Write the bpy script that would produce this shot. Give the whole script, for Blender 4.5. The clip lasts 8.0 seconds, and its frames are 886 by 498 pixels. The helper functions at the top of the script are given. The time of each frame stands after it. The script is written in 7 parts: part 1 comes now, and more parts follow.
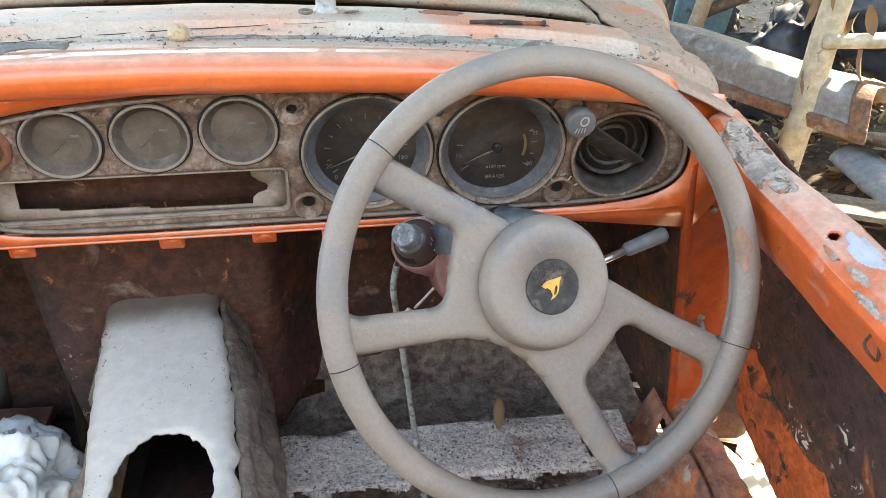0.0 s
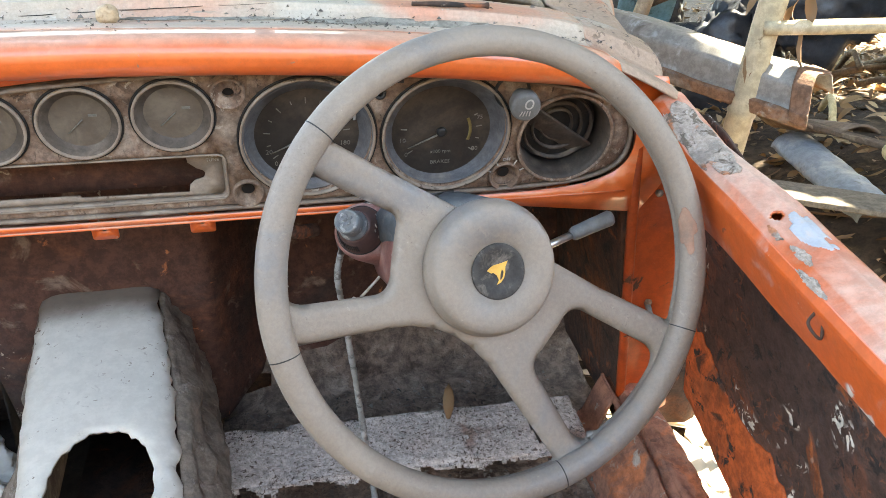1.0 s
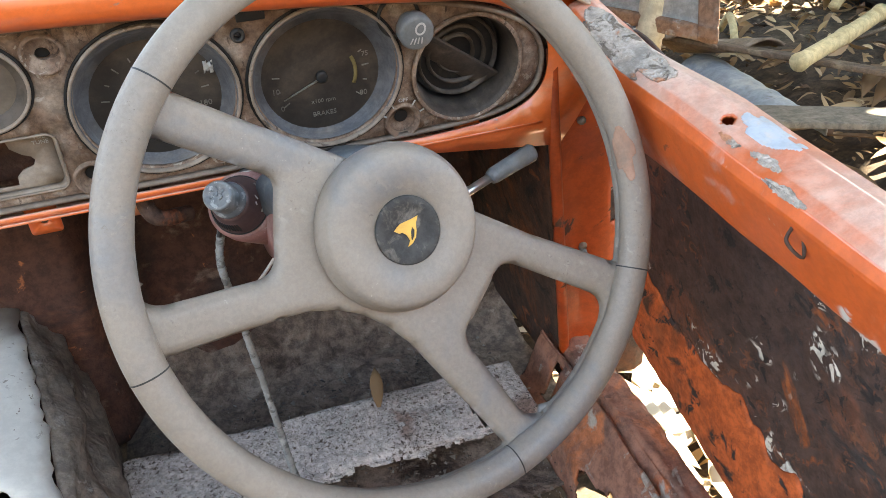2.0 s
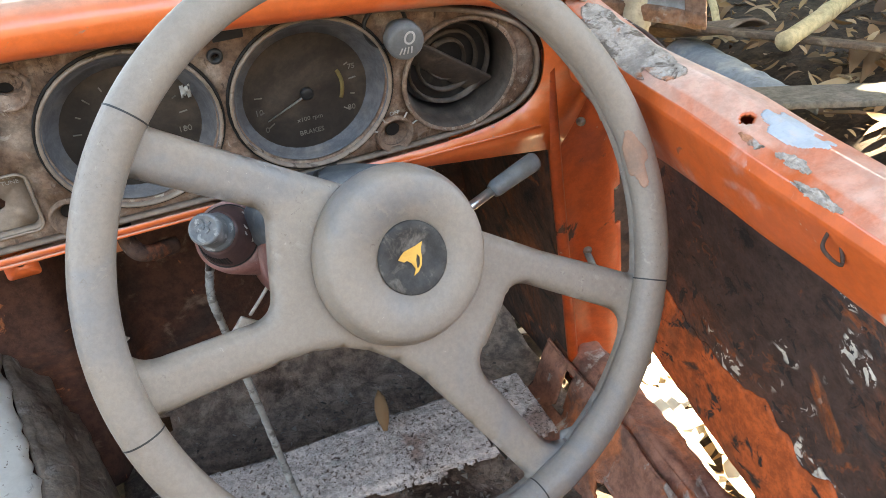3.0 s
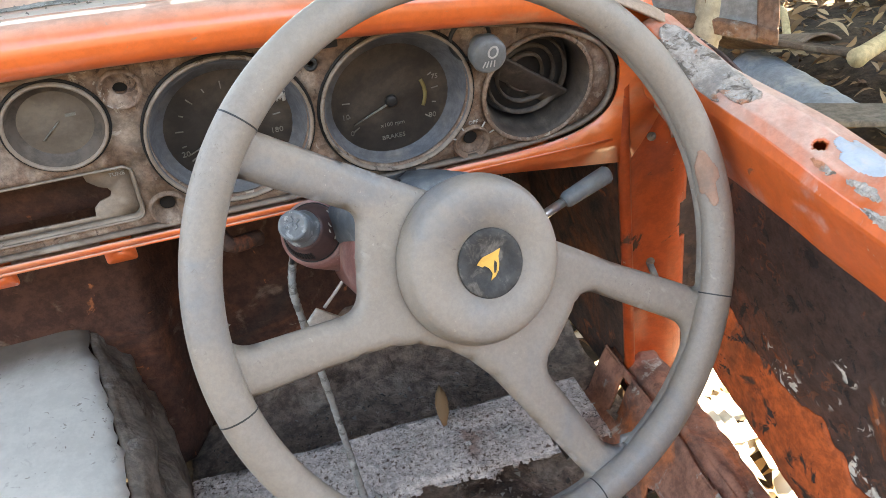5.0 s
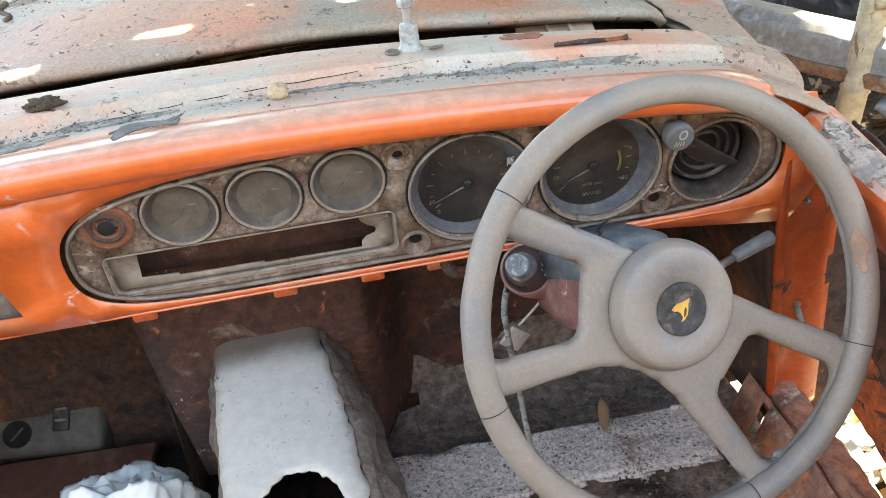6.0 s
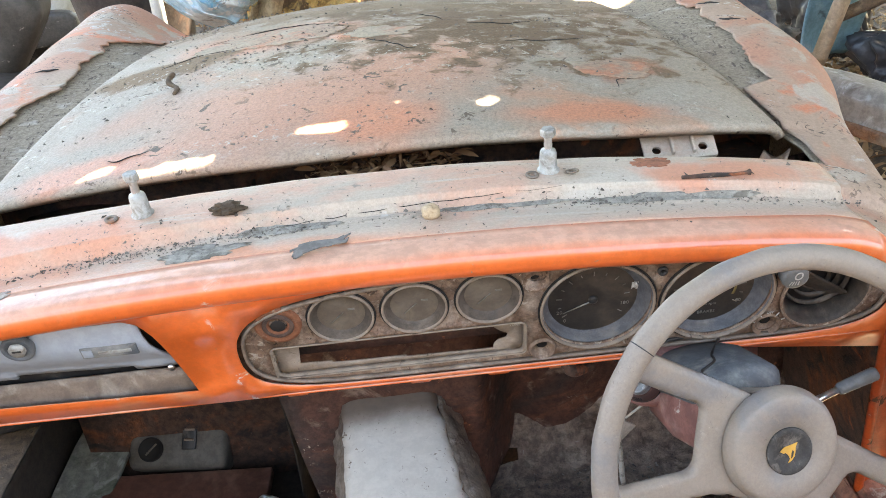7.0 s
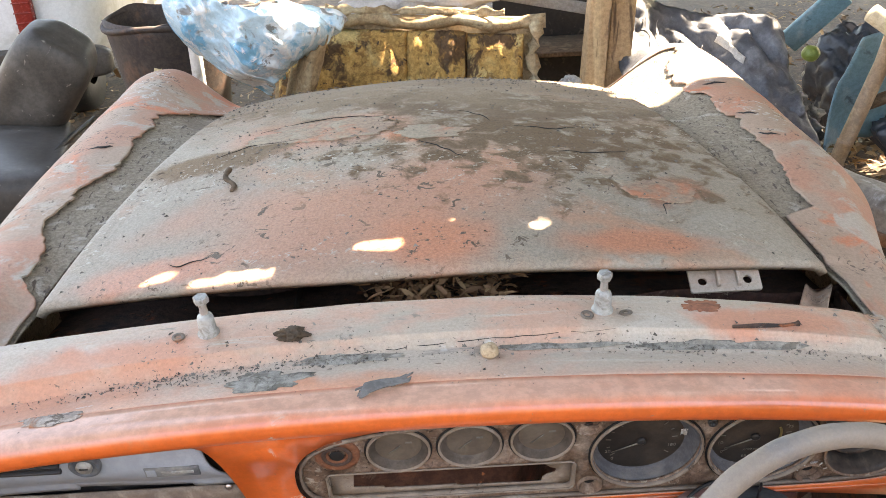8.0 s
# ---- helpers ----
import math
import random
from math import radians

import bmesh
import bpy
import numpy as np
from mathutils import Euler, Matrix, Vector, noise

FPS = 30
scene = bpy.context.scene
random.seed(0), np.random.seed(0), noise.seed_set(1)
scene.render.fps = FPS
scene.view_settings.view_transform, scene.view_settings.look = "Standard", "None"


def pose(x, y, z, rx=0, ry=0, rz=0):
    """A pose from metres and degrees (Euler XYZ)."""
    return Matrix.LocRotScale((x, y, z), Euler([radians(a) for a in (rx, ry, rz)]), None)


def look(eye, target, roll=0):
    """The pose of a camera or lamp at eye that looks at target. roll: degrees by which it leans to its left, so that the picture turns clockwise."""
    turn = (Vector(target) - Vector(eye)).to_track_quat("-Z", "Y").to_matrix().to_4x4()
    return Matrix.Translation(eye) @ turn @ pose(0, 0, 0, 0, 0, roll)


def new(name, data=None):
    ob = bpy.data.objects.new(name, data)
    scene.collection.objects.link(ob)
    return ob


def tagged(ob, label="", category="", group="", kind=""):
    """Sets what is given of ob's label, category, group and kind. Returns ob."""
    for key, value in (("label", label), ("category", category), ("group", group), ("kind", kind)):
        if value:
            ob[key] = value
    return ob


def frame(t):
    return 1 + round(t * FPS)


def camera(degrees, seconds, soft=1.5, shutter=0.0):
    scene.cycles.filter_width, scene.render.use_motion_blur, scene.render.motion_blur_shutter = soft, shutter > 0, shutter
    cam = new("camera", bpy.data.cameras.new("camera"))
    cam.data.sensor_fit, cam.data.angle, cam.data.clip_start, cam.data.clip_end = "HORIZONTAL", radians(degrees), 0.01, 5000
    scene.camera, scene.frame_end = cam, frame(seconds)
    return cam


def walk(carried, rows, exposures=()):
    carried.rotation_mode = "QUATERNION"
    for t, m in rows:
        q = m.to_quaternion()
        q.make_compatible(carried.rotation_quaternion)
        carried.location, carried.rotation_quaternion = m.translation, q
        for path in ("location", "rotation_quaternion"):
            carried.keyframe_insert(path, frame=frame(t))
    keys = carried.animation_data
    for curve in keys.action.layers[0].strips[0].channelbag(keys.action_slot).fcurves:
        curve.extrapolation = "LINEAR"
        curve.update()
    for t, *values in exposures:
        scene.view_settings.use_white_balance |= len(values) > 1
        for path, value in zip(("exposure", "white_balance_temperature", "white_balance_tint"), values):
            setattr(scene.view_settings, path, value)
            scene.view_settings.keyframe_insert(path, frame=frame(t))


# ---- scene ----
cam = camera(55.3, 8.0, 0.8)
PATH = [
    (0, (0.183, -0.983, 1.122), (0.441, 0.791, 0.235), -0.1),
    (0.5, (0.188, -0.978, 1.118), (0.468, 0.794, 0.235), 0.4),
    (1, (0.191, -0.973, 1.11), (0.56, 0.774, 0.208), 0.7),
    (1.5, (0.213, -0.94, 1.076), (0.683, 0.762, 0.135), -1.1),
    (2, (0.227, -0.874, 1.046), (0.765, 0.791, 0.078), -4.2),
    (2.2, (0.232, -0.853, 1.044), (0.785, 0.806, 0.072), -5.3),
    (3.3, (0.23, -0.83, 1.047), (0.789, 0.818, 0.062), -7.4),
    (3.5, (0.231, -0.833, 1.049), (0.788, 0.814, 0.061), -7.5),
    (4, (0.231, -0.833, 1.047), (0.8, 0.811, 0.061), -7.7),
    (4.2, (0.233, -0.836, 1.047), (0.798, 0.811, 0.064), -7.5),
    (5.3, (0.182, -0.863, 1.089), (0.556, 0.854, 0.133), -6.2),
    (5.5, (0.159, -0.892, 1.112), (0.475, 0.844, 0.172), -6.3),
    (6, (0.104, -0.96, 1.184), (0.305, 0.791, 0.239), -6.8),
    (6.5, (0.077, -0.989, 1.255), (0.172, 0.759, 0.288), -7.2),
    (7, (0.053, -0.975, 1.347), (0.082, 0.778, 0.385), -5.6),
    (7.5, (0.015, -0.951, 1.44), (0.034, 0.821, 0.513), -3.5),
    (8, (0.003, -0.944, 1.47), (0.025, 0.839, 0.565), -2.8),
]
walk(cam, [(t, look(eye, target, roll)) for t, eye, target, roll in PATH], exposures=[(0.0, 3.98, 8600, 6), (4.2, 4.0, 8600, 5), (5.5, 4.03, 8650, 7), (6.0, 3.93, 8650, 7), (6.5, 3.98, 8800, 8), (7.0, 3.92, 8900, 10), (7.5, 3.82, 9150, 13), (8.0, 3.55, 9500, 15)])

# ---- light ----
SUN_DIR = Vector((0.48, 0.30, 0.82)).normalized()      # from the place towards the sun
world = bpy.data.worlds.new("sky")
scene.world = world
world.use_nodes = True
wn = world.node_tree.nodes
sky = wn.new("ShaderNodeTexSky")
sky.sky_type, sky.sun_disc = "NISHITA", False
sky.sun_elevation = math.asin(SUN_DIR.z)
sky.sun_rotation = math.atan2(SUN_DIR.x, SUN_DIR.y)
world.node_tree.links.new(sky.outputs[0], wn["Background"].inputs[0])
wn["Background"].inputs[1].default_value = 0.15
sun = new("sun", bpy.data.lights.new("sun", "SUN"))
sun.data.energy, sun.data.angle, sun.data.color = 5.0, radians(0.55), (1.0, 0.985, 0.955)
sun.matrix_world = look(SUN_DIR * 10, (0, 0, 0))


# ---- materials ----
def material(name, base, rough=0.6, metal=0.0, layers=(), grain=0.25, grain_scale=60.0, bump=0.15, bump_scale=90.0, dust=None, spec=0.4, band=None, flakes=(), coat=0.0, spots=()):
    """layers: (colour, scale, low, high[, roughness[, stretch]]): patches by noise; dust: (colour, low, high, scale) on faces that look up;
    spots: (colour, x, y, rx, ry, degrees, noise scale, raggedness, softness, roughness): single stains, each with a place and a shape of its own."""
    m = bpy.data.materials.new(name)
    m.use_nodes = True
    nt = m.node_tree
    n, link = nt.nodes, nt.links.new
    bsdf = n["Principled BSDF"]
    bsdf.inputs["Metallic"].default_value = metal
    bsdf.inputs["Specular IOR Level"].default_value = spec
    bsdf.inputs["Coat Weight"].default_value, bsdf.inputs["Coat Roughness"].default_value, bsdf.inputs["Coat IOR"].default_value = coat, 0.10, 2.2
    where = n.new("ShaderNodeTexCoord").outputs["Object"]

    def noisy(scale, detail=6.0, stretch=None, distort=0.3, coarse=0.62):
        tex = n.new("ShaderNodeTexNoise")
        tex.inputs["Scale"].default_value, tex.inputs["Detail"].default_value, tex.inputs["Distortion"].default_value = scale, detail, distort
        tex.inputs["Roughness"].default_value = coarse
        src = where
        if stretch:
            mp = n.new("ShaderNodeMapping")
            mp.inputs["Scale"].default_value = stretch
            link(where, mp.inputs[0])
            src = mp.outputs[0]
        link(src, tex.inputs["Vector"])
        return tex.outputs["Fac"]

    def ramp(value, low, high):
        r = n.new("ShaderNodeMapRange")
        r.interpolation_type = "SMOOTHSTEP"
        r.inputs["From Min"].default_value, r.inputs["From Max"].default_value = low, high
        link(value, r.inputs["Value"])
        return r.outputs[0]

    def mixed(fac, a, b, blend="MIX"):
        x = n.new("ShaderNodeMix")
        x.data_type, x.blend_type = "RGBA", blend
        link(fac, x.inputs[0])
        for sock, v in ((x.inputs[6], a), (x.inputs[7], b)):
            if isinstance(v, tuple):
                sock.default_value = (*v, 1)
            else:
                link(v, sock)
        return x.outputs[2]

    def mixf(fac, a, b):
        x = n.new("ShaderNodeMix")
        link(fac, x.inputs[0])
        for sock, v in ((x.inputs[2], a), (x.inputs[3], b)):
            if isinstance(v, float):
                sock.default_value = v
            else:
                link(v, sock)
        return x.outputs[0]

    colour, shine = base, rough
    g = noisy(grain_scale, 8.0, None, 0.0, 0.78)
    colour = mixed(ramp(g, 0.38, 0.62), tuple(c * (1 - grain) for c in base), tuple(min(1, c * (1 + grain)) for c in base))
    height = noisy(bump_scale, 10.0)
    for col, scale, low, high, *more in layers:
        mask = ramp(noisy(scale, 9.0, more[1] if len(more) > 1 else None, 0.6), low, high)
        tone = mixed(ramp(g, 0.38, 0.62), tuple(c * (1 - grain) for c in col), tuple(min(1, c * (1 + grain * 0.6)) for c in col))
        colour = mixed(mask, colour, tone)
        if more and more[0] is not None:
            shine = mixf(mask, shine, more[0])
        x = n.new("ShaderNodeMath")
        x.operation = "MULTIPLY_ADD"
        link(mask, x.inputs[0])
        x.inputs[1].default_value = 0.35
        link(height, x.inputs[2])
        height = x.outputs[0]
    for col, sx, sy, rx, ry, turn, scale, ragged, soft, rough_ in spots:
        mp = n.new("ShaderNodeMapping")
        mp.vector_type = "TEXTURE"
        mp.inputs["Location"].default_value, mp.inputs["Rotation"].default_value, mp.inputs["Scale"].default_value = (sx, sy, 0), (0, 0, radians(turn)), (rx, ry, 1000)
        link(where, mp.inputs[0])
        far = n.new("ShaderNodeVectorMath")
        far.operation = "LENGTH"
        link(mp.outputs[0], far.inputs[0])
        x = n.new("ShaderNodeMath")
        x.operation = "MULTIPLY_ADD"
        link(noisy(scale, 6.0, None, 0.5, 0.56), x.inputs[0])
        x.inputs[1].default_value = ragged
        link(far.outputs["Value"], x.inputs[2])
        mask = ramp(x.outputs[0], 1 + ragged / 2 + soft / 2, 1 + ragged / 2 - soft / 2)
        colour = mixed(mask, colour, mixed(ramp(g, 0.38, 0.62), tuple(c * (1 - grain) for c in col), tuple(min(1, c * (1 + grain * 0.6)) for c in col)))
        shine = mixf(mask, shine, rough_)
    for col, fine, low, high, wide, wide_low, wide_high in flakes:
        both = n.new("ShaderNodeMath")
        both.operation = "MULTIPLY"
        link(ramp(noisy(fine, 6.0, None, 0.8), low, high), both.inputs[0])
        link(ramp(noisy(wide, 3.0), wide_low, wide_high), both.inputs[1])
        colour = mixed(both.outputs[0], colour, mixed(ramp(g, 0.38, 0.62), tuple(c * (1 - grain) for c in col), col))
        x = n.new("ShaderNodeMath")
        x.operation = "MULTIPLY_ADD"
        link(both.outputs[0], x.inputs[0])
        x.inputs[1].default_value = 0.5
        link(height, x.inputs[2])
        height = x.outputs[0]
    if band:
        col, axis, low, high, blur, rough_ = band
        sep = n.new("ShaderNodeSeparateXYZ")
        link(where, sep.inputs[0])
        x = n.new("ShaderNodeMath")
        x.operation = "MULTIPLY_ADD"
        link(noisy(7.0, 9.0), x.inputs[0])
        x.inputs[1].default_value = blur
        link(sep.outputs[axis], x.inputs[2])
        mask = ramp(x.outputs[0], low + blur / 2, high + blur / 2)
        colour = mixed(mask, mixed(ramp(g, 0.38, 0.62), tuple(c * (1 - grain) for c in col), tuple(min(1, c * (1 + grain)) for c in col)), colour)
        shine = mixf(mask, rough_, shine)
    if dust:
        col, low, high, scale = dust
        geo = n.new("ShaderNodeNewGeometry")
        sep = n.new("ShaderNodeSeparateXYZ")
        link(geo.outputs["Normal"], sep.inputs[0])
        x = n.new("ShaderNodeMath")
        x.operation = "MULTIPLY_ADD"
        link(noisy(scale, 9.0), x.inputs[0])
        x.inputs[1].default_value = 1.2
        link(sep.outputs[2], x.inputs[2])
        mask = ramp(x.outputs[0], low + 0.6, high + 0.6)
        colour = mixed(mask, colour, mixed(ramp(g, 0.38, 0.62), tuple(c * 0.78 for c in col), col))
        shine = mixf(mask, shine, 0.9)
    if isinstance(colour, tuple):
        bsdf.inputs["Base Color"].default_value = (*colour, 1)
    else:
        link(colour, bsdf.inputs["Base Color"])
    if isinstance(shine, float):
        x = n.new("ShaderNodeMapRange")
        x.inputs["To Min"].default_value, x.inputs["To Max"].default_value = max(0.05, shine - 0.08), min(1, shine + 0.1)
        link(g, x.inputs["Value"])
        shine = x.outputs[0]
    link(shine, bsdf.inputs["Roughness"])
    if bump:
        b = n.new("ShaderNodeBump")
        b.inputs["Strength"].default_value, b.inputs["Distance"].default_value = bump, 0.004
        link(height, b.inputs["Height"])
        link(b.outputs[0], bsdf.inputs["Normal"])
    return m


ORANGE, GREY_DUST, BROWN = (0.72, 0.135, 0.03), (0.42, 0.37, 0.32), (0.10, 0.06, 0.04)
M_DASH = material("orange_paint_dusty", ORANGE, 0.32, layers=[((0.60, 0.24, 0.12), 9, 0.56, 0.70, 0.6, (0.5, 1, 1)), ((0.32, 0.2, 0.15), 70, 0.66, 0.72, 0.8)],
                  grain=0.08, bump=0.05, spec=0.5, coat=0.28, flakes=[((0.62, 0.52, 0.45), 60, 0.56, 0.62, 9, 0.60, 0.66)], dust=((0.63, 0.345, 0.245), 0.36, 1.05, 4.0))
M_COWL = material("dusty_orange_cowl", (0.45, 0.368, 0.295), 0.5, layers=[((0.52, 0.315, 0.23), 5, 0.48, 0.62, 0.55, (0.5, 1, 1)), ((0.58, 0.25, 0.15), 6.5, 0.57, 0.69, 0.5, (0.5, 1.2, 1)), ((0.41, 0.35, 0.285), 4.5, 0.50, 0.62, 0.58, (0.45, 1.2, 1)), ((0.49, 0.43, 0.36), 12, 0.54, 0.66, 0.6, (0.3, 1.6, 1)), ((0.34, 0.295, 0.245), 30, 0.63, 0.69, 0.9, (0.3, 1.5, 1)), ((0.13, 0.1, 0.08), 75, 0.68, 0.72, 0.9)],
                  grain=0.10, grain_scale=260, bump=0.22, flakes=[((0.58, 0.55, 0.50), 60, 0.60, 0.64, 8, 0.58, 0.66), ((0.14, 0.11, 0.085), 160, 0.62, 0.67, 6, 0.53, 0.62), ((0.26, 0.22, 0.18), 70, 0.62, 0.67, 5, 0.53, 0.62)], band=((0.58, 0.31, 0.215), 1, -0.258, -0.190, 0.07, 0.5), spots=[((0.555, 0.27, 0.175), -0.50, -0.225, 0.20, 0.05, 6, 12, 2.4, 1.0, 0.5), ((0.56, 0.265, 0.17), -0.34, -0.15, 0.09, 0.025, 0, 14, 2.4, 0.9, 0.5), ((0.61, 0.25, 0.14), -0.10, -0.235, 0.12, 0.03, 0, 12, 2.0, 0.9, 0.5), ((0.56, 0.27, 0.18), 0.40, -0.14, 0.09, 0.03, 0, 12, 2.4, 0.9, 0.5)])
M_HOOD = material("dirty_faded_bonnet_paint", (0.29, 0.241, 0.187), 0.58, layers=[((0.42, 0.24, 0.16), 2.6, 0.47, 0.62, 0.55), ((0.335, 0.288, 0.232), 5.5, 0.52, 0.62, 0.65), ((0.41, 0.345, 0.275), 30, 0.64, 0.70, 0.9), ((0.09, 0.065, 0.045), 60, 0.68, 0.72, 0.95)],
                  spots=[((0.44, 0.222, 0.145), -0.09, 0.16, 0.20, 0.12, 8, 4, 2.4, 1.4, 0.55), ((0.44, 0.218, 0.142), 0.07, 0.26, 0.14, 0.11, 20, 4.5, 2.4, 1.2, 0.55), ((0.45, 0.215, 0.138), -0.18, 0.49, 0.15, 0.085, 0, 5, 1.6, 0.8, 0.6), ((0.50, 0.205, 0.118), -0.005, 0.05, 0.07, 0.07, 0, 6, 2.0, 1.1, 0.5), ((0.49, 0.21, 0.125), 0.27, 0.045, 0.10, 0.028, 3, 7, 2.4, 1.1, 0.5), ((0.53, 0.19, 0.095), -0.01, 0.43, 0.07, 0.036, 0, 7, 2.0, 0.8, 0.5), ((0.47, 0.22, 0.14), -0.37, 0.045, 0.09, 0.03, 0, 8, 2.4, 1.0, 0.5), ((0.30, 0.15, 0.095), 0.36, 0.20, 0.07, 0.045, 10, 12, 2.2, 0.6, 0.8), ((0.215, 0.148, 0.094), -0.36, 0.405, 0.13, 0.055, 8, 12, 2.2, 0.5, 0.95), ((0.155, 0.098, 0.055), 0.18, 0.42, 0.24, 0.15, -8, 24, 6.0, 1.2, 0.95), ((0.15, 0.095, 0.056), 0.17, 0.63, 0.32, 0.10, -10, 18, 5.6, 1.2, 0.95), ((0.20, 0.135, 0.085), -0.25, 0.72, 0.16, 0.06, 0, 20, 5.0, 1.0, 0.95)],
                  grain=0.20, grain_scale=240, bump=0.45, band=((0.24, 0.175, 0.118), 1, 0.95, 0.40, 1.0, 0.95), flakes=[((0.08, 0.058, 0.04), 110, 0.61, 0.66, 4, 0.48, 0.60), ((0.10, 0.065, 0.04), 50, 0.585, 0.63, 3.5, 0.50, 0.60), ((0.46, 0.41, 0.335), 90, 0.58, 0.63, 5, 0.5, 0.6)])
M_FENDER = material("faded_orange_fender_paint", (0.37, 0.265, 0.20), 0.75, layers=[((0.43, 0.225, 0.155), 5, 0.44, 0.58, 0.7), ((0.54, 0.18, 0.09), 5.5, 0.56, 0.65, 0.6), ((0.41, 0.345, 0.285), 10, 0.55, 0.62, 0.85), ((0.16, 0.12, 0.1), 60, 0.67, 0.72, 0.9)],
                    grain=0.12, grain_scale=200, bump=0.25, flakes=[((0.5, 0.46, 0.41), 70, 0.56, 0.61, 7, 0.54, 0.62), ((0.12, 0.09, 0.07), 90, 0.57, 0.61, 6, 0.5, 0.62)])
M_FILLER = material("crumbling_body_filler", (0.25, 0.203, 0.15), 0.95, layers=[((0.215, 0.165, 0.12), 7, 0.5, 0.64), ((0.37, 0.32, 0.26), 26, 0.56, 0.66), ((0.12, 0.09, 0.07), 90, 0.57, 0.63, None, (1.6, 0.5, 1))],
                    grain=0.25, grain_scale=150, bump=0.7, bump_scale=60)
M_RUST = material("dark_rusty_steel", (0.075, 0.043, 0.032), 0.85, layers=[((0.2, 0.07, 0.03), 9, 0.52, 0.68), ((0.3, 0.1, 0.045), 26, 0.6, 0.7), ((0.03, 0.024, 0.022), 16, 0.54, 0.66), ((0.26, 0.22, 0.19), 70, 0.68, 0.74)],
                  grain=0.35, bump=0.6)
M_FIREWALL = material("rusty_orange_bulkhead", (0.080, 0.036, 0.026), 0.85, layers=[((0.175, 0.068, 0.04), 11, 0.52, 0.66, 0.85, (0.6, 1, 1.4)), ((0.05, 0.034, 0.03), 4, 0.48, 0.62), ((0.20, 0.14, 0.11), 22, 0.58, 0.70), ((0.36, 0.13, 0.06), 34, 0.64, 0.70)],
                      grain=0.3, bump=0.5, flakes=[((0.42, 0.35, 0.28), 130, 0.60, 0.64, 8, 0.55, 0.64)])
M_DOORSKIN = material("black_rusty_door_skin", (0.075, 0.046, 0.038), 0.65, layers=[((0.17, 0.068, 0.042), 7, 0.5, 0.62), ((0.045, 0.04, 0.04), 9, 0.53, 0.62), ((0.34, 0.10, 0.035), 10, 0.60, 0.66, 0.8), ((0.03, 0.025, 0.025), 46, 0.58, 0.63)],
                      grain=0.3, bump=0.5, flakes=[((0.80, 0.76, 0.68), 80, 0.535, 0.545, 8, 0.545, 0.575), ((0.22, 0.09, 0.05), 90, 0.55, 0.60, 6, 0.47, 0.58)])
M_DOOR = material("scuffed_orange_door_paint", (0.58, 0.105, 0.024), 0.38, layers=[((0.60, 0.34, 0.27), 9, 0.56, 0.68, 0.6), ((0.3, 0.1, 0.05), 46, 0.67, 0.72, 0.8)],
                  grain=0.1, bump=0.12, coat=0.3, flakes=[((0.62, 0.58, 0.54), 50, 0.56, 0.60, 11, 0.60, 0.66)], dust=((0.70, 0.47, 0.38), 0.66, 1.08, 7.0))
# the dash's orange, aged redder, with the pillar's shade darkened into it
M_PILLAR = material("shaded_orange_pillar_paint", (0.46, 0.072, 0.018), 0.4, layers=[((0.33, 0.06, 0.024), 12, 0.52, 0.66, 0.6), ((0.1, 0.05, 0.035), 34, 0.62, 0.68, 0.85), ((0.50, 0.33, 0.27), 70, 0.68, 0.72, 0.8)], grain=0.15, bump=0.2)
M_WHEEL = material("dusty_grey_steering_wheel_plastic", (0.226, 0.185, 0.152), 0.5, layers=[((0.272, 0.225, 0.185), 8, 0.42, 0.66, 0.65), ((0.165, 0.162, 0.165), 5, 0.50, 0.66, 0.4)],
                   grain=0.07, grain_scale=300, bump=0.12, bump_scale=320, spec=0.5, flakes=[((0.40, 0.35, 0.30), 300, 0.66, 0.70, 14, 0.54, 0.66), ((0.32, 0.275, 0.23), 90, 0.58, 0.70, 10, 0.52, 0.66), ((0.15, 0.118, 0.095), 320, 0.62, 0.68, 10, 0.52, 0.66)])
M_PANEL = material("dusty_woodgrain_panel", (0.165, 0.102, 0.070), 0.8, layers=[((0.285, 0.21, 0.16), 24, 0.46, 0.68, 0.9, (2.5, 1, 1.6)), ((0.085, 0.053, 0.038), 70, 0.60, 0.68, 0.8, (4, 1, 1)), ((0.275, 0.21, 0.16), 6, 0.54, 0.7, 0.9)],
                   grain=0.3, grain_scale=150, bump=0.25, flakes=[((0.40, 0.33, 0.265), 110, 0.56, 0.62, 10, 0.48, 0.60), ((0.06, 0.035, 0.025), 90, 0.56, 0.61, 7, 0.5, 0.6)])
M_BEZEL = material("dull_grey_bezel_plastic", (0.225, 0.172, 0.132), 0.6, layers=[((0.30, 0.24, 0.19), 30, 0.5, 0.7, 0.85)], grain=0.15, bump=0.08, flakes=[((0.1, 0.07, 0.05), 90, 0.56, 0.62, 9, 0.5, 0.62)])
# the sky's bluish reflection in the big cups is put into the base colour
M_CUP = material("dusty_sky_tinted_gauge_cup", (0.085, 0.086, 0.094), 0.5, layers=[((0.125, 0.118, 0.115), 24, 0.48, 0.68, 0.9)], grain=0.25, bump=0.06, dust=((0.24, 0.20, 0.17), 0.45, 1.0, 30.0))
M_SMALLCUP = material("dusty_brown_gauge_cup", (0.075, 0.058, 0.046), 0.7, layers=[((0.15, 0.12, 0.095), 24, 0.48, 0.68, 0.9)], grain=0.25, bump=0.06, dust=((0.22, 0.18, 0.145), 0.45, 1.0, 30.0))
M_DIAL = material("dusty_black_dial", (0.030, 0.024, 0.020), 0.5, layers=[((0.085, 0.064, 0.048), 14, 0.42, 0.7, 0.7)], grain=0.2, bump=0.03)
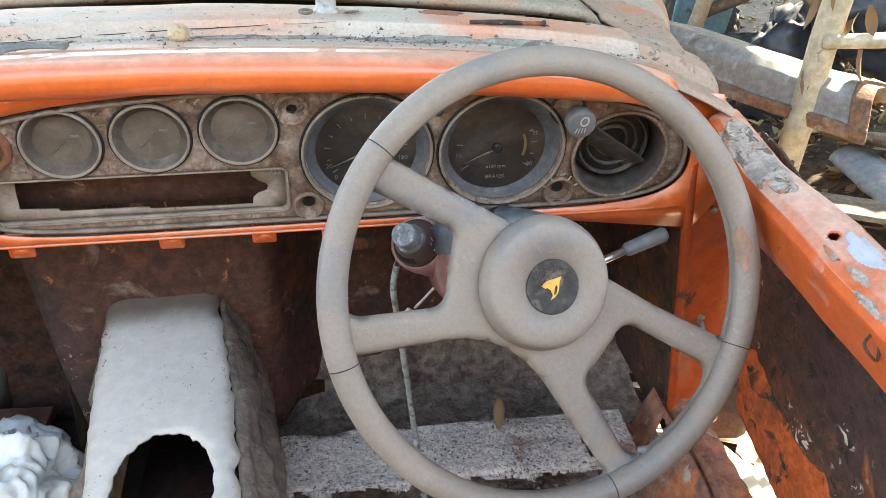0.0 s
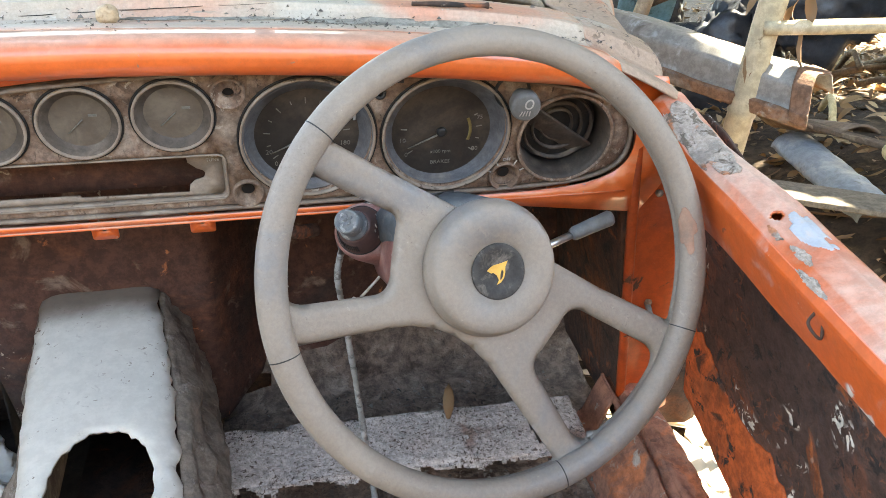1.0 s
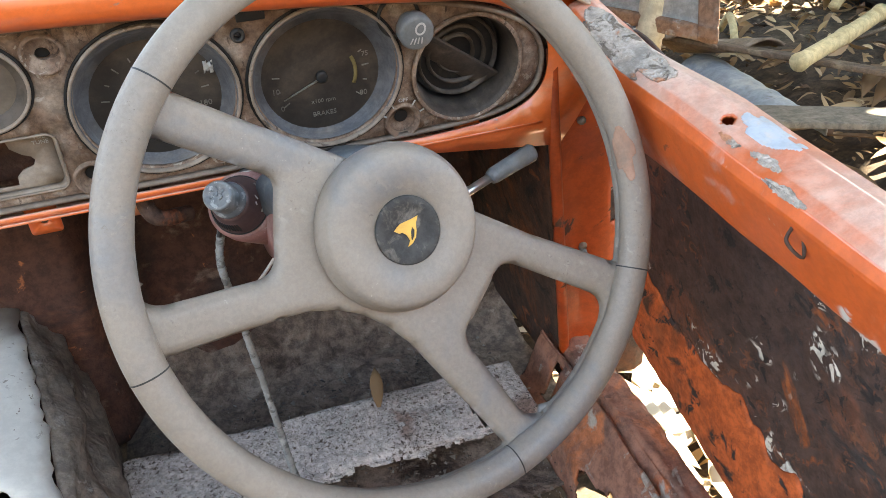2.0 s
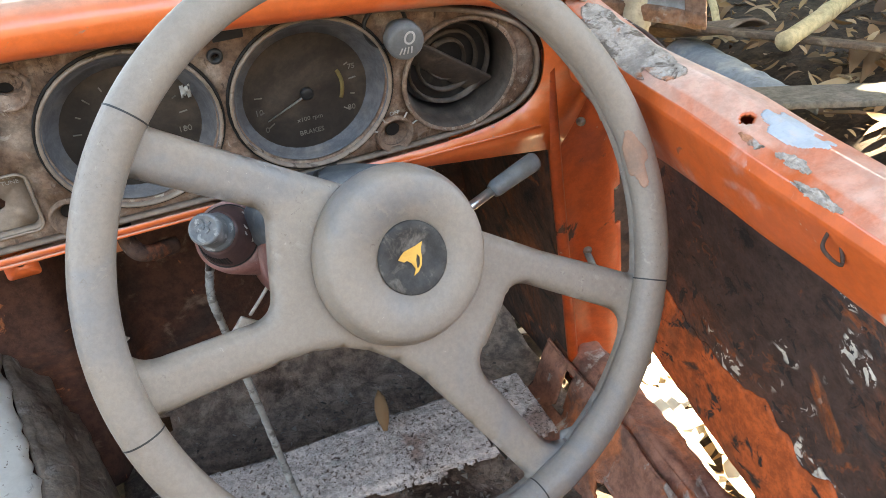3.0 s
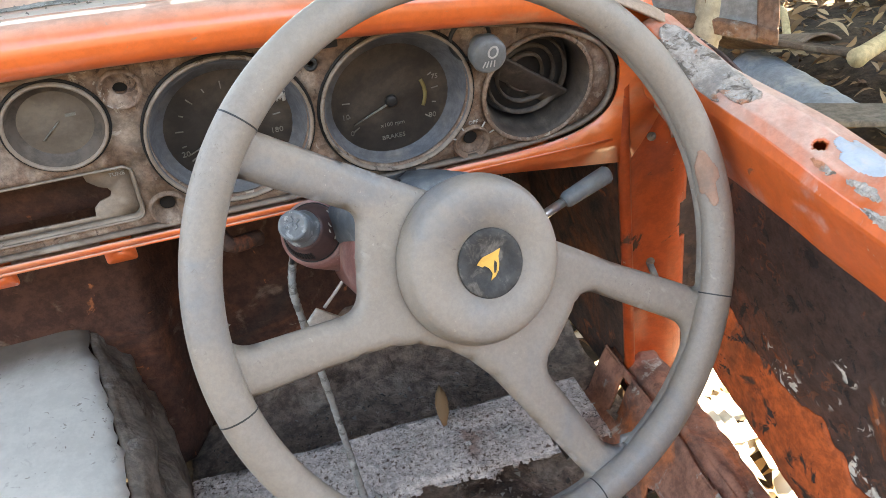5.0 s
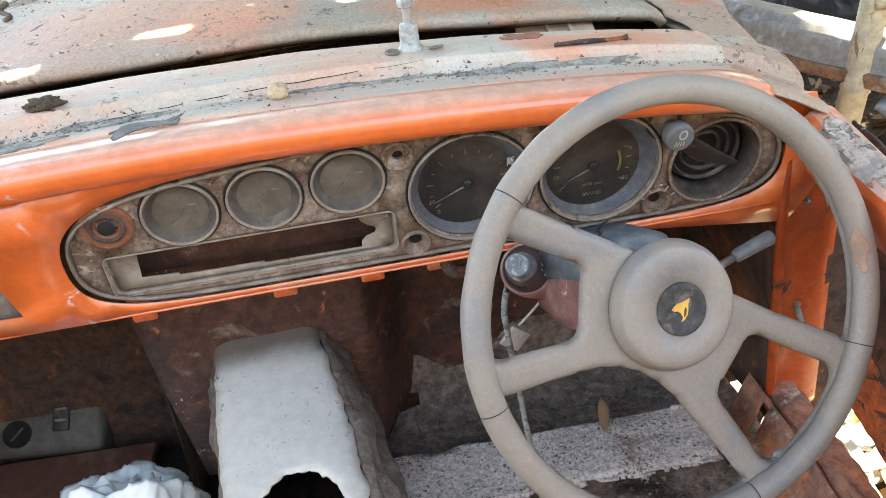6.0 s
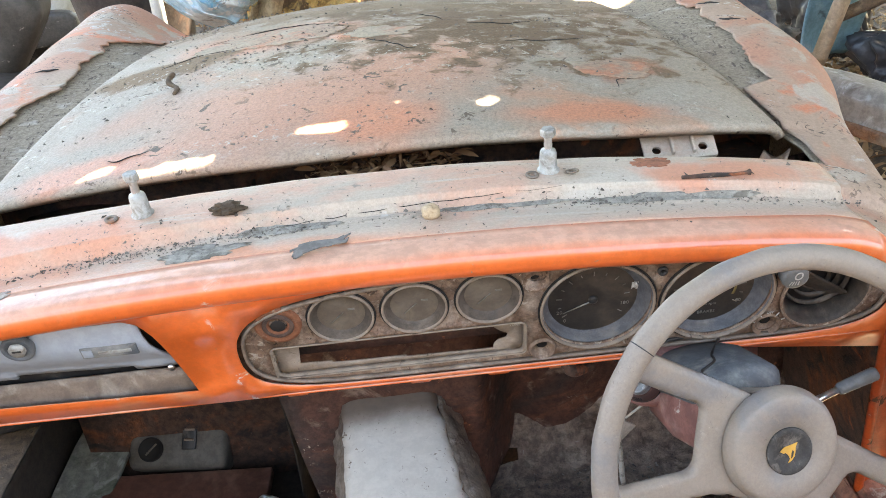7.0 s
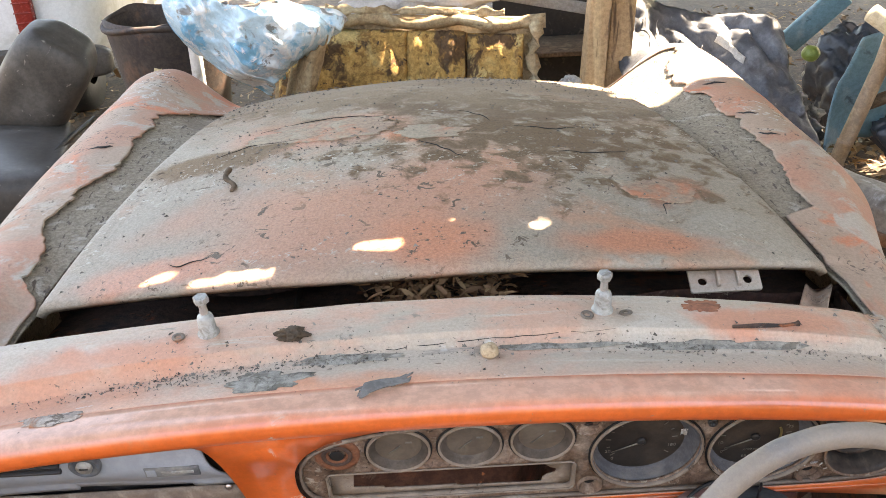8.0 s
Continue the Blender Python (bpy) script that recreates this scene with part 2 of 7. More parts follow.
M_SMALLDIAL = material("dusty_brown_gauge_glass", (0.115, 0.088, 0.066), 0.5, layers=[((0.165, 0.132, 0.10), 30, 0.45, 0.68, 0.6)], grain=0.12, bump=0.03)
M_MARK = material("faded_white_print", (0.42, 0.4, 0.37), 0.7, grain=0.2, bump=0)
M_YELLOWMARK = material("faded_yellow_print", (0.17, 0.13, 0.05), 0.7, grain=0.2, bump=0)
M_DIALMARK = material("dim_dial_print", (0.16, 0.15, 0.13), 0.7, grain=0.3, bump=0)
M_VENT = material("dark_brown_vent_plastic", (0.055, 0.042, 0.034), 0.6, layers=[((0.12, 0.095, 0.075), 30, 0.5, 0.66, 0.85)], grain=0.3, bump=0.1)
M_BLACK = material("black_plastic", (0.022, 0.021, 0.021), 0.5, layers=[((0.1, 0.09, 0.08), 24, 0.56, 0.7, 0.8)], grain=0.2, bump=0.05)
M_KNOB = material("grey_knob_plastic", (0.15, 0.16, 0.17), 0.35, layers=[((0.38, 0.385, 0.38), 160, 0.55, 0.63, 0.8), ((0.24, 0.245, 0.245), 60, 0.5, 0.66, 0.6)], grain=0.15, bump=0.05)
M_GOLD = material("gold_emblem", (0.58, 0.34, 0.08), 0.4, 0.3, grain=0.12, bump=0.03)
M_CHROME = material("dull_chrome", (0.62, 0.6, 0.57), 0.3, 0.9, layers=[((0.3, 0.27, 0.23), 60, 0.56, 0.7, 0.8)], grain=0.1, bump=0.04)
M_SHROUD = material("dusty_maroon_column_shroud", (0.22, 0.10, 0.086), 0.5, layers=[((0.34, 0.22, 0.20), 14, 0.5, 0.66, 0.85), ((0.42, 0.38, 0.34), 60, 0.62, 0.68, 0.9)], grain=0.2, bump=0.15)
M_COVER = material("grey_blue_dusty_cover", (0.085, 0.095, 0.105), 0.55, layers=[((0.24, 0.235, 0.22), 15, 0.46, 0.66, 0.85)], grain=0.2, bump=0.08)
# band: brown dirt and the dash's shade, both painted in towards the bulkhead
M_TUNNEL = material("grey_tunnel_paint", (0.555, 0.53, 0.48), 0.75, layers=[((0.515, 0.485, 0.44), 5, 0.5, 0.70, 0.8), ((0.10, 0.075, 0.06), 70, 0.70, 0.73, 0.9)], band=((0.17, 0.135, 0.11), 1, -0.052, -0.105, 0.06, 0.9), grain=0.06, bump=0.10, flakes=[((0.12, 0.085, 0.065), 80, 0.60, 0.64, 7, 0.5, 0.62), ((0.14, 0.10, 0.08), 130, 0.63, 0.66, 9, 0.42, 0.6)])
M_TUNNELSIDE = material("muddy_tunnel_side", (0.195, 0.158, 0.128), 0.95, layers=[((0.13, 0.095, 0.075), 10, 0.52, 0.64), ((0.36, 0.325, 0.285), 26, 0.58, 0.68)], grain=0.3, bump=1.0, bump_scale=34)
M_BEAM = material("flaking_grey_crossmember", (0.47, 0.41, 0.375), 0.9, layers=[((0.30, 0.20, 0.165), 9, 0.54, 0.66), ((0.14, 0.10, 0.082), 240, 0.57, 0.62), ((0.47, 0.43, 0.39), 60, 0.57, 0.63)], grain=0.3, grain_scale=160, bump=0.8, bump_scale=120, flakes=[((0.10, 0.07, 0.058), 330, 0.56, 0.60, 9, 0.42, 0.6)])
M_FLOOR = material("dirty_rusty_floor_pan", (0.20, 0.145, 0.115), 0.95, layers=[((0.30, 0.235, 0.19), 26, 0.52, 0.66), ((0.07, 0.045, 0.035), 12, 0.52, 0.66), ((0.34, 0.31, 0.28), 60, 0.66, 0.72)], grain=0.4, bump=0.9)
M_ALU = material("dull_grey_glovebox_plastic", (0.29, 0.315, 0.345), 0.34, layers=[((0.24, 0.258, 0.28), 6, 0.5, 0.72, 0.5), ((0.31, 0.32, 0.325), 40, 0.62, 0.7, 0.7)], grain=0.08, bump=0.04)
M_SOIL = material("dark_litter_soil", (0.07, 0.048, 0.032), 0.95, layers=[((0.13, 0.09, 0.055), 7, 0.5, 0.66), ((0.05, 0.035, 0.025), 15, 0.52, 0.66), ((0.22, 0.155, 0.095), 40, 0.62, 0.7)], grain=0.4, grain_scale=30, bump=1.0, bump_scale=25)
M_SPINDLE = material("grey_dusty_wiper_spindle", (0.36, 0.36, 0.34), 0.6, 0.4, layers=[((0.25, 0.22, 0.19), 50, 0.5, 0.68, 0.85)], grain=0.2, bump=0.15)

from mathutils.geometry import delaunay_2d_cdt




# ---- building helpers ----
def part(name, bm, material_, parent=None, label="", smooth=True, thick=0.0, offset=-1.0):
    """Links a bmesh as one mesh object under a thing or a part."""
    bmesh.ops.recalc_face_normals(bm, faces=bm.faces)
    me = bpy.data.meshes.new(name)
    bm.to_mesh(me)
    bm.free()
    for p in me.polygons:
        p.use_smooth = smooth
    me.materials.append(material_)
    ob = new(name, me)
    if parent:
        ob.parent = parent
    if label:
        ob["label"] = label
    if thick:
        mod = ob.modifiers.new("thickness", "SOLIDIFY")
        mod.thickness, mod.offset = thick, offset
    return ob


def empty(name, label, category, group="", kind=""):
    return tagged(new(name), label, category, group, kind)


def wobble(p, scale, amount, seed=0.0):
    return noise.noise(Vector((p[0] * scale + seed, p[1] * scale - seed, p[2] * scale + 2 * seed))) * amount


def grid(fn, nu, nv, closed_u=False, skip=None):
    """A sheet of quads; fn(u, v) with u and v from 0 to 1."""
    bm = bmesh.new()
    rows = nu if closed_u else nu + 1
    vs = [[bm.verts.new(fn(i / nu, j / nv)) for j in range(nv + 1)] for i in range(rows)]
    for i in range(nu):
        for j in range(nv):
            if skip and skip((i + 0.5) / nu, (j + 0.5) / nv):
                continue
            k = (i + 1) % rows
            bm.faces.new((vs[i][j], vs[k][j], vs[k][j + 1], vs[i][j + 1]))
    for v in [v for v in bm.verts if not v.link_faces]:
        bm.verts.remove(v)
    return bm


def loft(rings, bm=None, caps=True):
    bm = bm or bmesh.new()
    vs = [[bm.verts.new(p) for p in ring] for ring in rings]
    k = len(vs[0])
    for a, b in zip(vs, vs[1:]):
        for i in range(k):
            bm.faces.new((a[i], a[(i + 1) % k], b[(i + 1) % k], b[i]))
    if caps:
        bm.faces.new(vs[0])
        bm.faces.new(list(reversed(vs[-1])))
    return bm


def tube(points, radius, seg=12, bm=None, rough=0.0):
    """A round bar along points; radius: a number or one for each point."""
    pts = [Vector(p) for p in points]
    rings, ref = [], Vector((0.13, 0.31, 0.94))
    for i, p in enumerate(pts):
        d = (pts[min(i + 1, len(pts) - 1)] - pts[max(i - 1, 0)]).normalized()
        a = d.cross(ref).normalized()
        b = d.cross(a)
        r = radius if isinstance(radius, (int, float)) else radius[i]
        rings.append([p + (a * math.cos(t) + b * math.sin(t)) * (r + (wobble(p + a * math.cos(t) * r * 3, 40, rough) if rough else 0)) for t in (2 * math.pi * k / seg for k in range(seg))])
    return loft(rings, bm)


def curve_points(ctrl, n):
    """A smooth line through a few points."""
    c = [Vector(p) for p in ctrl]
    c = [2 * c[0] - c[1]] + c + [2 * c[-1] - c[-2]]
    out = []
    for i in range(1, len(c) - 2):
        for k in range(n):
            t = k / n
            a, b, d, e = c[i - 1], c[i], c[i + 1], c[i + 2]
            out.append(0.5 * (2 * b + (d - a) * t + (2 * a - 5 * b + 4 * d - e) * t * t + (3 * b - a - 3 * d + e) * t ** 3))
    return out + [c[-2]]


def lathe(profile, m, seg=40, bm=None):
    """Turns (radius, height) round m's z axis."""
    bm = bm or bmesh.new()
    rings = []
    for r, h in profile:
        rings.append([bm.verts.new(m @ Vector((r * math.cos(a), r * math.sin(a), h))) for a in (2 * math.pi * k / seg for k in range(seg))] if r > 1e-6 else [bm.verts.new(m @ Vector((0, 0, h)))])
    for a, b in zip(rings, rings[1:]):
        for i in range(seg):
            j = (i + 1) % seg
            f = [a[i % len(a)], a[j % len(a)], b[j % len(b)], b[i % len(b)]]
            f = list(dict.fromkeys(f))
            if len(f) > 2:
                bm.faces.new(f)
    return bm


def block(size, m=Matrix(), bevel=0.004, seg=2, jitter=0.0, cuts=0, bm=None):
    """A bevelled box with its centre at m."""
    b = bmesh.new()
    bmesh.ops.create_cube(b, size=1, matrix=Matrix.Diagonal((*size, 1)))
    if bevel:
        bmesh.ops.bevel(b, geom=b.edges[:], offset=bevel, segments=seg, affect="EDGES", profile=0.5)
    if cuts:
        bmesh.ops.subdivide_edges(b, edges=b.edges[:], cuts=cuts, use_grid_fill=True)
    if jitter:
        for v in b.verts:
            v.co += Vector((wobble(v.co, 9, jitter, 1), wobble(v.co, 9, jitter, 5), wobble(v.co, 9, jitter, 9)))
    bmesh.ops.transform(b, matrix=m, verts=b.verts)
    if bm is None:
        return b
    me = bpy.data.meshes.new("tmp")
    b.to_mesh(me)
    bm.from_mesh(me)
    bpy.data.meshes.remove(me)
    b.free()
    return bm


def inside(c, loop):
    odd = False
    for (x0, y0), (x1, y1) in zip(loop, loop[1:] + loop[:1]):
        if (y0 > c.y) != (y1 > c.y) and c.x < x0 + (c.y - y0) / (y1 - y0) * (x1 - x0):
            odd = not odd
    return odd


def plate(outer, holes, place):
    """A flat sheet with holes; the loops are lists of (x, s), place maps them into the world."""
    pts, edges = [], []
    for loop in (outer, *holes):
        k = len(pts)
        pts += [Vector(q) for q in loop]
        edges += [(k + i, k + (i + 1) % len(loop)) for i in range(len(loop))]
    vs, _, faces, *_ = delaunay_2d_cdt(pts, edges, [], 1, 1e-6)
    bm = bmesh.new()
    made = [bm.verts.new(place(v.x, v.y)) for v in vs]
    for f in faces:
        c = sum((vs[i] for i in f), Vector((0, 0))) / len(f)
        if inside(c, outer) and not any(inside(c, h) for h in holes):
            bm.faces.new([made[i] for i in f])
    for v in [v for v in bm.verts if not v.link_faces]:
        bm.verts.remove(v)
    return bm


def fine_plate(outer, holes, place, step):
    """A sheet with holes and inner points every step, so that place can bend it."""
    pts, edges = [], []
    for loop in (outer, *holes):
        k = len(pts)
        pts += [Vector(q) for q in loop]
        edges += [(k + i, k + (i + 1) % len(loop)) for i in range(len(loop))]
    rim = np.array([tuple(p) for p in pts])
    lo, hi = rim.min(axis=0), rim.max(axis=0)
    for j in range(int((hi[1] - lo[1]) / step) + 1):
        for i in range(int((hi[0] - lo[0]) / step) + 1):
            q = Vector((lo[0] + step * (i + 0.5 * (j % 2)), lo[1] + step * j))
            if inside(q, outer) and not any(inside(q, h) for h in holes) and np.hypot(*(rim - q).T).min() > step * 0.65:
                pts.append(q)
    vs, _, faces, *_ = delaunay_2d_cdt(pts, edges, [], 1, 1e-6)
    bm = bmesh.new()
    made = [bm.verts.new(place(v.x, v.y)) for v in vs]
    for f in faces:
        c = sum((vs[i] for i in f), Vector((0, 0))) / len(f)
        if inside(c, outer) and not any(inside(c, h) for h in holes):
            bm.faces.new([made[i] for i in f])
    for v in [v for v in bm.verts if not v.link_faces]:
        bm.verts.remove(v)
    return bm


def circle(x, s, r, n=48, squash=1.0):
    return [(x + r * math.cos(2 * math.pi * k / n), s + r * squash * math.sin(2 * math.pi * k / n)) for k in range(n)]


def rounded(x0, s0, x1, s1, r, n=6):
    out = []
    for cx, cy, a0 in ((x1 - r, s1 - r, 0), (x0 + r, s1 - r, 90), (x0 + r, s0 + r, 180), (x1 - r, s0 + r, 270)):
        out += [(cx + r * math.cos(radians(a0 + 90 * k / n)), cy + r * math.sin(radians(a0 + 90 * k / n))) for k in range(n + 1)]
    return out


def lettering(text, size, m, name, parent, material_=None):
    """Raised letters as a mesh, centred on m."""
    cu = bpy.data.curves.new("letters", "FONT")
    cu.body, cu.size, cu.align_x, cu.align_y, cu.extrude, cu.resolution_u = text, size, "CENTER", "CENTER", 0.0002, 2
    t = bpy.data.objects.new("letters", cu)
    me = bpy.data.meshes.new_from_object(t)
    bpy.data.objects.remove(t)
    bm = bmesh.new()
    bm.from_mesh(me)
    bmesh.ops.transform(bm, matrix=m, verts=bm.verts)
    bpy.data.meshes.remove(me)
    return part(name, bm, material_ or M_MARK, parent, smooth=False)


def crumpled(centre, size, seed, seg=28, fold=0.35, sharp=7.0, flat=0.0):
    """A crumpled bag: a squashed ball with many sharp folds."""
    bm = bmesh.new()
    bmesh.ops.create_icosphere(bm, subdivisions=5, radius=1.0)
    for v in bm.verts:
        d = v.co.copy()
        k = 1 + fold * noise.noise(d * 1.6 + Vector((seed, 0, 0))) - fold * 0.55 * abs(noise.noise(d * sharp * 0.5 + Vector((0, seed, 0)))) - fold * 0.3 * abs(noise.noise(d * sharp + Vector((0, 0, seed)))) - fold * 0.15 * abs(noise.noise(d * sharp * 2.1 + Vector((seed, 0, seed))))
        v.co = Vector(centre) + Vector((d.x * size[0], d.y * size[1], d.z * size[2])) * k
        if flat:
            v.co.z = max(v.co.z, flat)
    return bm


# ---- the wrecked car: x to its right, y to its nose; 0 is the middle of the bonnet's rear edge ----
M_HOLE = material("black_hole", (0.012, 0.010, 0.009), 0.8, grain=0.1, bump=0)
M_TAPE = material("grey_dusty_tape", (0.26, 0.26, 0.25), 0.55, layers=[((0.12, 0.115, 0.11), 60, 0.5, 0.6, 0.6, (1, 1, 2)), ((0.4, 0.39, 0.37), 40, 0.56, 0.66, 0.8)], grain=0.2, bump=0.3)
M_DISC = material("dusty_black_disc", (0.04, 0.037, 0.035), 0.75, layers=[((0.13, 0.115, 0.1), 90, 0.5, 0.64, 0.9)], grain=0.3, bump=0.1)
M_LIGHTKNOB = material("dark_grey_knob", (0.13, 0.132, 0.132), 0.45, layers=[((0.15, 0.145, 0.135), 50, 0.5, 0.66, 0.7)], grain=0.15, bump=0.04)
M_TRIM = material("dull_brown_panel_trim", (0.17, 0.125, 0.095), 0.6, layers=[((0.27, 0.22, 0.175), 30, 0.5, 0.66, 0.8)], grain=0.2, bump=0.08)
car = empty("car", "wrecked orange coupe with faded dusty paint, standing stripped among rubbish", "car")


def crown(x):
    return -0.12 * x * x


# panel plane: origin, up and outward directions
PANEL_TILT = radians(12.0)
P_O = Vector((0, -0.239, 0.86))
P_S = Vector((0, -math.sin(PANEL_TILT), math.cos(PANEL_TILT)))
P_N = Vector((1, 0, 0)).cross(P_S)


def on_panel(x, s, out=0.0):
    return P_O + Vector((x, 0, 0)) + P_S * s + P_N * out


def panel_frame(x, s, out=0.0):
    m = Matrix((Vector((1, 0, 0)), P_S, P_N)).transposed().to_4x4()
    m.translation = on_panel(x, s, out)
    return m


# cowl top with the rolled dash lip: one bent sheet across the car
def cowl_edge(x):
    return -0.075 - 0.12 * x * x


def cowl_section(x):
    """(y, z) points from under the bonnet's edge over the flat cowl and its dirt groove to the lip and down to the panel."""
    c = crown(x)
    e = cowl_edge(x)
    ce = -0.055 * x * x if x < 0 else c
    cm = (c + ce) / 2
    g = -0.152 - 0.10 * (x - 0.05) ** 2
    lip_y = -0.260 - 0.02 * max(0, abs(x) - 0.4) + 0.9 * max(0.0, x - 0.53) ** 1.5
    pts = [(e + 0.010, 0.948 + ce), (e + 0.002, 0.962 + ce), (e - 0.006, 0.966 + ce), (e - 0.03, 0.967 + ce), (g + 0.012, 0.9655 + cm), (g + 0.002, 0.9640 + cm), (g - 0.001, 0.9575 + cm), (g - 0.010, 0.9505 + c), (g - 0.026, 0.9500 + c), (g - 0.042, 0.9525 + c), (min(g - 0.05, lip_y + 0.03), 0.9560 + c)]
    for k in range(9):
        a = radians(95 + 21 * k)
        pts.append((lip_y + 0.017 * math.cos(a), 0.9405 + c + 0.017 * math.sin(a)))
    return pts


def cowl_z(x, y):
    """Height of the cowl's top at a place."""
    sec = cowl_section(x)
    for (y0, z0), (y1, z1) in zip(sec[1:], sec[2:]):
        if y1 <= y <= y0:
            return z0 + (z1 - z0) * (y0 - y) / max(1e-6, y0 - y1)
    return sec[2][1]


NX = 150
NSEC = len(cowl_section(0.0)) - 1


def side_edge(y):
    """Where the cowl's right end and the fender's top turn down."""
    return 0.620 + 0.155 * (y - 0.03)


def side_z(y):
    return 0.905 + 0.075 * (y - 0.03)


def cowl_point(u, v, lo=0, hi=NSEC):
    x = -0.70 + 1.36 * u
    sec = cowl_section(min(x, 0.58))
    f = lo + (hi - lo) * v
    i = min(int(f), NSEC - 1)
    y = sec[i][0] + (sec[i + 1][0] - sec[i][0]) * (f - i)
    z = sec[i][1] + (sec[i + 1][1] - sec[i][1]) * (f - i)
    z += wobble((x, y, z), 14, 0.0012) if i < 10 else 0.0
    if x > 0.45:
        t = (x - 0.45) / (side_edge(y) - 0.45)
        flat = z - (crown(min(x, 0.58)) - crown(0.45))
        z = flat + (side_z(y) + 0.005 - 0.940) * min(1.0, t) ** 1.5
    edge, r = side_edge(y), 0.014
    over = x - (edge - r)
    if over > 0:
        a = min(math.pi / 2, over / r)
        x = edge - r + r * math.sin(a)
        z -= r * (1 - math.cos(a)) + max(0.0, over - r * math.pi / 2)
    return Vector((x, y, z))


LIP_END = (0.50 + 0.70) / 1.36
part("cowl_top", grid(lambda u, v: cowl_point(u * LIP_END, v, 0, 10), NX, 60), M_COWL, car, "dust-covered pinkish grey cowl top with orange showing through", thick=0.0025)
part("cowl_end", grid(lambda u, v: cowl_point(LIP_END + (1 - LIP_END) * u, v, 0, 13.2), 50, 70), M_FENDER, car, "dusty grey end of the cowl turning down at the door", thick=0.0025)
part("dash_lip", grid(lambda u, v: cowl_point(u * LIP_END, v, 10, NSEC), NX, 26), M_DASH, car, "glossy orange rolled dashboard lip", thick=0.0025)


def panel_top(x):
    return 0.064 - (0.33 if x > 0.17 else 0.26) * (x - 0.17) ** 2


def panel_outline(grow=0.0, n=64):
    """The long rounded outline of the instrument panel."""
    x0, x1 = -0.156 - grow, 0.537 + grow
    mid, half = (x0 + x1) / 2, (x1 - x0) / 2
    top, low = [], []
    for k in range(n + 1):
        a = math.pi * k / n
        q = math.cos(a)
        xi = math.copysign(abs(q) ** 0.6, q)
        x = mid + half * xi
        shape = max(0.0, 1 - abs(xi) ** 10) ** 0.4
        t, b = panel_top(x) + grow, -0.0795 - grow
        m, h = (t + b) / 2, (t - b) / 2 * shape
        top.append((x, m + h))
        low.append((x, m - h))
    return top + list(reversed(low))[1:-1]


# orange fascia round the panel and the glovebox opening
def glove_outline(n=10):
    out = [(-0.62, -0.06), (-0.62, 0.047)]
    for k in range(n + 1):
        t = k / n
        out.append((-0.262 + 0.05 * t ** 0.6, 0.046 - 0.112 * t ** 1.3))
    return out


fascia_outer = [(-0.70, -0.088), (-0.70, 0.068)] + [(-0.70 + 1.26 * k / 24, 0.068 - 0.12 * (-0.70 + 1.26 * k / 24) ** 2 + (0.008 if k > 22 else 0)) for k in range(1, 25)] + [(0.56 + 0.03 * math.sin(math.pi * k / 10), 0.03 - 0.148 * k / 10) for k in range(1, 11)] + [(0.56 - 1.26 * k / 24, -0.088 - 0.03 * max(0.0, 1 - k / 4)) for k in range(1, 24)]
fascia = part("fascia", plate(fascia_outer, [panel_outline(0.0035), glove_outline()], lambda x, s: on_panel(x, s, 0.001 + 0.004 * math.exp(-((x + 0.19) / 0.05) ** 2))), M_DASH, car, "orange painted dashboard fascia", thick=0.0022)
part("fascia_flange", grid(lambda u, v: on_panel(-0.70 + 1.24 * u, -0.088 - 0.006 * math.sin(v * 1.57), 0.002) + Vector((0, 0.035 * v, 0)), 40, 4), M_DASH, car, thick=0.002)


def bracket_tab(x, s, name, label=""):
    bm = plate(rounded(-0.012, -0.026, 0.012, 0.004, 0.003), [circle(0, -0.013, 0.0035, 14)], lambda a, b: on_panel(x + a, s + b, -0.006) + Vector((0, 0.012, 0)))
    return part(name, bm, M_DASH, car, label, thick=0.002)


for tab_x in (-0.115, 0.026, 0.116, 0.185, 0.475):
    bracket_tab(tab_x, -0.088, "mounting_tab", "small orange steel tab with a screw hole")

# instrument panel
panel = new("instrument_panel")
panel.parent = car
panel["label"] = "dusty brown instrument panel with round gauges and empty radio slot"
SMALL = ((-0.046, 0.017), (0.030, 0.019), (0.107, 0.022))
BIG = ((0.221, -0.008), (0.349, -0.012))
VENT = (0.467, -0.024)


def slot_outline():
    """The torn opening where the radio was."""
    return [(-0.098, -0.025), (-0.03, -0.0245), (0.04, -0.0252), (0.111, -0.025), (0.112, -0.031), (0.119, -0.0375), (0.1245, -0.040), (0.1265, -0.0435), (0.1245, -0.048), (0.116, -0.051), (0.111, -0.056), (0.110, -0.0632), (0.06, -0.0628), (0.015, -0.0622), (0.014, -0.0600), (-0.02, -0.0598), (-0.066, -0.0592), (-0.067, -0.0565), (-0.101, -0.0548)]


holes = [circle(*c, 0.0315) for c in SMALL] + [circle(*c, 0.0575) for c in BIG] + [circle(*VENT, 0.0455), circle(0.155, 0.041, 0.005, 20), circle(0.163, -0.063, 0.0105, 24), circle(0.410, -0.063, 0.0115, 24), circle(0.286, 0.034, 0.0028, 14), rounded(-0.128, -0.068, 0.146, -0.019, 0.008)]
part("face_plate", plate(panel_outline(), holes, lambda x, s: on_panel(x, s, -0.003)), M_PANEL, panel, "dusty wood-effect face plate", thick=0.003)


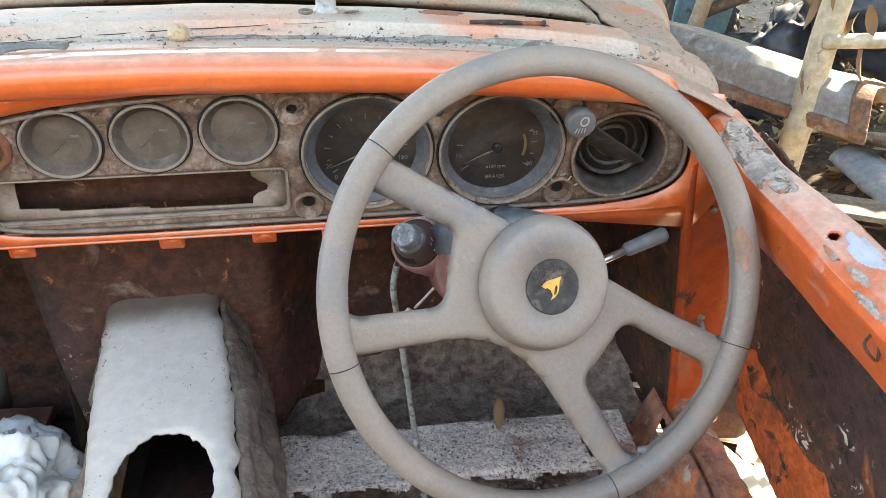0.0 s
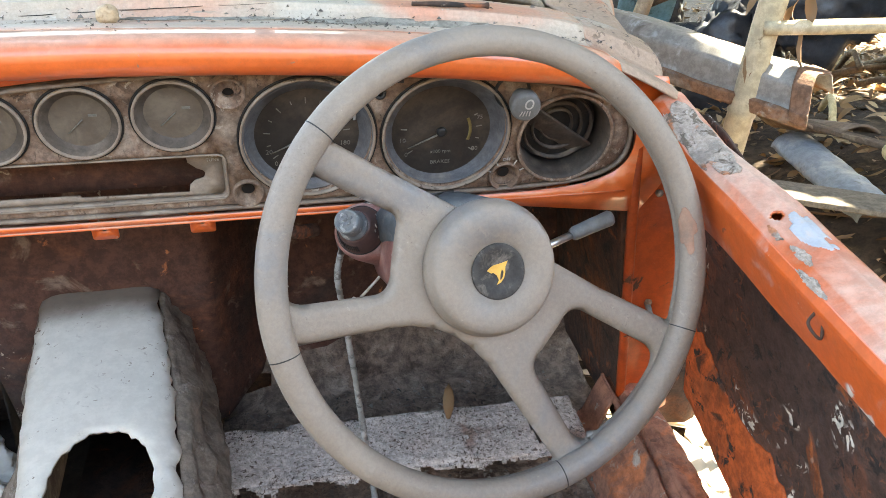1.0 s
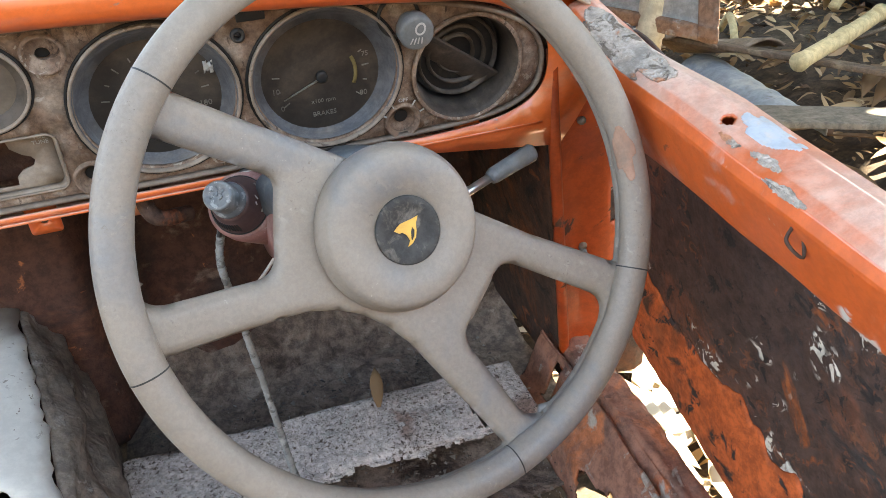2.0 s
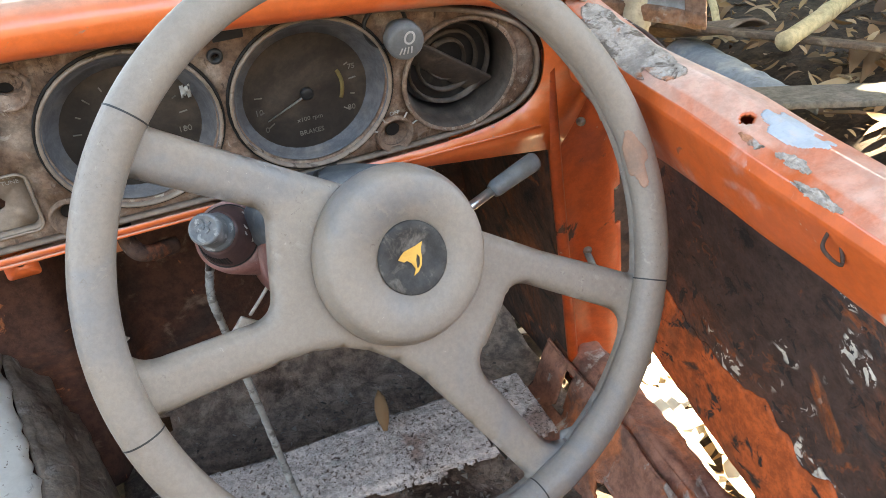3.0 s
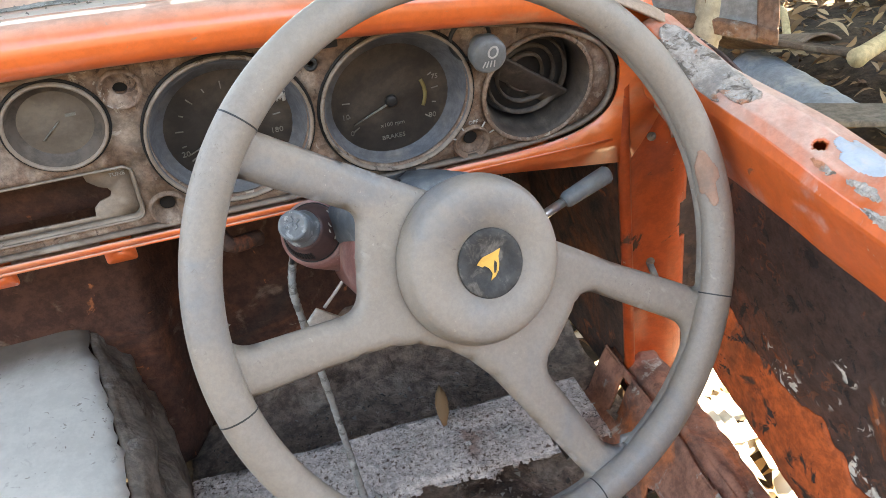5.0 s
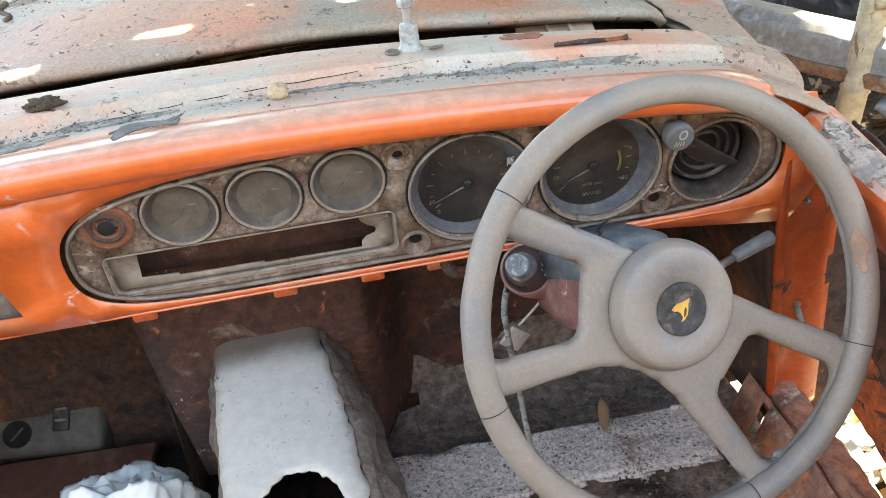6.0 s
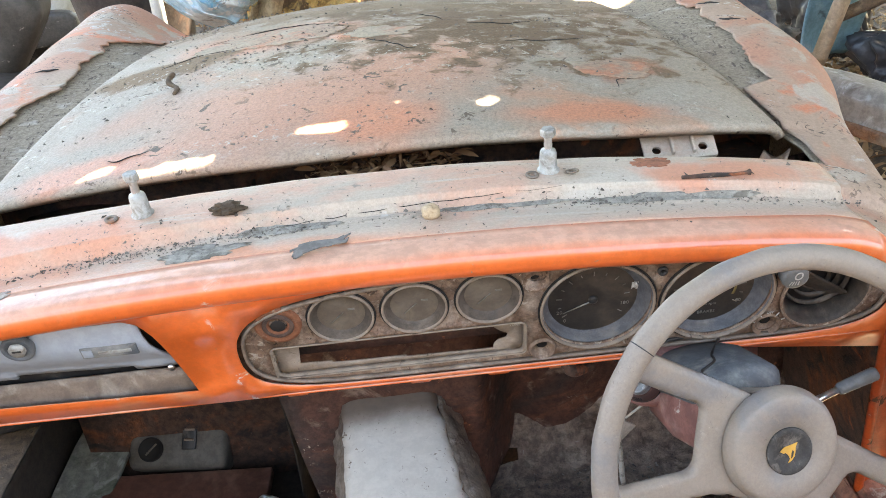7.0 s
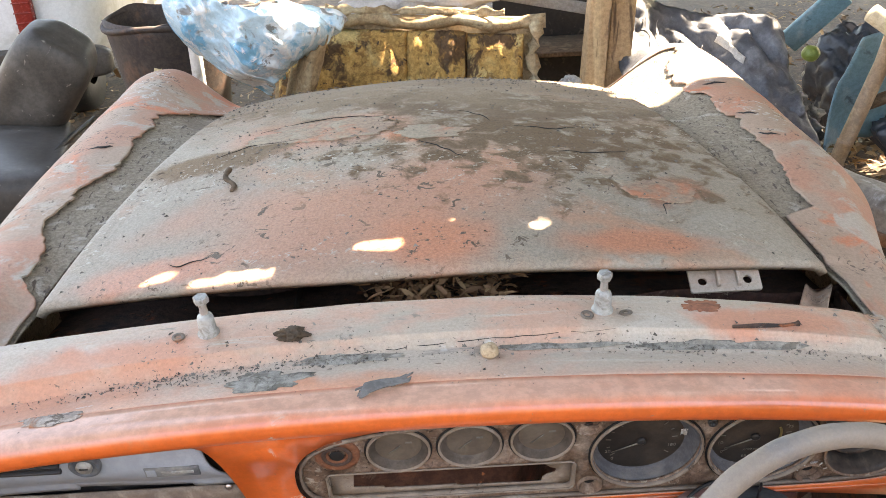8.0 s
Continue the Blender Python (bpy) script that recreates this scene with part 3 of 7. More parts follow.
def rim_strip(outline, width, height, name, material_, out=0.0):
    pts = [Vector((x, s, 0)) for x, s in outline]
    c = sum(pts, Vector()) / len(pts)
    k = len(pts)
    rings = []
    for i, p in enumerate(pts):
        d = (pts[(i + 1) % k] - pts[i - 1]).normalized()
        nrm = Vector((d.y, -d.x, 0))
        if nrm.dot(p - c) < 0:
            nrm = -nrm
        q = [p - nrm * width * (1 - math.cos(a)) / 2 for a in (0, 1.05, 2.1, 3.14)]
        h = [0, height * 0.9, height * 0.9, 0]
        rings.append([on_panel(a.x, a.y, out + b) for a, b in zip(q, h)])
    bm = loft(rings + [rings[0]], caps=False)
    bmesh.ops.remove_doubles(bm, verts=bm.verts, dist=1e-6)
    return part(name, bm, material_, panel)


rim_strip(panel_outline(), 0.0045, 0.005, "edge_trim", M_TRIM, -0.003)
# recessed tray round the radio slot
tray = rounded(-0.128, -0.068, 0.146, -0.019, 0.008)
part("radio_tray", plate([(x * 0.985 + 0.0001, s) for x, s in tray], [slot_outline()], lambda x, s: on_panel(x, s, -0.010)), M_BEZEL, panel, "grey plastic tray with torn radio opening", thick=0.002)
part("tray_wall", loft([[on_panel(x, s, -0.003) for x, s in tray], [on_panel(x * 0.985, s, -0.0105) for x, s in tray]], caps=False), M_BEZEL, panel, thick=0.0015)
for word, wx, ws in (("VOL", 0.134, -0.024), ("TUNE", 0.134, -0.0285)):
    lettering(word, 0.0045, panel_frame(wx, ws, -0.0085), "printed_letters", panel)
rim_strip(rounded(-0.1285, -0.0685, 0.1465, -0.0185, 0.008), 0.002, 0.002, "tray_trim", M_BEZEL, -0.003)


def gauge(x, s, r, depth, big):
    lean = panel_frame(x, s) @ Matrix(((1, 0, 0, 0), (0, 1, 0.40 if big else 0.1, 0), (0, 0, 1, 0), (0, 0, 0, 1)))
    g = part("gauge_bezel", lathe([(r + 0.0006, -0.003), (r + 0.0008, 0.0005), (r - 0.0002, 0.0018), (r - 0.0016, 0.001), (r - 0.0018, -0.002)], panel_frame(x, s)), M_BEZEL, panel)
    # black ring added in place of the dark gap outside the bezel
    part("gauge_seal", lathe([(r + 0.0002, -0.0026), (r + 0.0012, -0.0010), (r + 0.0024, -0.0012), (r + 0.0028, -0.0028)], panel_frame(x, s), 56), M_HOLE, panel)
    part("gauge_cup", lathe([(r - 0.002, -0.001), (r - 0.003 - depth * 0.18, -depth), (r - 0.007 - depth * 0.2, -depth)], lean), M_CUP if big else M_SMALLCUP, panel, thick=0.0012, offset=1)
    part("gauge_dial", lathe([(0, -depth), (r - 0.004 - depth * 0.15, -depth - 0.0002)], lean), M_DIAL if big else M_SMALLDIAL, panel, "dusty black dial" if big else "dust-clouded small dial")
    return g


for i, (gx, gs) in enumerate(SMALL):
    gauge(gx, gs, 0.0335, 0.0085, False)
    needle = loft([[(panel_frame(gx, gs, -0.0078) @ Vector(p)) for p in ring] for ring in ([(-0.012, -0.012, 0), (-0.0105, -0.0125, 0), (-0.011, -0.012, 0.0008)], [(0.002, 0.001, 0), (0.0026, 0.0004, 0), (0.0023, 0.0007, 0.0008)])])
    part("needle", needle, M_DIALMARK, panel)
    for k in range(1, 2):
        part("dial_mark", block((0.007, 0.0022, 0.0006), panel_frame(gx - 0.008 + 0.019 * k, gs + 0.004, -0.0083), 0), M_DIALMARK, panel, smooth=False)
for i, (gx, gs) in enumerate(BIG):
    gauge(gx, gs, 0.0605, 0.025, True)
    f = panel_frame(gx, gs - 0.0098, -0.0242)
    part("dial_hub", lathe([(0.005, 0), (0.005, 0.003), (0.003, 0.004), (0, 0.004)], f, 20), M_BLACK, panel)
    part("needle", loft([[f @ Vector(p) for p in ring] for ring in ([(-0.033, -0.0155, 0.002), (-0.0325, -0.0165, 0.002), (-0.0328, -0.016, 0.0028)], [(0.001, 0.0012, 0.002), (0.002, -0.0012, 0.002), (0.0015, 0, 0.0034)])]), M_DIALMARK, panel)
    for k in range(13):
        a = radians(215 - 250 * k / 12)
        if i and 2 < k < 9:
            continue
        part("dial_tick", block((0.006 if k % 2 == 0 else 0.0035, 0.0009, 0.0006), f @ pose(0.037 * math.cos(a), 0.037 * math.sin(a), 0.0005, 0, 0, math.degrees(a)), 0), M_DIALMARK, panel, smooth=False)
    words = (("0", 0.0068, -0.034, -0.024), ("10", 0.0068, -0.038, -0.008), ("75", 0.006, 0.037, 0.014), ("80", 0.0068, 0.034, -0.021), ("x100 rpm", 0.0052, 0.0, -0.022), ("BRAKES", 0.0058, 0.0, -0.034)) if i else (("20", 0.0068, -0.036, -0.016), ("0", 0.0068, -0.03, -0.029), ("180", 0.0068, 0.035, -0.01))
    for word, size, wx, ws in words:
        lettering(word, size, f @ pose(wx, ws, 0.0006), "dial_letters", panel, M_DIALMARK)
bm = grid(lambda u, v: panel_frame(BIG[1][0], BIG[1][1] - 0.0098, -0.0236) @ Vector(((0.027 + 0.003 * v) * math.cos(radians(-22 + 50 * u)), (0.027 + 0.003 * v) * math.sin(radians(-22 + 50 * u)), 0)), 10, 1)
part("yellow_arc", bm, M_YELLOWMARK, panel, "faded yellow warning arc", thick=0.0004)
# a pale scrap stuck to the speedometer's wall
part("pale_scrap", grid(lambda u, v: panel_frame(0.262, 0.008, -0.012) @ Vector(((u - 0.5) * 0.007 + wobble((u, v, 0), 5, 0.003), (v - 0.5) * 0.010, wobble((u, v, 3), 4, 0.005))), 5, 5, skip=lambda u, v: noise.noise(Vector((u * 4, v * 4, 2))) > 0.25), M_MARK, panel, thick=0.0004)

# air vent: cup with rings and a slanted blade
vf = panel_frame(*VENT)
part("vent_bezel", lathe([(0.0485, -0.003), (0.049, 0.0005), (0.0475, 0.0018), (0.0455, 0.0)], vf), M_PANEL, panel)
part("vent_cup", lathe([(0.0462, 0.0005), (0.0435, -0.006), (0.0395, -0.032)], vf), M_VENT, panel, "blue-black plastic vent cup", thick=0.001, offset=1)
for k in range(3):
    part("vent_ring", lathe([(0.036 - 0.009 * k, -0.026 - 0.003 * k), (0.0345 - 0.009 * k, -0.020 - 0.003 * k), (0.033 - 0.009 * k, -0.026 - 0.003 * k)], vf, 32), M_VENT, panel)
part("vent_back", lathe([(0, -0.036), (0.041, -0.031)], vf, 32), M_BLACK, panel)
part("vent_blade", block((0.078, 0.024, 0.003), vf @ pose(-0.002, -0.004, -0.024, 30, 0, -36), 0.001), M_VENT, panel, "dusty slanted vent blade")
# small sockets and knobs
for sx, ss, sr, mark in ((0.155, 0.041, 0.0142, ""), (0.163, -0.063, 0.0138, ""), (0.410, -0.063, 0.0152, "OFF")):
    part("socket_ring", lathe([(sr + 0.001, -0.003), (sr, 0.0012), (sr - 0.0015, 0.0004), (sr - 0.004, -0.006), (0.0055, -0.009), (0.0045, -0.02), (0, -0.02)], panel_frame(sx, ss), 28), M_PANEL, panel, "empty switch socket")
    part("socket_hole", lathe([(0.0058, -0.0072), (0.005, -0.0068), (0, -0.0068)], panel_frame(sx, ss + 0.0015), 20), M_HOLE, panel)
    if mark:
        lettering(mark, 0.0048, panel_frame(sx, ss + 0.0205, 0.0005), "printed_letters", panel)
        for a in (25, 60, 120, 155):
            part("printed_tick", block((0.005, 0.0012, 0.0006), panel_frame(sx, ss) @ pose(0.0185 * math.cos(radians(a)), 0.0185 * math.sin(radians(a)), -0.0003, 0, 0, a), 0), M_MARK, panel, smooth=False)
part("screw_hole_ring", lathe([(0.0055, -0.003), (0.005, 0.0004), (0.003, 0.0002), (0.0025, -0.004)], panel_frame(0.286, 0.034), 16), M_BLACK, panel)
part("warning_lens", block((0.021, 0.0085, 0.003), panel_frame(0.297, 0.048, -0.0025), 0.0008), M_BLACK, panel, "small dark rectangular lens")
part("knob_socket", lathe([(0.0175, -0.003), (0.017, 0.001), (0.0155, 0.0005), (0.014, -0.006), (0, -0.006)], panel_frame(0.4085, 0.030), 28), M_BLACK, panel)
knob_m = panel_frame(0.4165, 0.0245)
part("light_knob", lathe([(0.008, -0.006), (0.008, 0.006), (0.0118, 0.007), (0.0138, 0.009), (0.0140, 0.018), (0.0130, 0.0205), (0.0110, 0.0212), (0, 0.0214)], knob_m, 32), M_LIGHTKNOB, panel, "grey pull knob with lamp symbol")
lamp_out = [(0.0048 * math.cos(radians(a)), 0.0048 + 0.0062 * math.sin(radians(a)) * (0.85 if a > 180 else 1)) for a in range(0, 360, 15)]
lamp_in = [(x * 0.66, 0.0048 + (y - 0.0048) * 0.70) for x, y in lamp_out]
part("knob_symbol", plate(lamp_out, [lamp_in], lambda x, y: knob_m @ pose(0.0008, -0.0005, 0.0216, 0, 0, -16) @ Vector((x * 0.9, y * 0.9, 0))), M_MARK, panel, smooth=False, thick=0.0003)
for k in range(4):
    part("knob_ray", block((0.0009, 0.0052, 0.0004), knob_m @ pose(-0.0050 + 0.0027 * k, -0.0052, 0.0216, 0, 0, -28 + 7 * k), 0), M_MARK, panel, smooth=False)
part("lighter_socket", lathe([(0.0245, -0.003), (0.024, 0.0005), (0.02, 0.001), (0.016, -0.001), (0.0125, 0.0005), (0.0095, -0.001), (0.0085, -0.016), (0, -0.016)], panel_frame(-0.111, 0.016), 32), material("rusty_lighter_socket", (0.22, 0.085, 0.045), 0.75, 0.3, layers=[((0.3, 0.2, 0.14), 60, 0.55, 0.68), ((0.04, 0.025, 0.02), 30, 0.56, 0.68)], bump=0.4), panel, "rusty round lighter socket")
part("lighter_ring", lathe([(0.0165, 0.0006), (0.015, 0.0022), (0.0128, 0.0022), (0.0118, 0.0006)], panel_frame(-0.111, 0.016), 32), M_RUST, panel, "dark rusty ring")
part("lighter_hole", lathe([(0.0078, 0.0004), (0.007, 0.0010), (0, 0.0010)], panel_frame(-0.111, 0.016), 24), M_HOLE, panel)
part("radio_bay", grid(lambda u, v: on_panel(-0.13 + 0.28 * u, -0.078 + 0.07 * v, -0.045 - 0.012 * v), 10, 4), M_FIREWALL, panel, "rusty brown cavity behind the slot", thick=0.002)

# glovebox: lid, upper edge strip, lock, badge, louvres
glove = new("glovebox")
glove.parent = car
glove["label"] = "dull grey glovebox lid with lock, hanging loose in the fascia"


def lid(u, v):
    x = -0.62 + (0.366 + 0.030 * v ** 1.5) * u
    s = 0.040 - 0.078 * v
    return on_panel(x, s, -0.014 + 0.012 * math.sin(math.pi * min(1, v * 1.2)) + 0.002 * math.sin(u * 9))


part("lid", grid(lid, 40, 14, skip=lambda u, v: v > 0.90 and u < 0.87 and 0.55 < u), M_ALU, glove, thick=0.003)
part("lid_top_strip", block((0.30, 0.004, 0.006), panel_frame(-0.435, 0.0425, -0.006), 0.001), M_BEZEL, glove)
part("glove_back", grid(lambda u, v: on_panel(-0.64 + 0.44 * u, -0.09 + 0.15 * v, -0.03), 4, 4), M_BLACK, glove, thick=0.003)
part("glove_floor", grid(lambda u, v: on_panel(-0.64 + 0.43 * u, -0.05 - 0.028 * v, -0.02 + 0.012 * v + wobble((u * 6, v, 0), 2, 0.003)), 14, 4), M_TRIM, glove, "dusty brown lower flap", thick=0.003)
part("lock_ring", lathe([(0.0165, -0.002), (0.0165, 0.004), (0.0145, 0.0055), (0.012, 0.0045), (0.011, 0.003), (0, 0.003)], panel_frame(-0.375, 0.022, -0.003), 28), M_COVER, glove, "dull ring round the lock")
part("lock_barrel", lathe([(0.0085, 0), (0.0085, 0.0062), (0, 0.0066)], panel_frame(-0.375, 0.022, -0.003), 24), M_SPINDLE, glove, "dull metal lock barrel")
part("key_slot", block((0.009, 0.0022, 0.001), panel_frame(-0.375, 0.022, 0.0034), 0), M_BLACK, glove)
part("badge_plate", block((0.058, 0.0145, 0.003), panel_frame(-0.287, 0.006, -0.0005), 0.0006), M_COVER, glove, "small embossed badge plate")
part("badge_bar", block((0.034, 0.004, 0.0014), panel_frame(-0.281, 0.006, 0.0012), 0.0004), M_SPINDLE, glove)
part("badge_square", block((0.010, 0.010, 0.0014), panel_frame(-0.309, 0.006, 0.0012), 0.0004), M_ALU, glove)
for k in range(3):
    part("louvre", block((0.13, 0.0045, 0.006), panel_frame(-0.468, 0.031 - 0.009 * k, -0.003) @ pose(0, 0, 0, 25), 0.001), M_BLACK, glove)
part("corner_screw", lathe([(0.004, 0), (0.004, 0.002), (0, 0.0028)], panel_frame(-0.236, -0.036, -0.008), 14), M_CHROME, glove)

# ---- steering wheel ----
wheel = new("steering_wheel")
wheel.parent = car
wheel["label"] = "dusty grey four-spoke steering wheel turned slightly clockwise"
W_N = Vector((0.1511, -0.9243, 0.3504)).normalized()
W_U = Vector((0.9869, 0.1614, 0)).normalized()
W_V = W_N.cross(W_U)
WM = Matrix((W_U, W_V, W_N)).transposed().to_4x4()
WM.translation = (0.3534, -0.4205, 0.8003)
R_RIM, R_TUBE = 0.1754, 0.0116


def rim_point(a, b):
    grip = R_TUBE * (1 + 0.03 * math.cos(24 * a) * (1 if math.sin(b) < 0 else 0))
    return WM @ Vector(((R_RIM + grip * math.cos(b)) * math.cos(a), (R_RIM + grip * math.cos(b)) * math.sin(a), grip * 0.92 * math.sin(b)))


bm = bmesh.new()
NR, NT = 200, 18
ring_v = [[bm.verts.new(rim_point(2 * math.pi * i / NR, 2 * math.pi * j / NT)) for j in range(NT)] for i in range(NR)]
for i in range(NR):
    for j in range(NT):
        bm.faces.new((ring_v[i][j], ring_v[(i + 1) % NR][j], ring_v[(i + 1) % NR][(j + 1) % NT], ring_v[i][(j + 1) % NT]))
part("rim", bm, M_WHEEL, wheel)
# thin ragged orange patch laid on the rim's right inner side
def rim_patch(u, v):
    p = rim_point(radians(-5 + 17 * u), radians(95 + 95 * v))
    c = WM @ Vector((R_RIM * math.cos(radians(-5 + 17 * u)), R_RIM * math.sin(radians(-5 + 17 * u)), 0))
    return p + (p - c).normalized() * 0.0003


part("worn_patch", grid(rim_patch, 60, 30, skip=lambda u, v: (2 * u - 1) ** 2 + (2 * v - 1) ** 2 > 0.55 + 0.8 * noise.noise(Vector((u * 3, v * 3, 4)))), material("dull_orange_patch", (0.32, 0.18, 0.125), 0.6, layers=[((0.24, 0.16, 0.12), 30, 0.48, 0.62)], grain=0.15, bump=0.1), wheel, "dull orange patch on the inner side of the rim", thick=0.0004)
for a in (136, 191, -24.8, -79):
    a = radians(a)
    bm = bmesh.new()
    loft([[WM @ (Matrix.Rotation(a + da, 4, "Z") @ Vector((R_RIM + (R_TUBE + 0.0003) * math.cos(b), 0, (R_TUBE + 0.0003) * 0.92 * math.sin(b)))) for b in (2 * math.pi * k / 24 for k in range(24))] for da in (-0.0028, 0.0028)], bm, caps=False)
    part("rim_seam", bm, M_BLACK, wheel)


HUB = (-0.0025, 0.0025)


def arc(r, a0, a1, n=24):
    return [(r * math.cos(radians(a0 + (a1 - a0) * k / n)), r * math.sin(radians(a0 + (a1 - a0) * k / n))) for k in range(n + 1)]


def soft_loop(corners, n=7):
    """A loop of (x, y, radius) corners, each one rounded; radius 0 keeps the point."""
    out = []
    for i, (x, y, r) in enumerate(corners):
        if not r:
            out.append((x, y))
            continue
        p, a, b = Vector((x, y)), Vector(corners[i - 1][:2]), Vector(corners[(i + 1) % len(corners)][:2])
        p0, p1 = p + (a - p).normalized() * r, p + (b - p).normalized() * r
        out += [tuple(p0 * (1 - t) ** 2 + p * 2 * t * (1 - t) + p1 * t * t) for t in (k / n for k in range(n + 1))]
    return out


R_IN = R_RIM - 0.0085
plain = lambda pts: [(x, y, 0) for x, y in pts]
WINDOWS = [soft_loop([(-0.070, 0.0530, 0.008), (-0.0765, 0.030, 0.010), (-0.0850, -0.0050, 0.013), (-0.1655, 0.0000, 0.016)] + plain(arc(R_IN, 175, 152, 8)) + [(-0.1395, 0.0960, 0.012)]),
           soft_loop([(-0.1625, -0.0300, 0.004), (-0.120, -0.0310, 0), (-0.090, -0.0315, 0), (-0.070, -0.0335, 0), (-0.052, -0.0385, 0), (-0.036, -0.0475, 0), (-0.022, -0.0600, 0), (-0.010, -0.0760, 0), (0.010, -0.1150, 0), (0.0345, -0.1630, 0.004)] + plain(arc(R_IN, -81, -167, 26))),
           soft_loop([(0.0270, -0.0840, 0.012), (0.0560, -0.1535, 0.013)] + plain(arc(R_IN, -66, -39, 8)) + [(0.1385, -0.0905, 0.014), (0.0700, -0.0420, 0.012)]),
           soft_loop([(0.1530, -0.0680, 0.004), (0.096, -0.0310, 0), (0.0440, 0.0065, 0), (0.030, 0.020, 0), (0.002, 0.034, 0), (-0.012, 0.0472, 0), (-0.071, 0.0850, 0), (-0.1180, 0.1160, 0.004)] + plain(arc(R_IN, 133, -21, 40)))]


def spoke_height(x, y):
    """The arms run down from the rim to the sunken hub."""
    t = min(1.0, math.hypot(x, y) / R_RIM)
    return -0.0215 + 0.018 * t ** 1.6


edge_points = []
for w in WINDOWS:
    for (x0, y0), (x1, y1) in zip(w, w[1:] + w[:1]):
        n = max(1, int(math.hypot(x1 - x0, y1 - y0) / 0.0012))
        edge_points += [(x0 + (x1 - x0) * k / n, y0 + (y1 - y0) * k / n) for k in range(n)]
edge_points = np.array(edge_points)


def spoke_point(x, y):
    """The plate's face, rounded off towards the openings."""
    d = min(0.0085, np.hypot(edge_points[:, 0] - x, edge_points[:, 1] - y).min())
    drop = 0.0085 - math.sqrt(max(0.0, 0.0085 ** 2 - (0.0085 - d) ** 2))
    return WM @ Vector((x, y, spoke_height(x, y) - 0.9 * drop))


part("spoke_plate", fine_plate(arc(R_RIM, 0, 357, 119), WINDOWS, spoke_point, 0.0030), M_WHEEL, wheel, "moulded plate of four dusty spokes round the hub", thick=0.006)
part("hub_boss", lathe([(0, -0.075), (0.036, -0.075), (0.046, -0.040), (0.048, -0.030), (0, -0.028)], WM @ pose(HUB[0], HUB[1], 0), 48), M_WHEEL, wheel)
part("horn_pad", lathe([(0.0520, -0.021), (0.0548, -0.0170), (0.0550, -0.0150), (0.0542, -0.0105), (0.0515, -0.0045), (0.0500, -0.0022), (0.0478, -0.0008), (0.0450, -0.0003), (0.0228, 0.0004), (0.0226, -0.0006), (0, -0.0006)], WM @ pose(HUB[0], HUB[1], 0), 72), M_WHEEL, wheel, "round dusty horn pad")
part("emblem_disc", lathe([(0.0222, -0.0006), (0.0219, 0.0008), (0.0212, 0.0012), (0.0158, 0.0012), (0.0154, 0.0006), (0, 0.0006)], WM @ pose(HUB[0] + 0.0008, HUB[1] - 0.0015, 0), 48), M_DISC, wheel, "dusty black emblem disc")


wing = [(-0.0125, 0.0012), (-0.0095, 0.0036), (-0.0060, 0.0054), (-0.0010, 0.0060), (0.0040, 0.0066), (0.0098, 0.0078), (0.0082, 0.0050), (0.0068, 0.0026), (0.0060, -0.0030), (0.0042, -0.0076), (0.0005, -0.0112), (-0.0040, -0.0130), (-0.0012, -0.0088), (-0.0030, -0.0040), (-0.0062, -0.0012), (-0.0085, -0.0016)]
wing_gap = [(0.0000, -0.0082), (0.0010, -0.0030), (0.0030, 0.0010), (0.0046, -0.0020), (0.0030, -0.0066), (0.0008, -0.0092)]
part("emblem_wing", plate(wing, [wing_gap], lambda a, b: WM @ pose(HUB[0] + 0.0008, HUB[1] - 0.0015, 0.0016) @ Vector((a * 0.80, b * 0.84 + 0.001, 0))), M_GOLD, wheel, "plain gold wing shape", smooth=False, thick=0.0005)
part("paint_fleck", grid(lambda u, v: WM @ pose(-0.0172, 0.0316, -0.0002, 0, 0, 35) @ Vector(((u - 0.5) * 0.011, (v - 0.5) * 0.005 + wobble((u, v, 0), 4, 0.002), 0)), 6, 3), M_MARK, wheel, thick=0.0004)

# ---- steering column, shroud, switches ----
column = new("steering_column")
column.parent = car
column["label"] = "steering column with dusty maroon shroud, wiper knob and stalk"
axis = -W_N
c0 = Vector(WM.translation) - W_U * 0.010


def along(d, u=0.0, v=0.0):
    return c0 + axis * d + W_U * u + W_V * v


def oval(d, ru, rv, off_u=0.0, off_v=0.0, n=28, power=0.7):
    out = []
    for k in range(n):
        a = 2 * math.pi * k / n
        ca, sa = math.cos(a), math.sin(a)
        out.append(along(d, off_u + ru * math.copysign(abs(ca) ** power, ca), off_v + rv * math.copysign(abs(sa) ** power, sa)))
    return out


part("shroud_lower", loft([oval(0.064, 0.036, 0.030, 0.004, -0.002), oval(0.08, 0.040, 0.034, 0.004, -0.002), oval(0.15, 0.042, 0.036, 0.0, -0.002), oval(0.21, 0.036, 0.032, 0.0, 0.0)]), M_SHROUD, column, "dusty maroon lower shroud")
part("shroud_upper", loft([oval(0.090, 0.040, 0.018, 0.016, 0.028), oval(0.098, 0.048, 0.023, 0.016, 0.030), oval(0.16, 0.054, 0.025, 0.012, 0.032), oval(0.22, 0.048, 0.020, 0.010, 0.028)]), M_COVER, column, "dusty grey-blue upper cover")
part("column_tube", tube([along(0.05, 0.01), along(0.30, 0.02, 0.0), along(0.55, 0.02, -0.02)], 0.019, 18), M_BLACK, column, "dark steering shaft tube")
part("cover_groove", tube(curve_points([along(0.103, -0.016, 0.0535), along(0.120, 0.006, 0.0545), along(0.140, 0.014, 0.0560), along(0.185, 0.046, 0.0545)], 8), 0.0016, 6), M_BLACK, column)
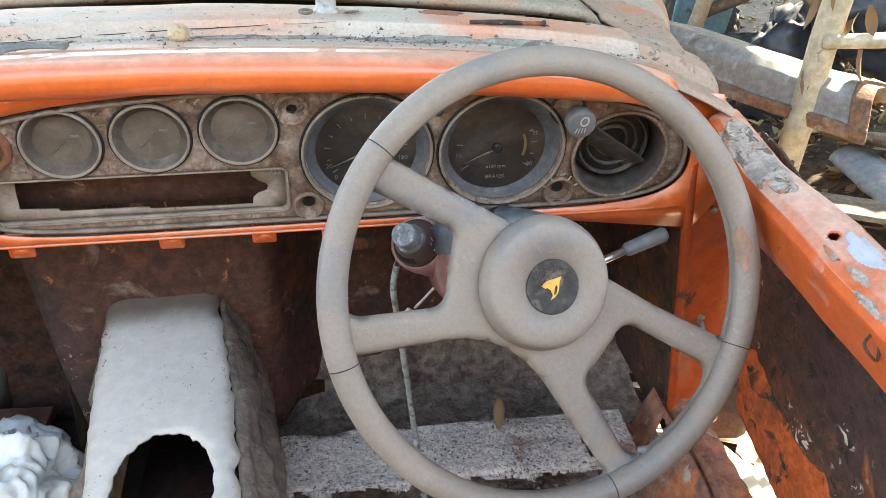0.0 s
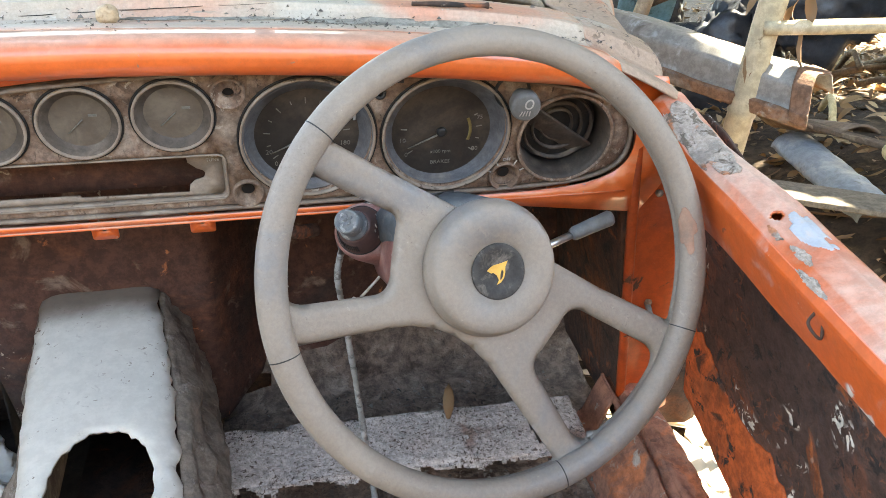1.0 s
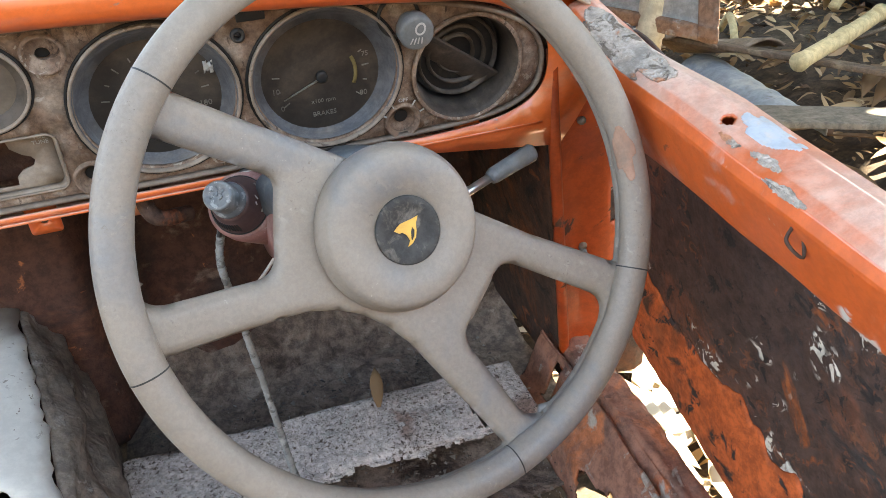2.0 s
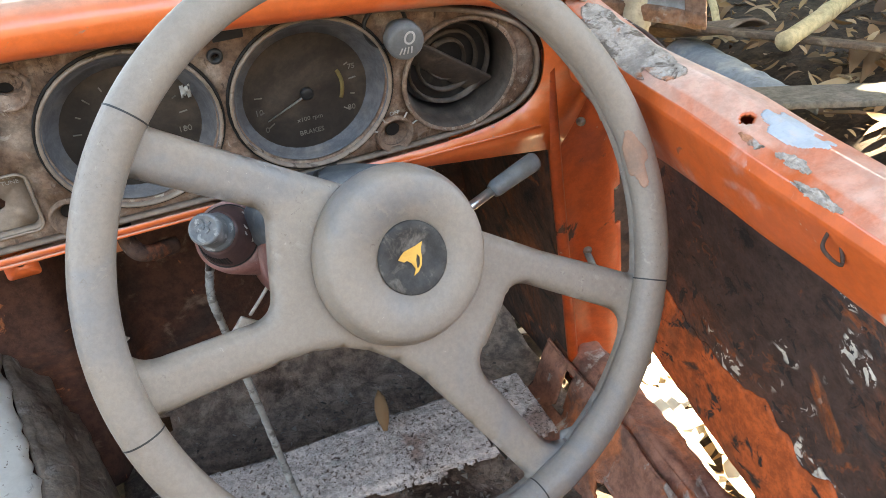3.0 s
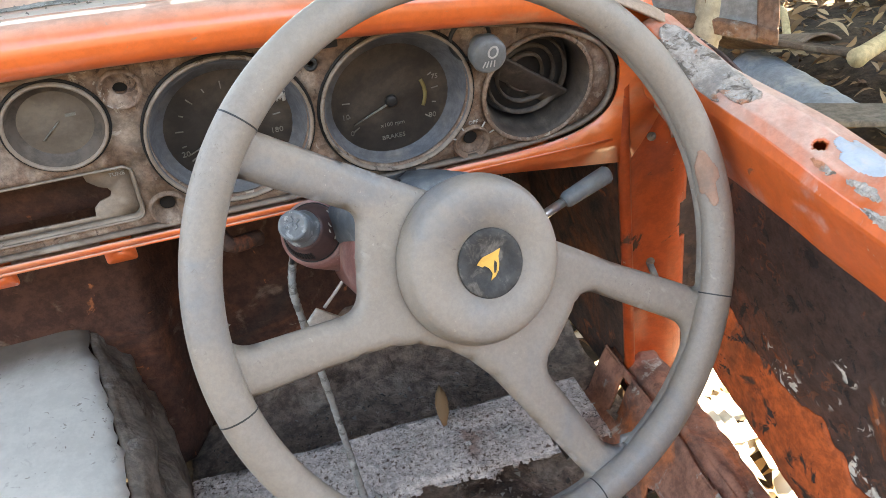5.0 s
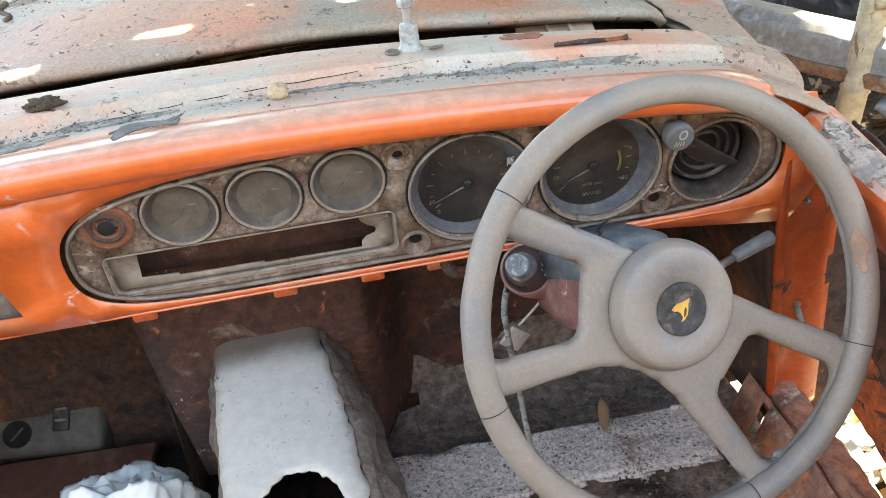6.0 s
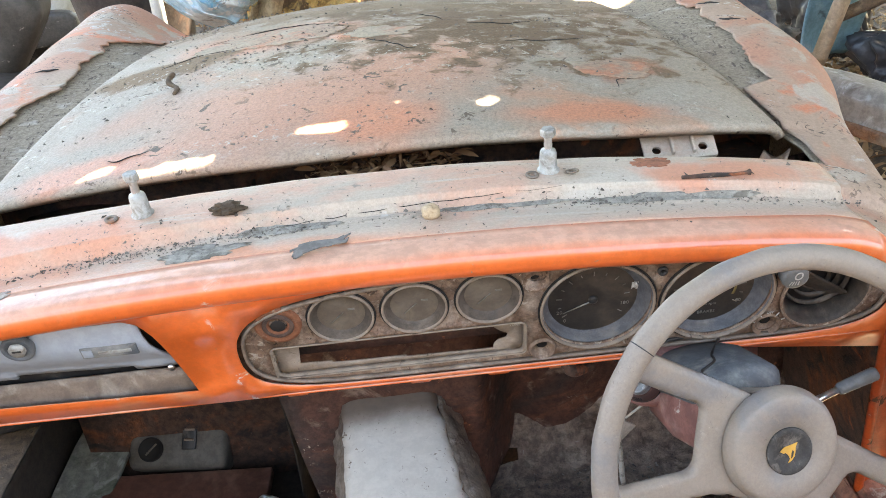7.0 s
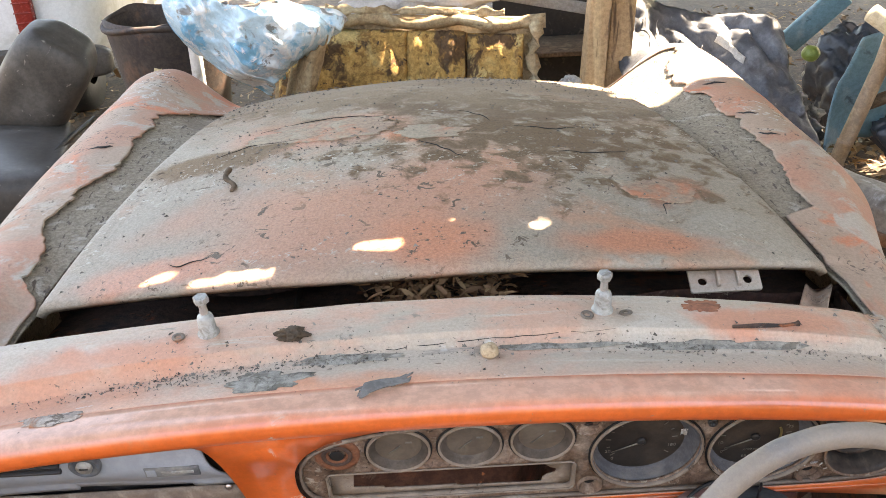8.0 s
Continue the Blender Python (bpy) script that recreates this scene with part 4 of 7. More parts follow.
part("wire_loop", tube(curve_points([along(0.19, -0.072, 0.01), along(0.18, -0.060, 0.042), along(0.19, -0.02, 0.062), along(0.20, 0.04, 0.058)], 8), 0.0022, 6), M_BLACK, column)
# wiper switch knob on the left of the shroud
k_axis = Vector((-0.343, -0.748, 0.568)).normalized()
k_m = Matrix.Translation((0.2632, -0.2590, 0.7680)) @ k_axis.to_track_quat("Z", "Y").to_matrix().to_4x4()


def switch_ring(back, r, dx, dz):
    return [k_m @ Vector((r * math.cos(a), r * math.sin(a), -back)) + Vector((dx, 0, dz)) for a in (2 * math.pi * k / 36 for k in range(36))]


M_COLLAR = material("dark_maroon_switch_plastic", (0.085, 0.048, 0.045), 0.3, layers=[((0.16, 0.09, 0.08), 40, 0.52, 0.66, 0.6)], grain=0.15, bump=0.05)
part("switch_housing", loft([switch_ring(0.0, 0.0235, 0, 0), switch_ring(0.001, 0.0262, 0, 0), switch_ring(0.008, 0.0285, 0.003, 0.0), switch_ring(0.022, 0.033, 0.016, 0.001), switch_ring(0.040, 0.039, 0.036, 0.004), switch_ring(0.065, 0.043, 0.060, 0.012), switch_ring(0.10, 0.043, 0.078, 0.03)]), M_SHROUD, column, "dusty maroon switch housing")
part("switch_collar", lathe([(0.0226, -0.003), (0.0226, 0.0012), (0.0216, 0.0026), (0.0158, 0.0220), (0.0142, 0.0245), (0, 0.0245)], k_m, 48), M_COLLAR, column, "dark maroon switch collar with pale marks")
part("collar_seam", lathe([(0.0224, 0.0), (0.0233, 0.0004), (0.0233, 0.0014), (0.0224, 0.0018)], k_m, 48), M_BLACK, column)
for k in range(22):
    a = radians(150 + 6.2 * k)
    part("collar_rib", block((0.0100, 0.0009, 0.0012), k_m @ pose(0.0193 * math.cos(a), 0.0193 * math.sin(a), 0.0108, 0, 0, math.degrees(a)) @ pose(0, 0, 0, 0, 73, 0), 0), M_BLACK, column, smooth=False)
part("switch_knob", lathe([(0.0130, 0.023), (0.0140, 0.0260), (0.0134, 0.0290), (0.0116, 0.0305), (0.0113, 0.034), (0.0113, 0.0470), (0.0106, 0.0490), (0.0090, 0.0497), (0.0086, 0.0489), (0, 0.0489)], k_m, 36), M_KNOB, column, "scuffed grey wiper knob with embossed top")
rnd = random.Random(14)
for k in range(9):
    a, d = rnd.uniform(0, 6.28), rnd.uniform(0.0, 0.0068)
    part("knob_relief", block((rnd.uniform(0.002, 0.005), rnd.uniform(0.001, 0.002), 0.0012), k_m @ pose(d * math.cos(a), d * math.sin(a), 0.0491, 0, 0, rnd.uniform(0, 180)), 0.0003, 1), M_KNOB, column)
for a, ln in ((28, 0.0052), (8, 0.0042), (-12, 0.0042), (44, 0.0046)):
    part("switch_mark", block((0.0014, ln, 0.0006), k_m @ pose(0.0206 * math.cos(radians(a)), 0.0206 * math.sin(radians(a)), 0.0066, 0, 0, a) @ pose(0, 0, 0, 0, 73, 0), 0), M_MARK, column, smooth=False)
for a, ln in ((14, 0.0055), (-2, 0.0035)):
    part("switch_symbol", block((0.0011, ln, 0.0006), k_m @ pose(0.0180 * math.cos(radians(a)), 0.0180 * math.sin(radians(a)), 0.0152, 0, 0, a + 25) @ pose(0, 0, 0, 0, 73, 0), 0), M_MARK, column, smooth=False)
# stalk on the right
part("stalk_rod", tube([(0.392, -0.330, 0.752), (0.428, -0.318, 0.7665), (0.452, -0.314, 0.774)], 0.0038, 12), M_CHROME, column, "chrome stalk rod")
part("stalk_grip", tube([(0.450, -0.3145, 0.773), (0.453, -0.314, 0.7745), (0.470, -0.312, 0.780), (0.488, -0.310, 0.7855), (0.4905, -0.3098, 0.7862)], [0.0052, 0.0066, 0.007, 0.0074, 0.0055], 14), M_LIGHTKNOB, column, "grey rubber stalk grip")
# hanging bits
part("connector_tag", block((0.030, 0.004, 0.026), pose(0.262, -0.185, 0.637, 10, 42, 20), 0.0015), M_MARK, column, "white plastic connector")
part("connector_wire", tube(curve_points([(0.268, -0.183, 0.652), (0.282, -0.19, 0.672), (0.30, -0.20, 0.70)], 6), 0.0016, 6), M_MARK, column)
cable_pts = curve_points([(0.2480, -0.246, 0.752), (0.2400, -0.250, 0.722), (0.2420, -0.248, 0.690), (0.2480, -0.240, 0.640), (0.2560, -0.236, 0.560), (0.2640, -0.240, 0.48), (0.272, -0.25, 0.40)], 14)
part("taped_cable", tube(cable_pts, [0.0033 + 0.0003 * math.sin(k * 2.4) for k in range(len(cable_pts))], 9, rough=0.0006), M_TAPE, column, "grey taped cable hanging from the switch")
part("bent_pipe", tube(curve_points([(0.196, -0.195, 0.80), (0.192, -0.20, 0.765), (0.20, -0.20, 0.745), (0.225, -0.18, 0.735)], 8), 0.007, 10), M_RUST, column)


# ---- bonnet, fenders ----
def bonnet_half(y):
    return 0.530 - 0.115 * max(0.0, y) + 0.02 * max(0.0, y) ** 2


def bonnet_z(x, y):
    dent = 0.006 * math.exp(-((x + 0.1) ** 2 + (y - 0.75) ** 2) / 0.03) - 0.006 * math.exp(-((x - 0.2) ** 2 + (y - 0.5) ** 2) / 0.06)
    return 0.975 + 0.13 * y - 0.18 * y * y - 0.2 * x * x + dent + wobble((x, y, 0), 5, 0.003)


BONNET_LEN = 1.30


def bonnet_point(u, v):
    y0 = -0.02 + 0.18 * ((2 * u - 1) * 0.53) ** 2
    y = y0 + (BONNET_LEN - y0) * v
    x = (2 * u - 1) * bonnet_half(y)
    edge = max(0.0, abs(2 * u - 1) - 0.965) / 0.035
    lip = max(0.0, 0.012 - (y - y0)) / 0.012
    return Vector((x, y, bonnet_z(x, y) - 0.010 * edge ** 2 - 0.004 * lip ** 2))


bonnet = part("bonnet", grid(bonnet_point, 110, 130), M_HOOD, car, "faded dirty bonnet, its rear edge standing proud of the cowl", thick=0.012)
# rear edge turned under, with a dark red inner flange
part("bonnet_flange", grid(lambda u, v: bonnet_point(0.02 + 0.96 * u, 0.004) + Vector((0, 0.004 + 0.03 * v, -0.012 - 0.010 * v)), 60, 2), M_RUST, bonnet, thick=0.002)
# lifted flakes of old paint on the bonnet
M_FLAKE = material("lifted_old_paint", (0.31, 0.215, 0.155), 0.8, layers=[((0.45, 0.175, 0.095), 8, 0.5, 0.62, 0.65), ((0.33, 0.27, 0.20), 9, 0.48, 0.60, 0.85), ((0.15, 0.11, 0.09), 70, 0.68, 0.73, 0.9)], grain=0.2, grain_scale=120, bump=0.3)


def flake_patch(cx, cy, rx, ry, seed):
    def outline(a):
        k = 1 + 0.45 * noise.noise(Vector((math.cos(a) * 1.5, math.sin(a) * 1.5, seed))) + 0.22 * noise.noise(Vector((math.cos(a) * 5, math.sin(a) * 6, seed)))
        return k

    def at(u, v):
        a = 2 * math.pi * u
        x, y = cx + rx * outline(a) * v * math.cos(a), cy + ry * outline(a) * v * math.sin(a)
        return Vector((x, y, bonnet_z(x, y) + 0.0006 + 0.0005 * v ** 6))
    return grid(at, 72, 10, closed_u=True)


for cx, cy, rx, ry, seed in ((-0.17, 0.49, 0.13, 0.065, 1.0), (0.01, 0.44, 0.06, 0.035, 2.0), (0.34, 0.20, 0.06, 0.035, 3.0)):
    part("paint_flake", flake_patch(cx, cy, rx, ry, seed), M_FLAKE, bonnet, "curling layer of old orange paint", thick=0.0008)


def fender_point(side, u, v, lift=0.0):
    """u along the car, v from the gutter at the bonnet over the ridge and down the side."""
    y = (-0.150 + 1.560 * u) if side > 0 else (-0.312 + 1.722 * u)
    w = bonnet_half(y) + 0.010
    zi = bonnet_z(w, max(y, -0.02)) - 0.018
    if y <= 0.06:
        zi = min(zi, 0.900)
    zr = 0.926 + 0.05 * y - 0.032 * y * y
    if y < 0.05:
        zr -= 0.075 * (0.05 - y)
    xr = 0.600 + 0.035 * y - 0.12 * max(0.0, 0.02 - y)
    xo = 0.735 + 0.05 * max(0, y) - 0.02 * max(0, y) ** 2 - 0.40 * max(0.0, 0.02 - y)
    drop = 0.14
    if side > 0:
        k = min(1.0, max(0.0, (0.42 - y) / 0.36))
        k = k * k * (3 - 2 * k)
        xr, xo = xr + (side_edge(y) - 0.022 - xr) * k, xo + (side_edge(y) + 0.010 - xo) * k
        zr, drop = zr + (side_z(y) - 0.012 - zr) * k, 0.14 - 0.11 * k
    # section: gutter, concave rise, ridge, rounded shoulder, side
    if v < 0.4:
        t = v / 0.4
        x = w + (xr - w) * t
        z = zi + (zr - zi) * (t * t * (3 - 2 * t))
    elif v < 0.75:
        t = (v - 0.4) / 0.35 * math.pi / 2
        x = xr + (xo - xr) * math.sin(t)
        z = zr - drop * (1 - math.cos(t))
    else:
        t = (v - 0.75) / 0.25
        x = xo + 0.035 * math.sin(t * 1.8)
        z = zr - drop - 0.42 * t
    # rounded nose
    if y > 1.12:
        q = min(1.0, (y - 1.12) / 0.29)
        d = 1 - math.sqrt(max(0.0, 1 - q * q))
        mid = 0.62
        x = mid + (x - mid) * (1 - 0.55 * d)
        z = z - 0.22 * d
    x += wobble((x, y, z), 6, 0.003, side)
    z += wobble((x, y, z), 7, 0.003, side + 3) + lift
    return Vector((side * x, y, z))


for side, tail in ((1, "right"), (-1, "left")):
    fender = part("fender", grid(lambda u, v: fender_point(side, u, v), 120, 60), M_FILLER, car, "fender with filler exposed where thick paint has broken away", thick=0.004)

    def torn(u):
        """Where the thick paint ends, as a jagged line along the fender."""
        base = 0.27 if side > 0 else 0.24
        front = max(0.0, (u - 0.66) / 0.12)
        base = base - 0.30 * min(1, front) if side < 0 else base - 0.20 * min(1, max(0.0, (u - 0.82) / 0.06))
        back = max(0.0, ((0.225 if side > 0 else 0.24) - u) / 0.03)
        base = base - 0.3 * min(1, back)
        step = noise.noise(Vector((u * 7, side * 4.0, 0))) * 0.12 + noise.noise(Vector((u * 23, side * 9.0, 1))) * 0.045 + noise.noise(Vector((u * 90, side * 9.0, 1))) * 0.018
        step += 0.06 * math.floor(3.0 * noise.noise(Vector((u * 13, side * 2.0, 6)))) / 3.0
        return min(0.6, max(0.0, base + (step if base > 0.02 else 0)))

    def skin(u, v):
        v0 = torn(u)
        p = fender_point(side, u, v0 + (1 - v0) * v)
        return p + Vector((side * 0.003, 0, 0.0045 + 0.004 * (1 - v) ** 10))

    part("paint_skin", grid(skin, 240, 44), M_FENDER, fender, "cracked layer of faded orange paint", thick=0.003)
    # open cracks across the skin
    for k, cu in enumerate((0.40, 0.47, 0.60) if side > 0 else (0.52,)):
        pts = [fender_point(side, cu + 0.0016 * math.sin(i * 1.9 + k) - 0.0015 * i, 0.30 + 0.018 * i) + Vector((side * 0.004, 0, 0.0072)) for i in range(7)]
        part("crack", tube(pts, [0.0004, 0.0016, 0.002, 0.0022, 0.0018, 0.0012, 0.0004], 6), M_BLACK, fender)

# wiper spindles on the cowl
for sx, sy in ((0.192, -0.118), (-0.257, -0.122)):
    zc = cowl_z(sx, sy)
    s_m = pose(sx, sy, zc, 6, 0, 0)
    sp = part("wiper_spindle", lathe([(0.0125, -0.002), (0.0125, 0.001), (0.0102, 0.003), (0.0092, 0.022), (0.0082, 0.025), (0.0045, 0.0255), (0.0045, 0.031), (0, 0.031)], s_m, 24), M_SPINDLE, car, "dusty grey wiper spindle with threaded end")
    part("spindle_shaft", lathe([(0.0044, 0.026), (0.0048, 0.032), (0.0042, 0.035), (0.0047, 0.041), (0.0044, 0.044)], s_m, 16), M_CHROME, sp)
    part("spindle_nut", lathe([(0, 0.043), (0.0082, 0.043), (0.0088, 0.0445), (0.0088, 0.0495), (0.0078, 0.051), (0, 0.0512)], s_m, 6), M_SPINDLE, sp, smooth=False)
# hinge plate and drain channel seen in the gap under the bonnet
hinge = part("hinge_plate", plate(rounded(-0.047, -0.028, 0.047, 0.028, 0.003), [circle(-0.030, -0.012, 0.006, 16), circle(0.030, -0.012, 0.006, 16)], lambda a, b: Vector((0.385 + a, 0.030 + 0.80 * b, 0.918 + 0.55 * b))), M_COWL, car, "dusty pink hinge plate with two bolt holes", smooth=False, thick=0.004)
part("hinge_rib", block((0.004, 0.055, 0.008), pose(0.375, 0.034, 0.924, 34), 0.001), M_COWL, hinge)
part("hinge_rib", block((0.004, 0.055, 0.008), pose(0.402, 0.034, 0.924, 34), 0.001), M_COWL, hinge)
part("drain_channel", grid(lambda u, v: Vector((0.455 + 0.035 * u + 0.05 * v, -0.05 + 0.09 * v, 0.898 - 0.012 * math.sin(math.pi * u) - 0.01 * v)), 6, 10), M_FENDER, car, thick=0.002)
part("scuttle_floor", grid(lambda u, v: Vector((-0.56 + 1.12 * u, -0.11 + 0.35 * v, 0.855 + 0.01 * math.sin(u * 20) - 0.04 * v)), 30, 8), M_RUST, car, "dark rusty scuttle floor", thick=0.003)
part("engine_bay_wall", grid(lambda u, v: Vector((-0.6 + 1.2 * u, 0.24, 0.2 + 0.69 * v)), 10, 6), M_RUST, car, thick=0.004)
part("nose_panel", grid(lambda u, v: Vector((-0.58 + 1.16 * u, 1.27 + 0.01 * math.sin(u * 3), 0.15 + 0.62 * v)), 20, 8), M_RUST, car, "rusty front panel", thick=0.004)

# ---- cabin: bulkhead, tunnel, floor, pillar, door ----


def bulkhead(u, v):
    z = 0.40 + 0.45 * v
    left = -0.182 + 0.14 * max(0.0, 0.66 - z)
    x = left + (0.598 - left) * u
    y = -0.035 + 0.13 * max(0.0, min(1.0, (x - 0.10) / 0.06)) + wobble((x, 0, z), 9, 0.008) + 0.012 * math.sin(x * 22) * (1 if x > 0.12 else 0.3)
    return Vector((x, y, z))


part("bulkhead", grid(bulkhead, 60, 40), M_FIREWALL, car, "rusty bulkhead with scraps of orange paint", thick=0.003)


def tunnel_z(y):
    return 0.552 + 0.22 * (y + 0.30)


def tunnel_mid(y):
    return 0.0015 - 0.105 * (y + 0.30)


def tunnel_half(y):
    return 0.0765 - 0.010 * max(0.0, (y + 0.19) / 0.17)


def tunnel_top(x, y):
    side = min(1.0, abs(x - tunnel_mid(y)) / tunnel_half(y))
    return Vector((x, y, tunnel_z(y) - 0.010 * side ** 5 + wobble((x, y, 0), 12, 0.0022) + wobble((x, y, 4), 60, 0.0004)))


ys = [-0.020 - 0.008 * k for k in range(78)]
outline_t = [(tunnel_mid(y) + tunnel_half(y) - 0.003 + 0.007 * noise.noise(Vector((y * 42, 0, 0))) + 0.004 * noise.noise(Vector((y * 130, 0, 3))), y) for y in ys]
outline_t += [(tunnel_mid(y) - tunnel_half(y) + 0.003 * noise.noise(Vector((y * 50, 3, 0))), y) for y in reversed(ys)]
hole_t = [(0.002 + 0.050 * (1 + 0.08 * noise.noise(Vector((math.cos(a) * 4, math.sin(a) * 4, 0))) + 0.05 * noise.noise(Vector((math.cos(a) * 13, math.sin(a) * 13, 0)))) * math.cos(a), -0.314 + 0.066 * (1 + 0.08 * noise.noise(Vector((math.cos(a) * 5, math.sin(a) * 5, 7))) + 0.05 * noise.noise(Vector((math.cos(a) * 14, math.sin(a) * 14, 2)))) * math.sin(a)) for a in (2 * math.pi * k / 80 for k in range(80))]
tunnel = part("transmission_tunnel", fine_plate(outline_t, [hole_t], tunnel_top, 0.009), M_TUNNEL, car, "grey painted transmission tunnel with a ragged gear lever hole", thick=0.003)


def tunnel_side(sgn):
    def at(u, v):
        y = -0.015 - 0.62 * u
        x0 = tunnel_mid(y) + sgn * (tunnel_half(y) - 0.003)
        z0 = tunnel_z(y) - 0.0115
        a = v * math.pi / 2
        bulge = 0.052 if sgn > 0 else 0.022
        lump = math.sin(math.pi * min(1, v * 1.3))
        x = x0 + sgn * bulge * math.sin(a) ** 0.8 + (wobble((y, v * 0.5, sgn), 13, 0.016) + wobble((y, v, sgn), 45, 0.006)) * lump
        return Vector((x, y + wobble((x, v, 3), 20, 0.006) * lump, z0 - (z0 - 0.36) * (1 - math.cos(a)) ** 0.8))
    return grid(at, 110, 40)


part("tunnel_side", tunnel_side(1), M_TUNNELSIDE, tunnel, "mud-caked tunnel side", thick=0.004)
part("tunnel_side", tunnel_side(-1), M_TUNNELSIDE, tunnel, thick=0.004)
part("tunnel_cavity", grid(lambda u, v: Vector((-0.07 + 0.13 * u, -0.62 + 0.58 * v, 0.40)), 4, 4), M_RUST, tunnel, thick=0.003)

def footwell(u, v):
    x = 0.09 + 0.53 * u
    if v < 0.7:
        y = -0.95 + (0.97 / 0.7) * v
        z = 0.365
    else:
        t = (v - 0.7) / 0.3
        y = 0.02 + 0.085 * t
        z = 0.365 + 0.10 * t * t
    return Vector((x, y, z + wobble((x, y, z), 16, 0.012) + wobble((x, y, 0), 60, 0.005)))


part("floor_pan", grid(footwell, 70, 120, skip=lambda u, v: (u > 0.78 and 0.38 < v < 0.50) or (0.80 < v < 0.86 and 0.05 < u < 0.13)), M_FLOOR, car, "rusty floor pan covered in dirt and flakes", thick=0.003)


def crossmember(u, v):
    x = 0.105 + 0.42 * u
    prof = ((-0.128, 0.375), (-0.134, 0.45), (-0.142, 0.459), (-0.224, 0.450), (-0.234, 0.442), (-0.242, 0.37))
    f = v * (len(prof) - 1)
    i = min(int(f), len(prof) - 2)
    y = prof[i][0] + (prof[i + 1][0] - prof[i][0]) * (f - i) - 0.05 * (x - 0.1)
    z = prof[i][1] + (prof[i + 1][1] - prof[i][1]) * (f - i) + 0.012 * u
    return Vector((x, y + wobble((x, v, 0), 22, 0.004), z + wobble((x, y, v), 30, 0.003)))


part("crossmember", grid(crossmember, 160, 50, skip=lambda u, v: v > 0.72 + 0.16 * noise.noise(Vector((u * 14, 0, 4))) + 0.08 * noise.noise(Vector((u * 50, 0, 4)))), M_BEAM, car, "flaking grey floor crossmember with rusted-through edge", thick=0.003)
# left footwell: its gloom is put into the near-black floor and wall colour
M_GLOOM = material("gloom_black_steel", (0.036, 0.029, 0.024), 0.8, layers=[((0.075, 0.06, 0.05), 7, 0.5, 0.66), ((0.09, 0.06, 0.045), 30, 0.66, 0.74)], grain=0.3, bump=0.4)
part("left_floor", grid(lambda u, v: Vector((-0.66 + 0.58 * u, -0.95 + 1.50 * v, 0.245 + wobble((u * 5, v * 9, 0), 2, 0.012))), 20, 40), M_GLOOM, car, thick=0.003)
part("left_toe_wall", grid(lambda u, v: Vector((-0.68 + 0.50 * u, 0.50 + 0.03 * math.sin(u * 9), 0.22 + 0.65 * v)), 20, 8), M_GLOOM, car, thick=0.003)
part("left_kick_wall", grid(lambda u, v: Vector((-0.665, -0.95 + 1.48 * u, 0.22 + 0.20 * v)), 20, 8), M_GLOOM, car, thick=0.003)
part("left_inner_wall", grid(lambda u, v: Vector((-0.20 + 0.008 * math.sin(v * 5), 0.045 + 0.47 * u, 0.24 + 0.6 * v)), 8, 8), M_GLOOM, car, thick=0.003)


# hinge pillar beside the dash, orange, leaning
def pillar(u, v):
    z = 0.885 - 0.46 * v
    y = -0.240 + 0.084 * v
    x = 0.541 + 0.058 * v + 0.070 * u
    return Vector((x, y + 0.012 * u + 0.006 * math.sin(u * 6) + 0.012 * max(0, 0.2 - u), z))


post = part("hinge_pillar", grid(pillar, 14, 40, skip=lambda u, v: v < 0.09 or (u > 0.86 and 0.44 < v < 0.56) or (0.50 < u < 0.58 and 0.17 < v < 0.21)), M_PILLAR, car, "orange hinge pillar with bolt holes and bent clips", thick=0.003)
part("pillar_edge", tube(curve_points([pillar(0.0, 0.10), pillar(-0.03, 0.3), pillar(0.0, 0.62), pillar(0.02, 0.98)], 8), 0.006, 8), M_PILLAR, post)
for v in (0.27, 0.60):
    q = pillar(0.42, v)
    part("pillar_clip", lathe([(0.0042, 0), (0.0046, 0.002), (0.0026, 0.004), (0.002, 0.008), (0, 0.0085)], Matrix.Translation(q) @ look((0, 0, 0), (0.2, 1, -0.4)).to_3x3().to_4x4(), 10), M_BEZEL, post)
part("wire_stub", tube(curve_points([pillar(0.40, 0.60), pillar(0.45, 0.66) + Vector((0, -0.015, 0)), pillar(0.6, 0.75) + Vector((0, -0.01, 0))], 6), 0.0035, 8), M_COVER, post)
part("shut_face", grid(lambda u, v: pillar(0.6 + 1.45 * u, 0.20 + v * 0.98) + Vector((0, 0.035, 0)), 6, 20), M_RUST, post, "dark rusty shut face", thick=0.003)
part("kick_panel", grid(lambda u, v: Vector((0.545 + 0.058 * v + 0.01 * u, -0.230 + 0.084 * v + 0.28 * u, 0.87 - 0.46 * v)), 10, 20), M_RUST, car, "dark kick panel below the dash", thick=0.003)


# right door: rolled top rail, bare rusty skin, lower flange
door = new("car_door")
door.parent = car
door["label"] = "orange car door stripped of its trim, rusty inside"


def rail_z(y):
    return 0.8335 + 0.14 * (y + 0.47) + 0.014 * min(1.0, max(0.0, (y + 0.335) / 0.07))


def rail_x(y):
    return 0.540 + 0.02 * max(0, -0.40 - y)


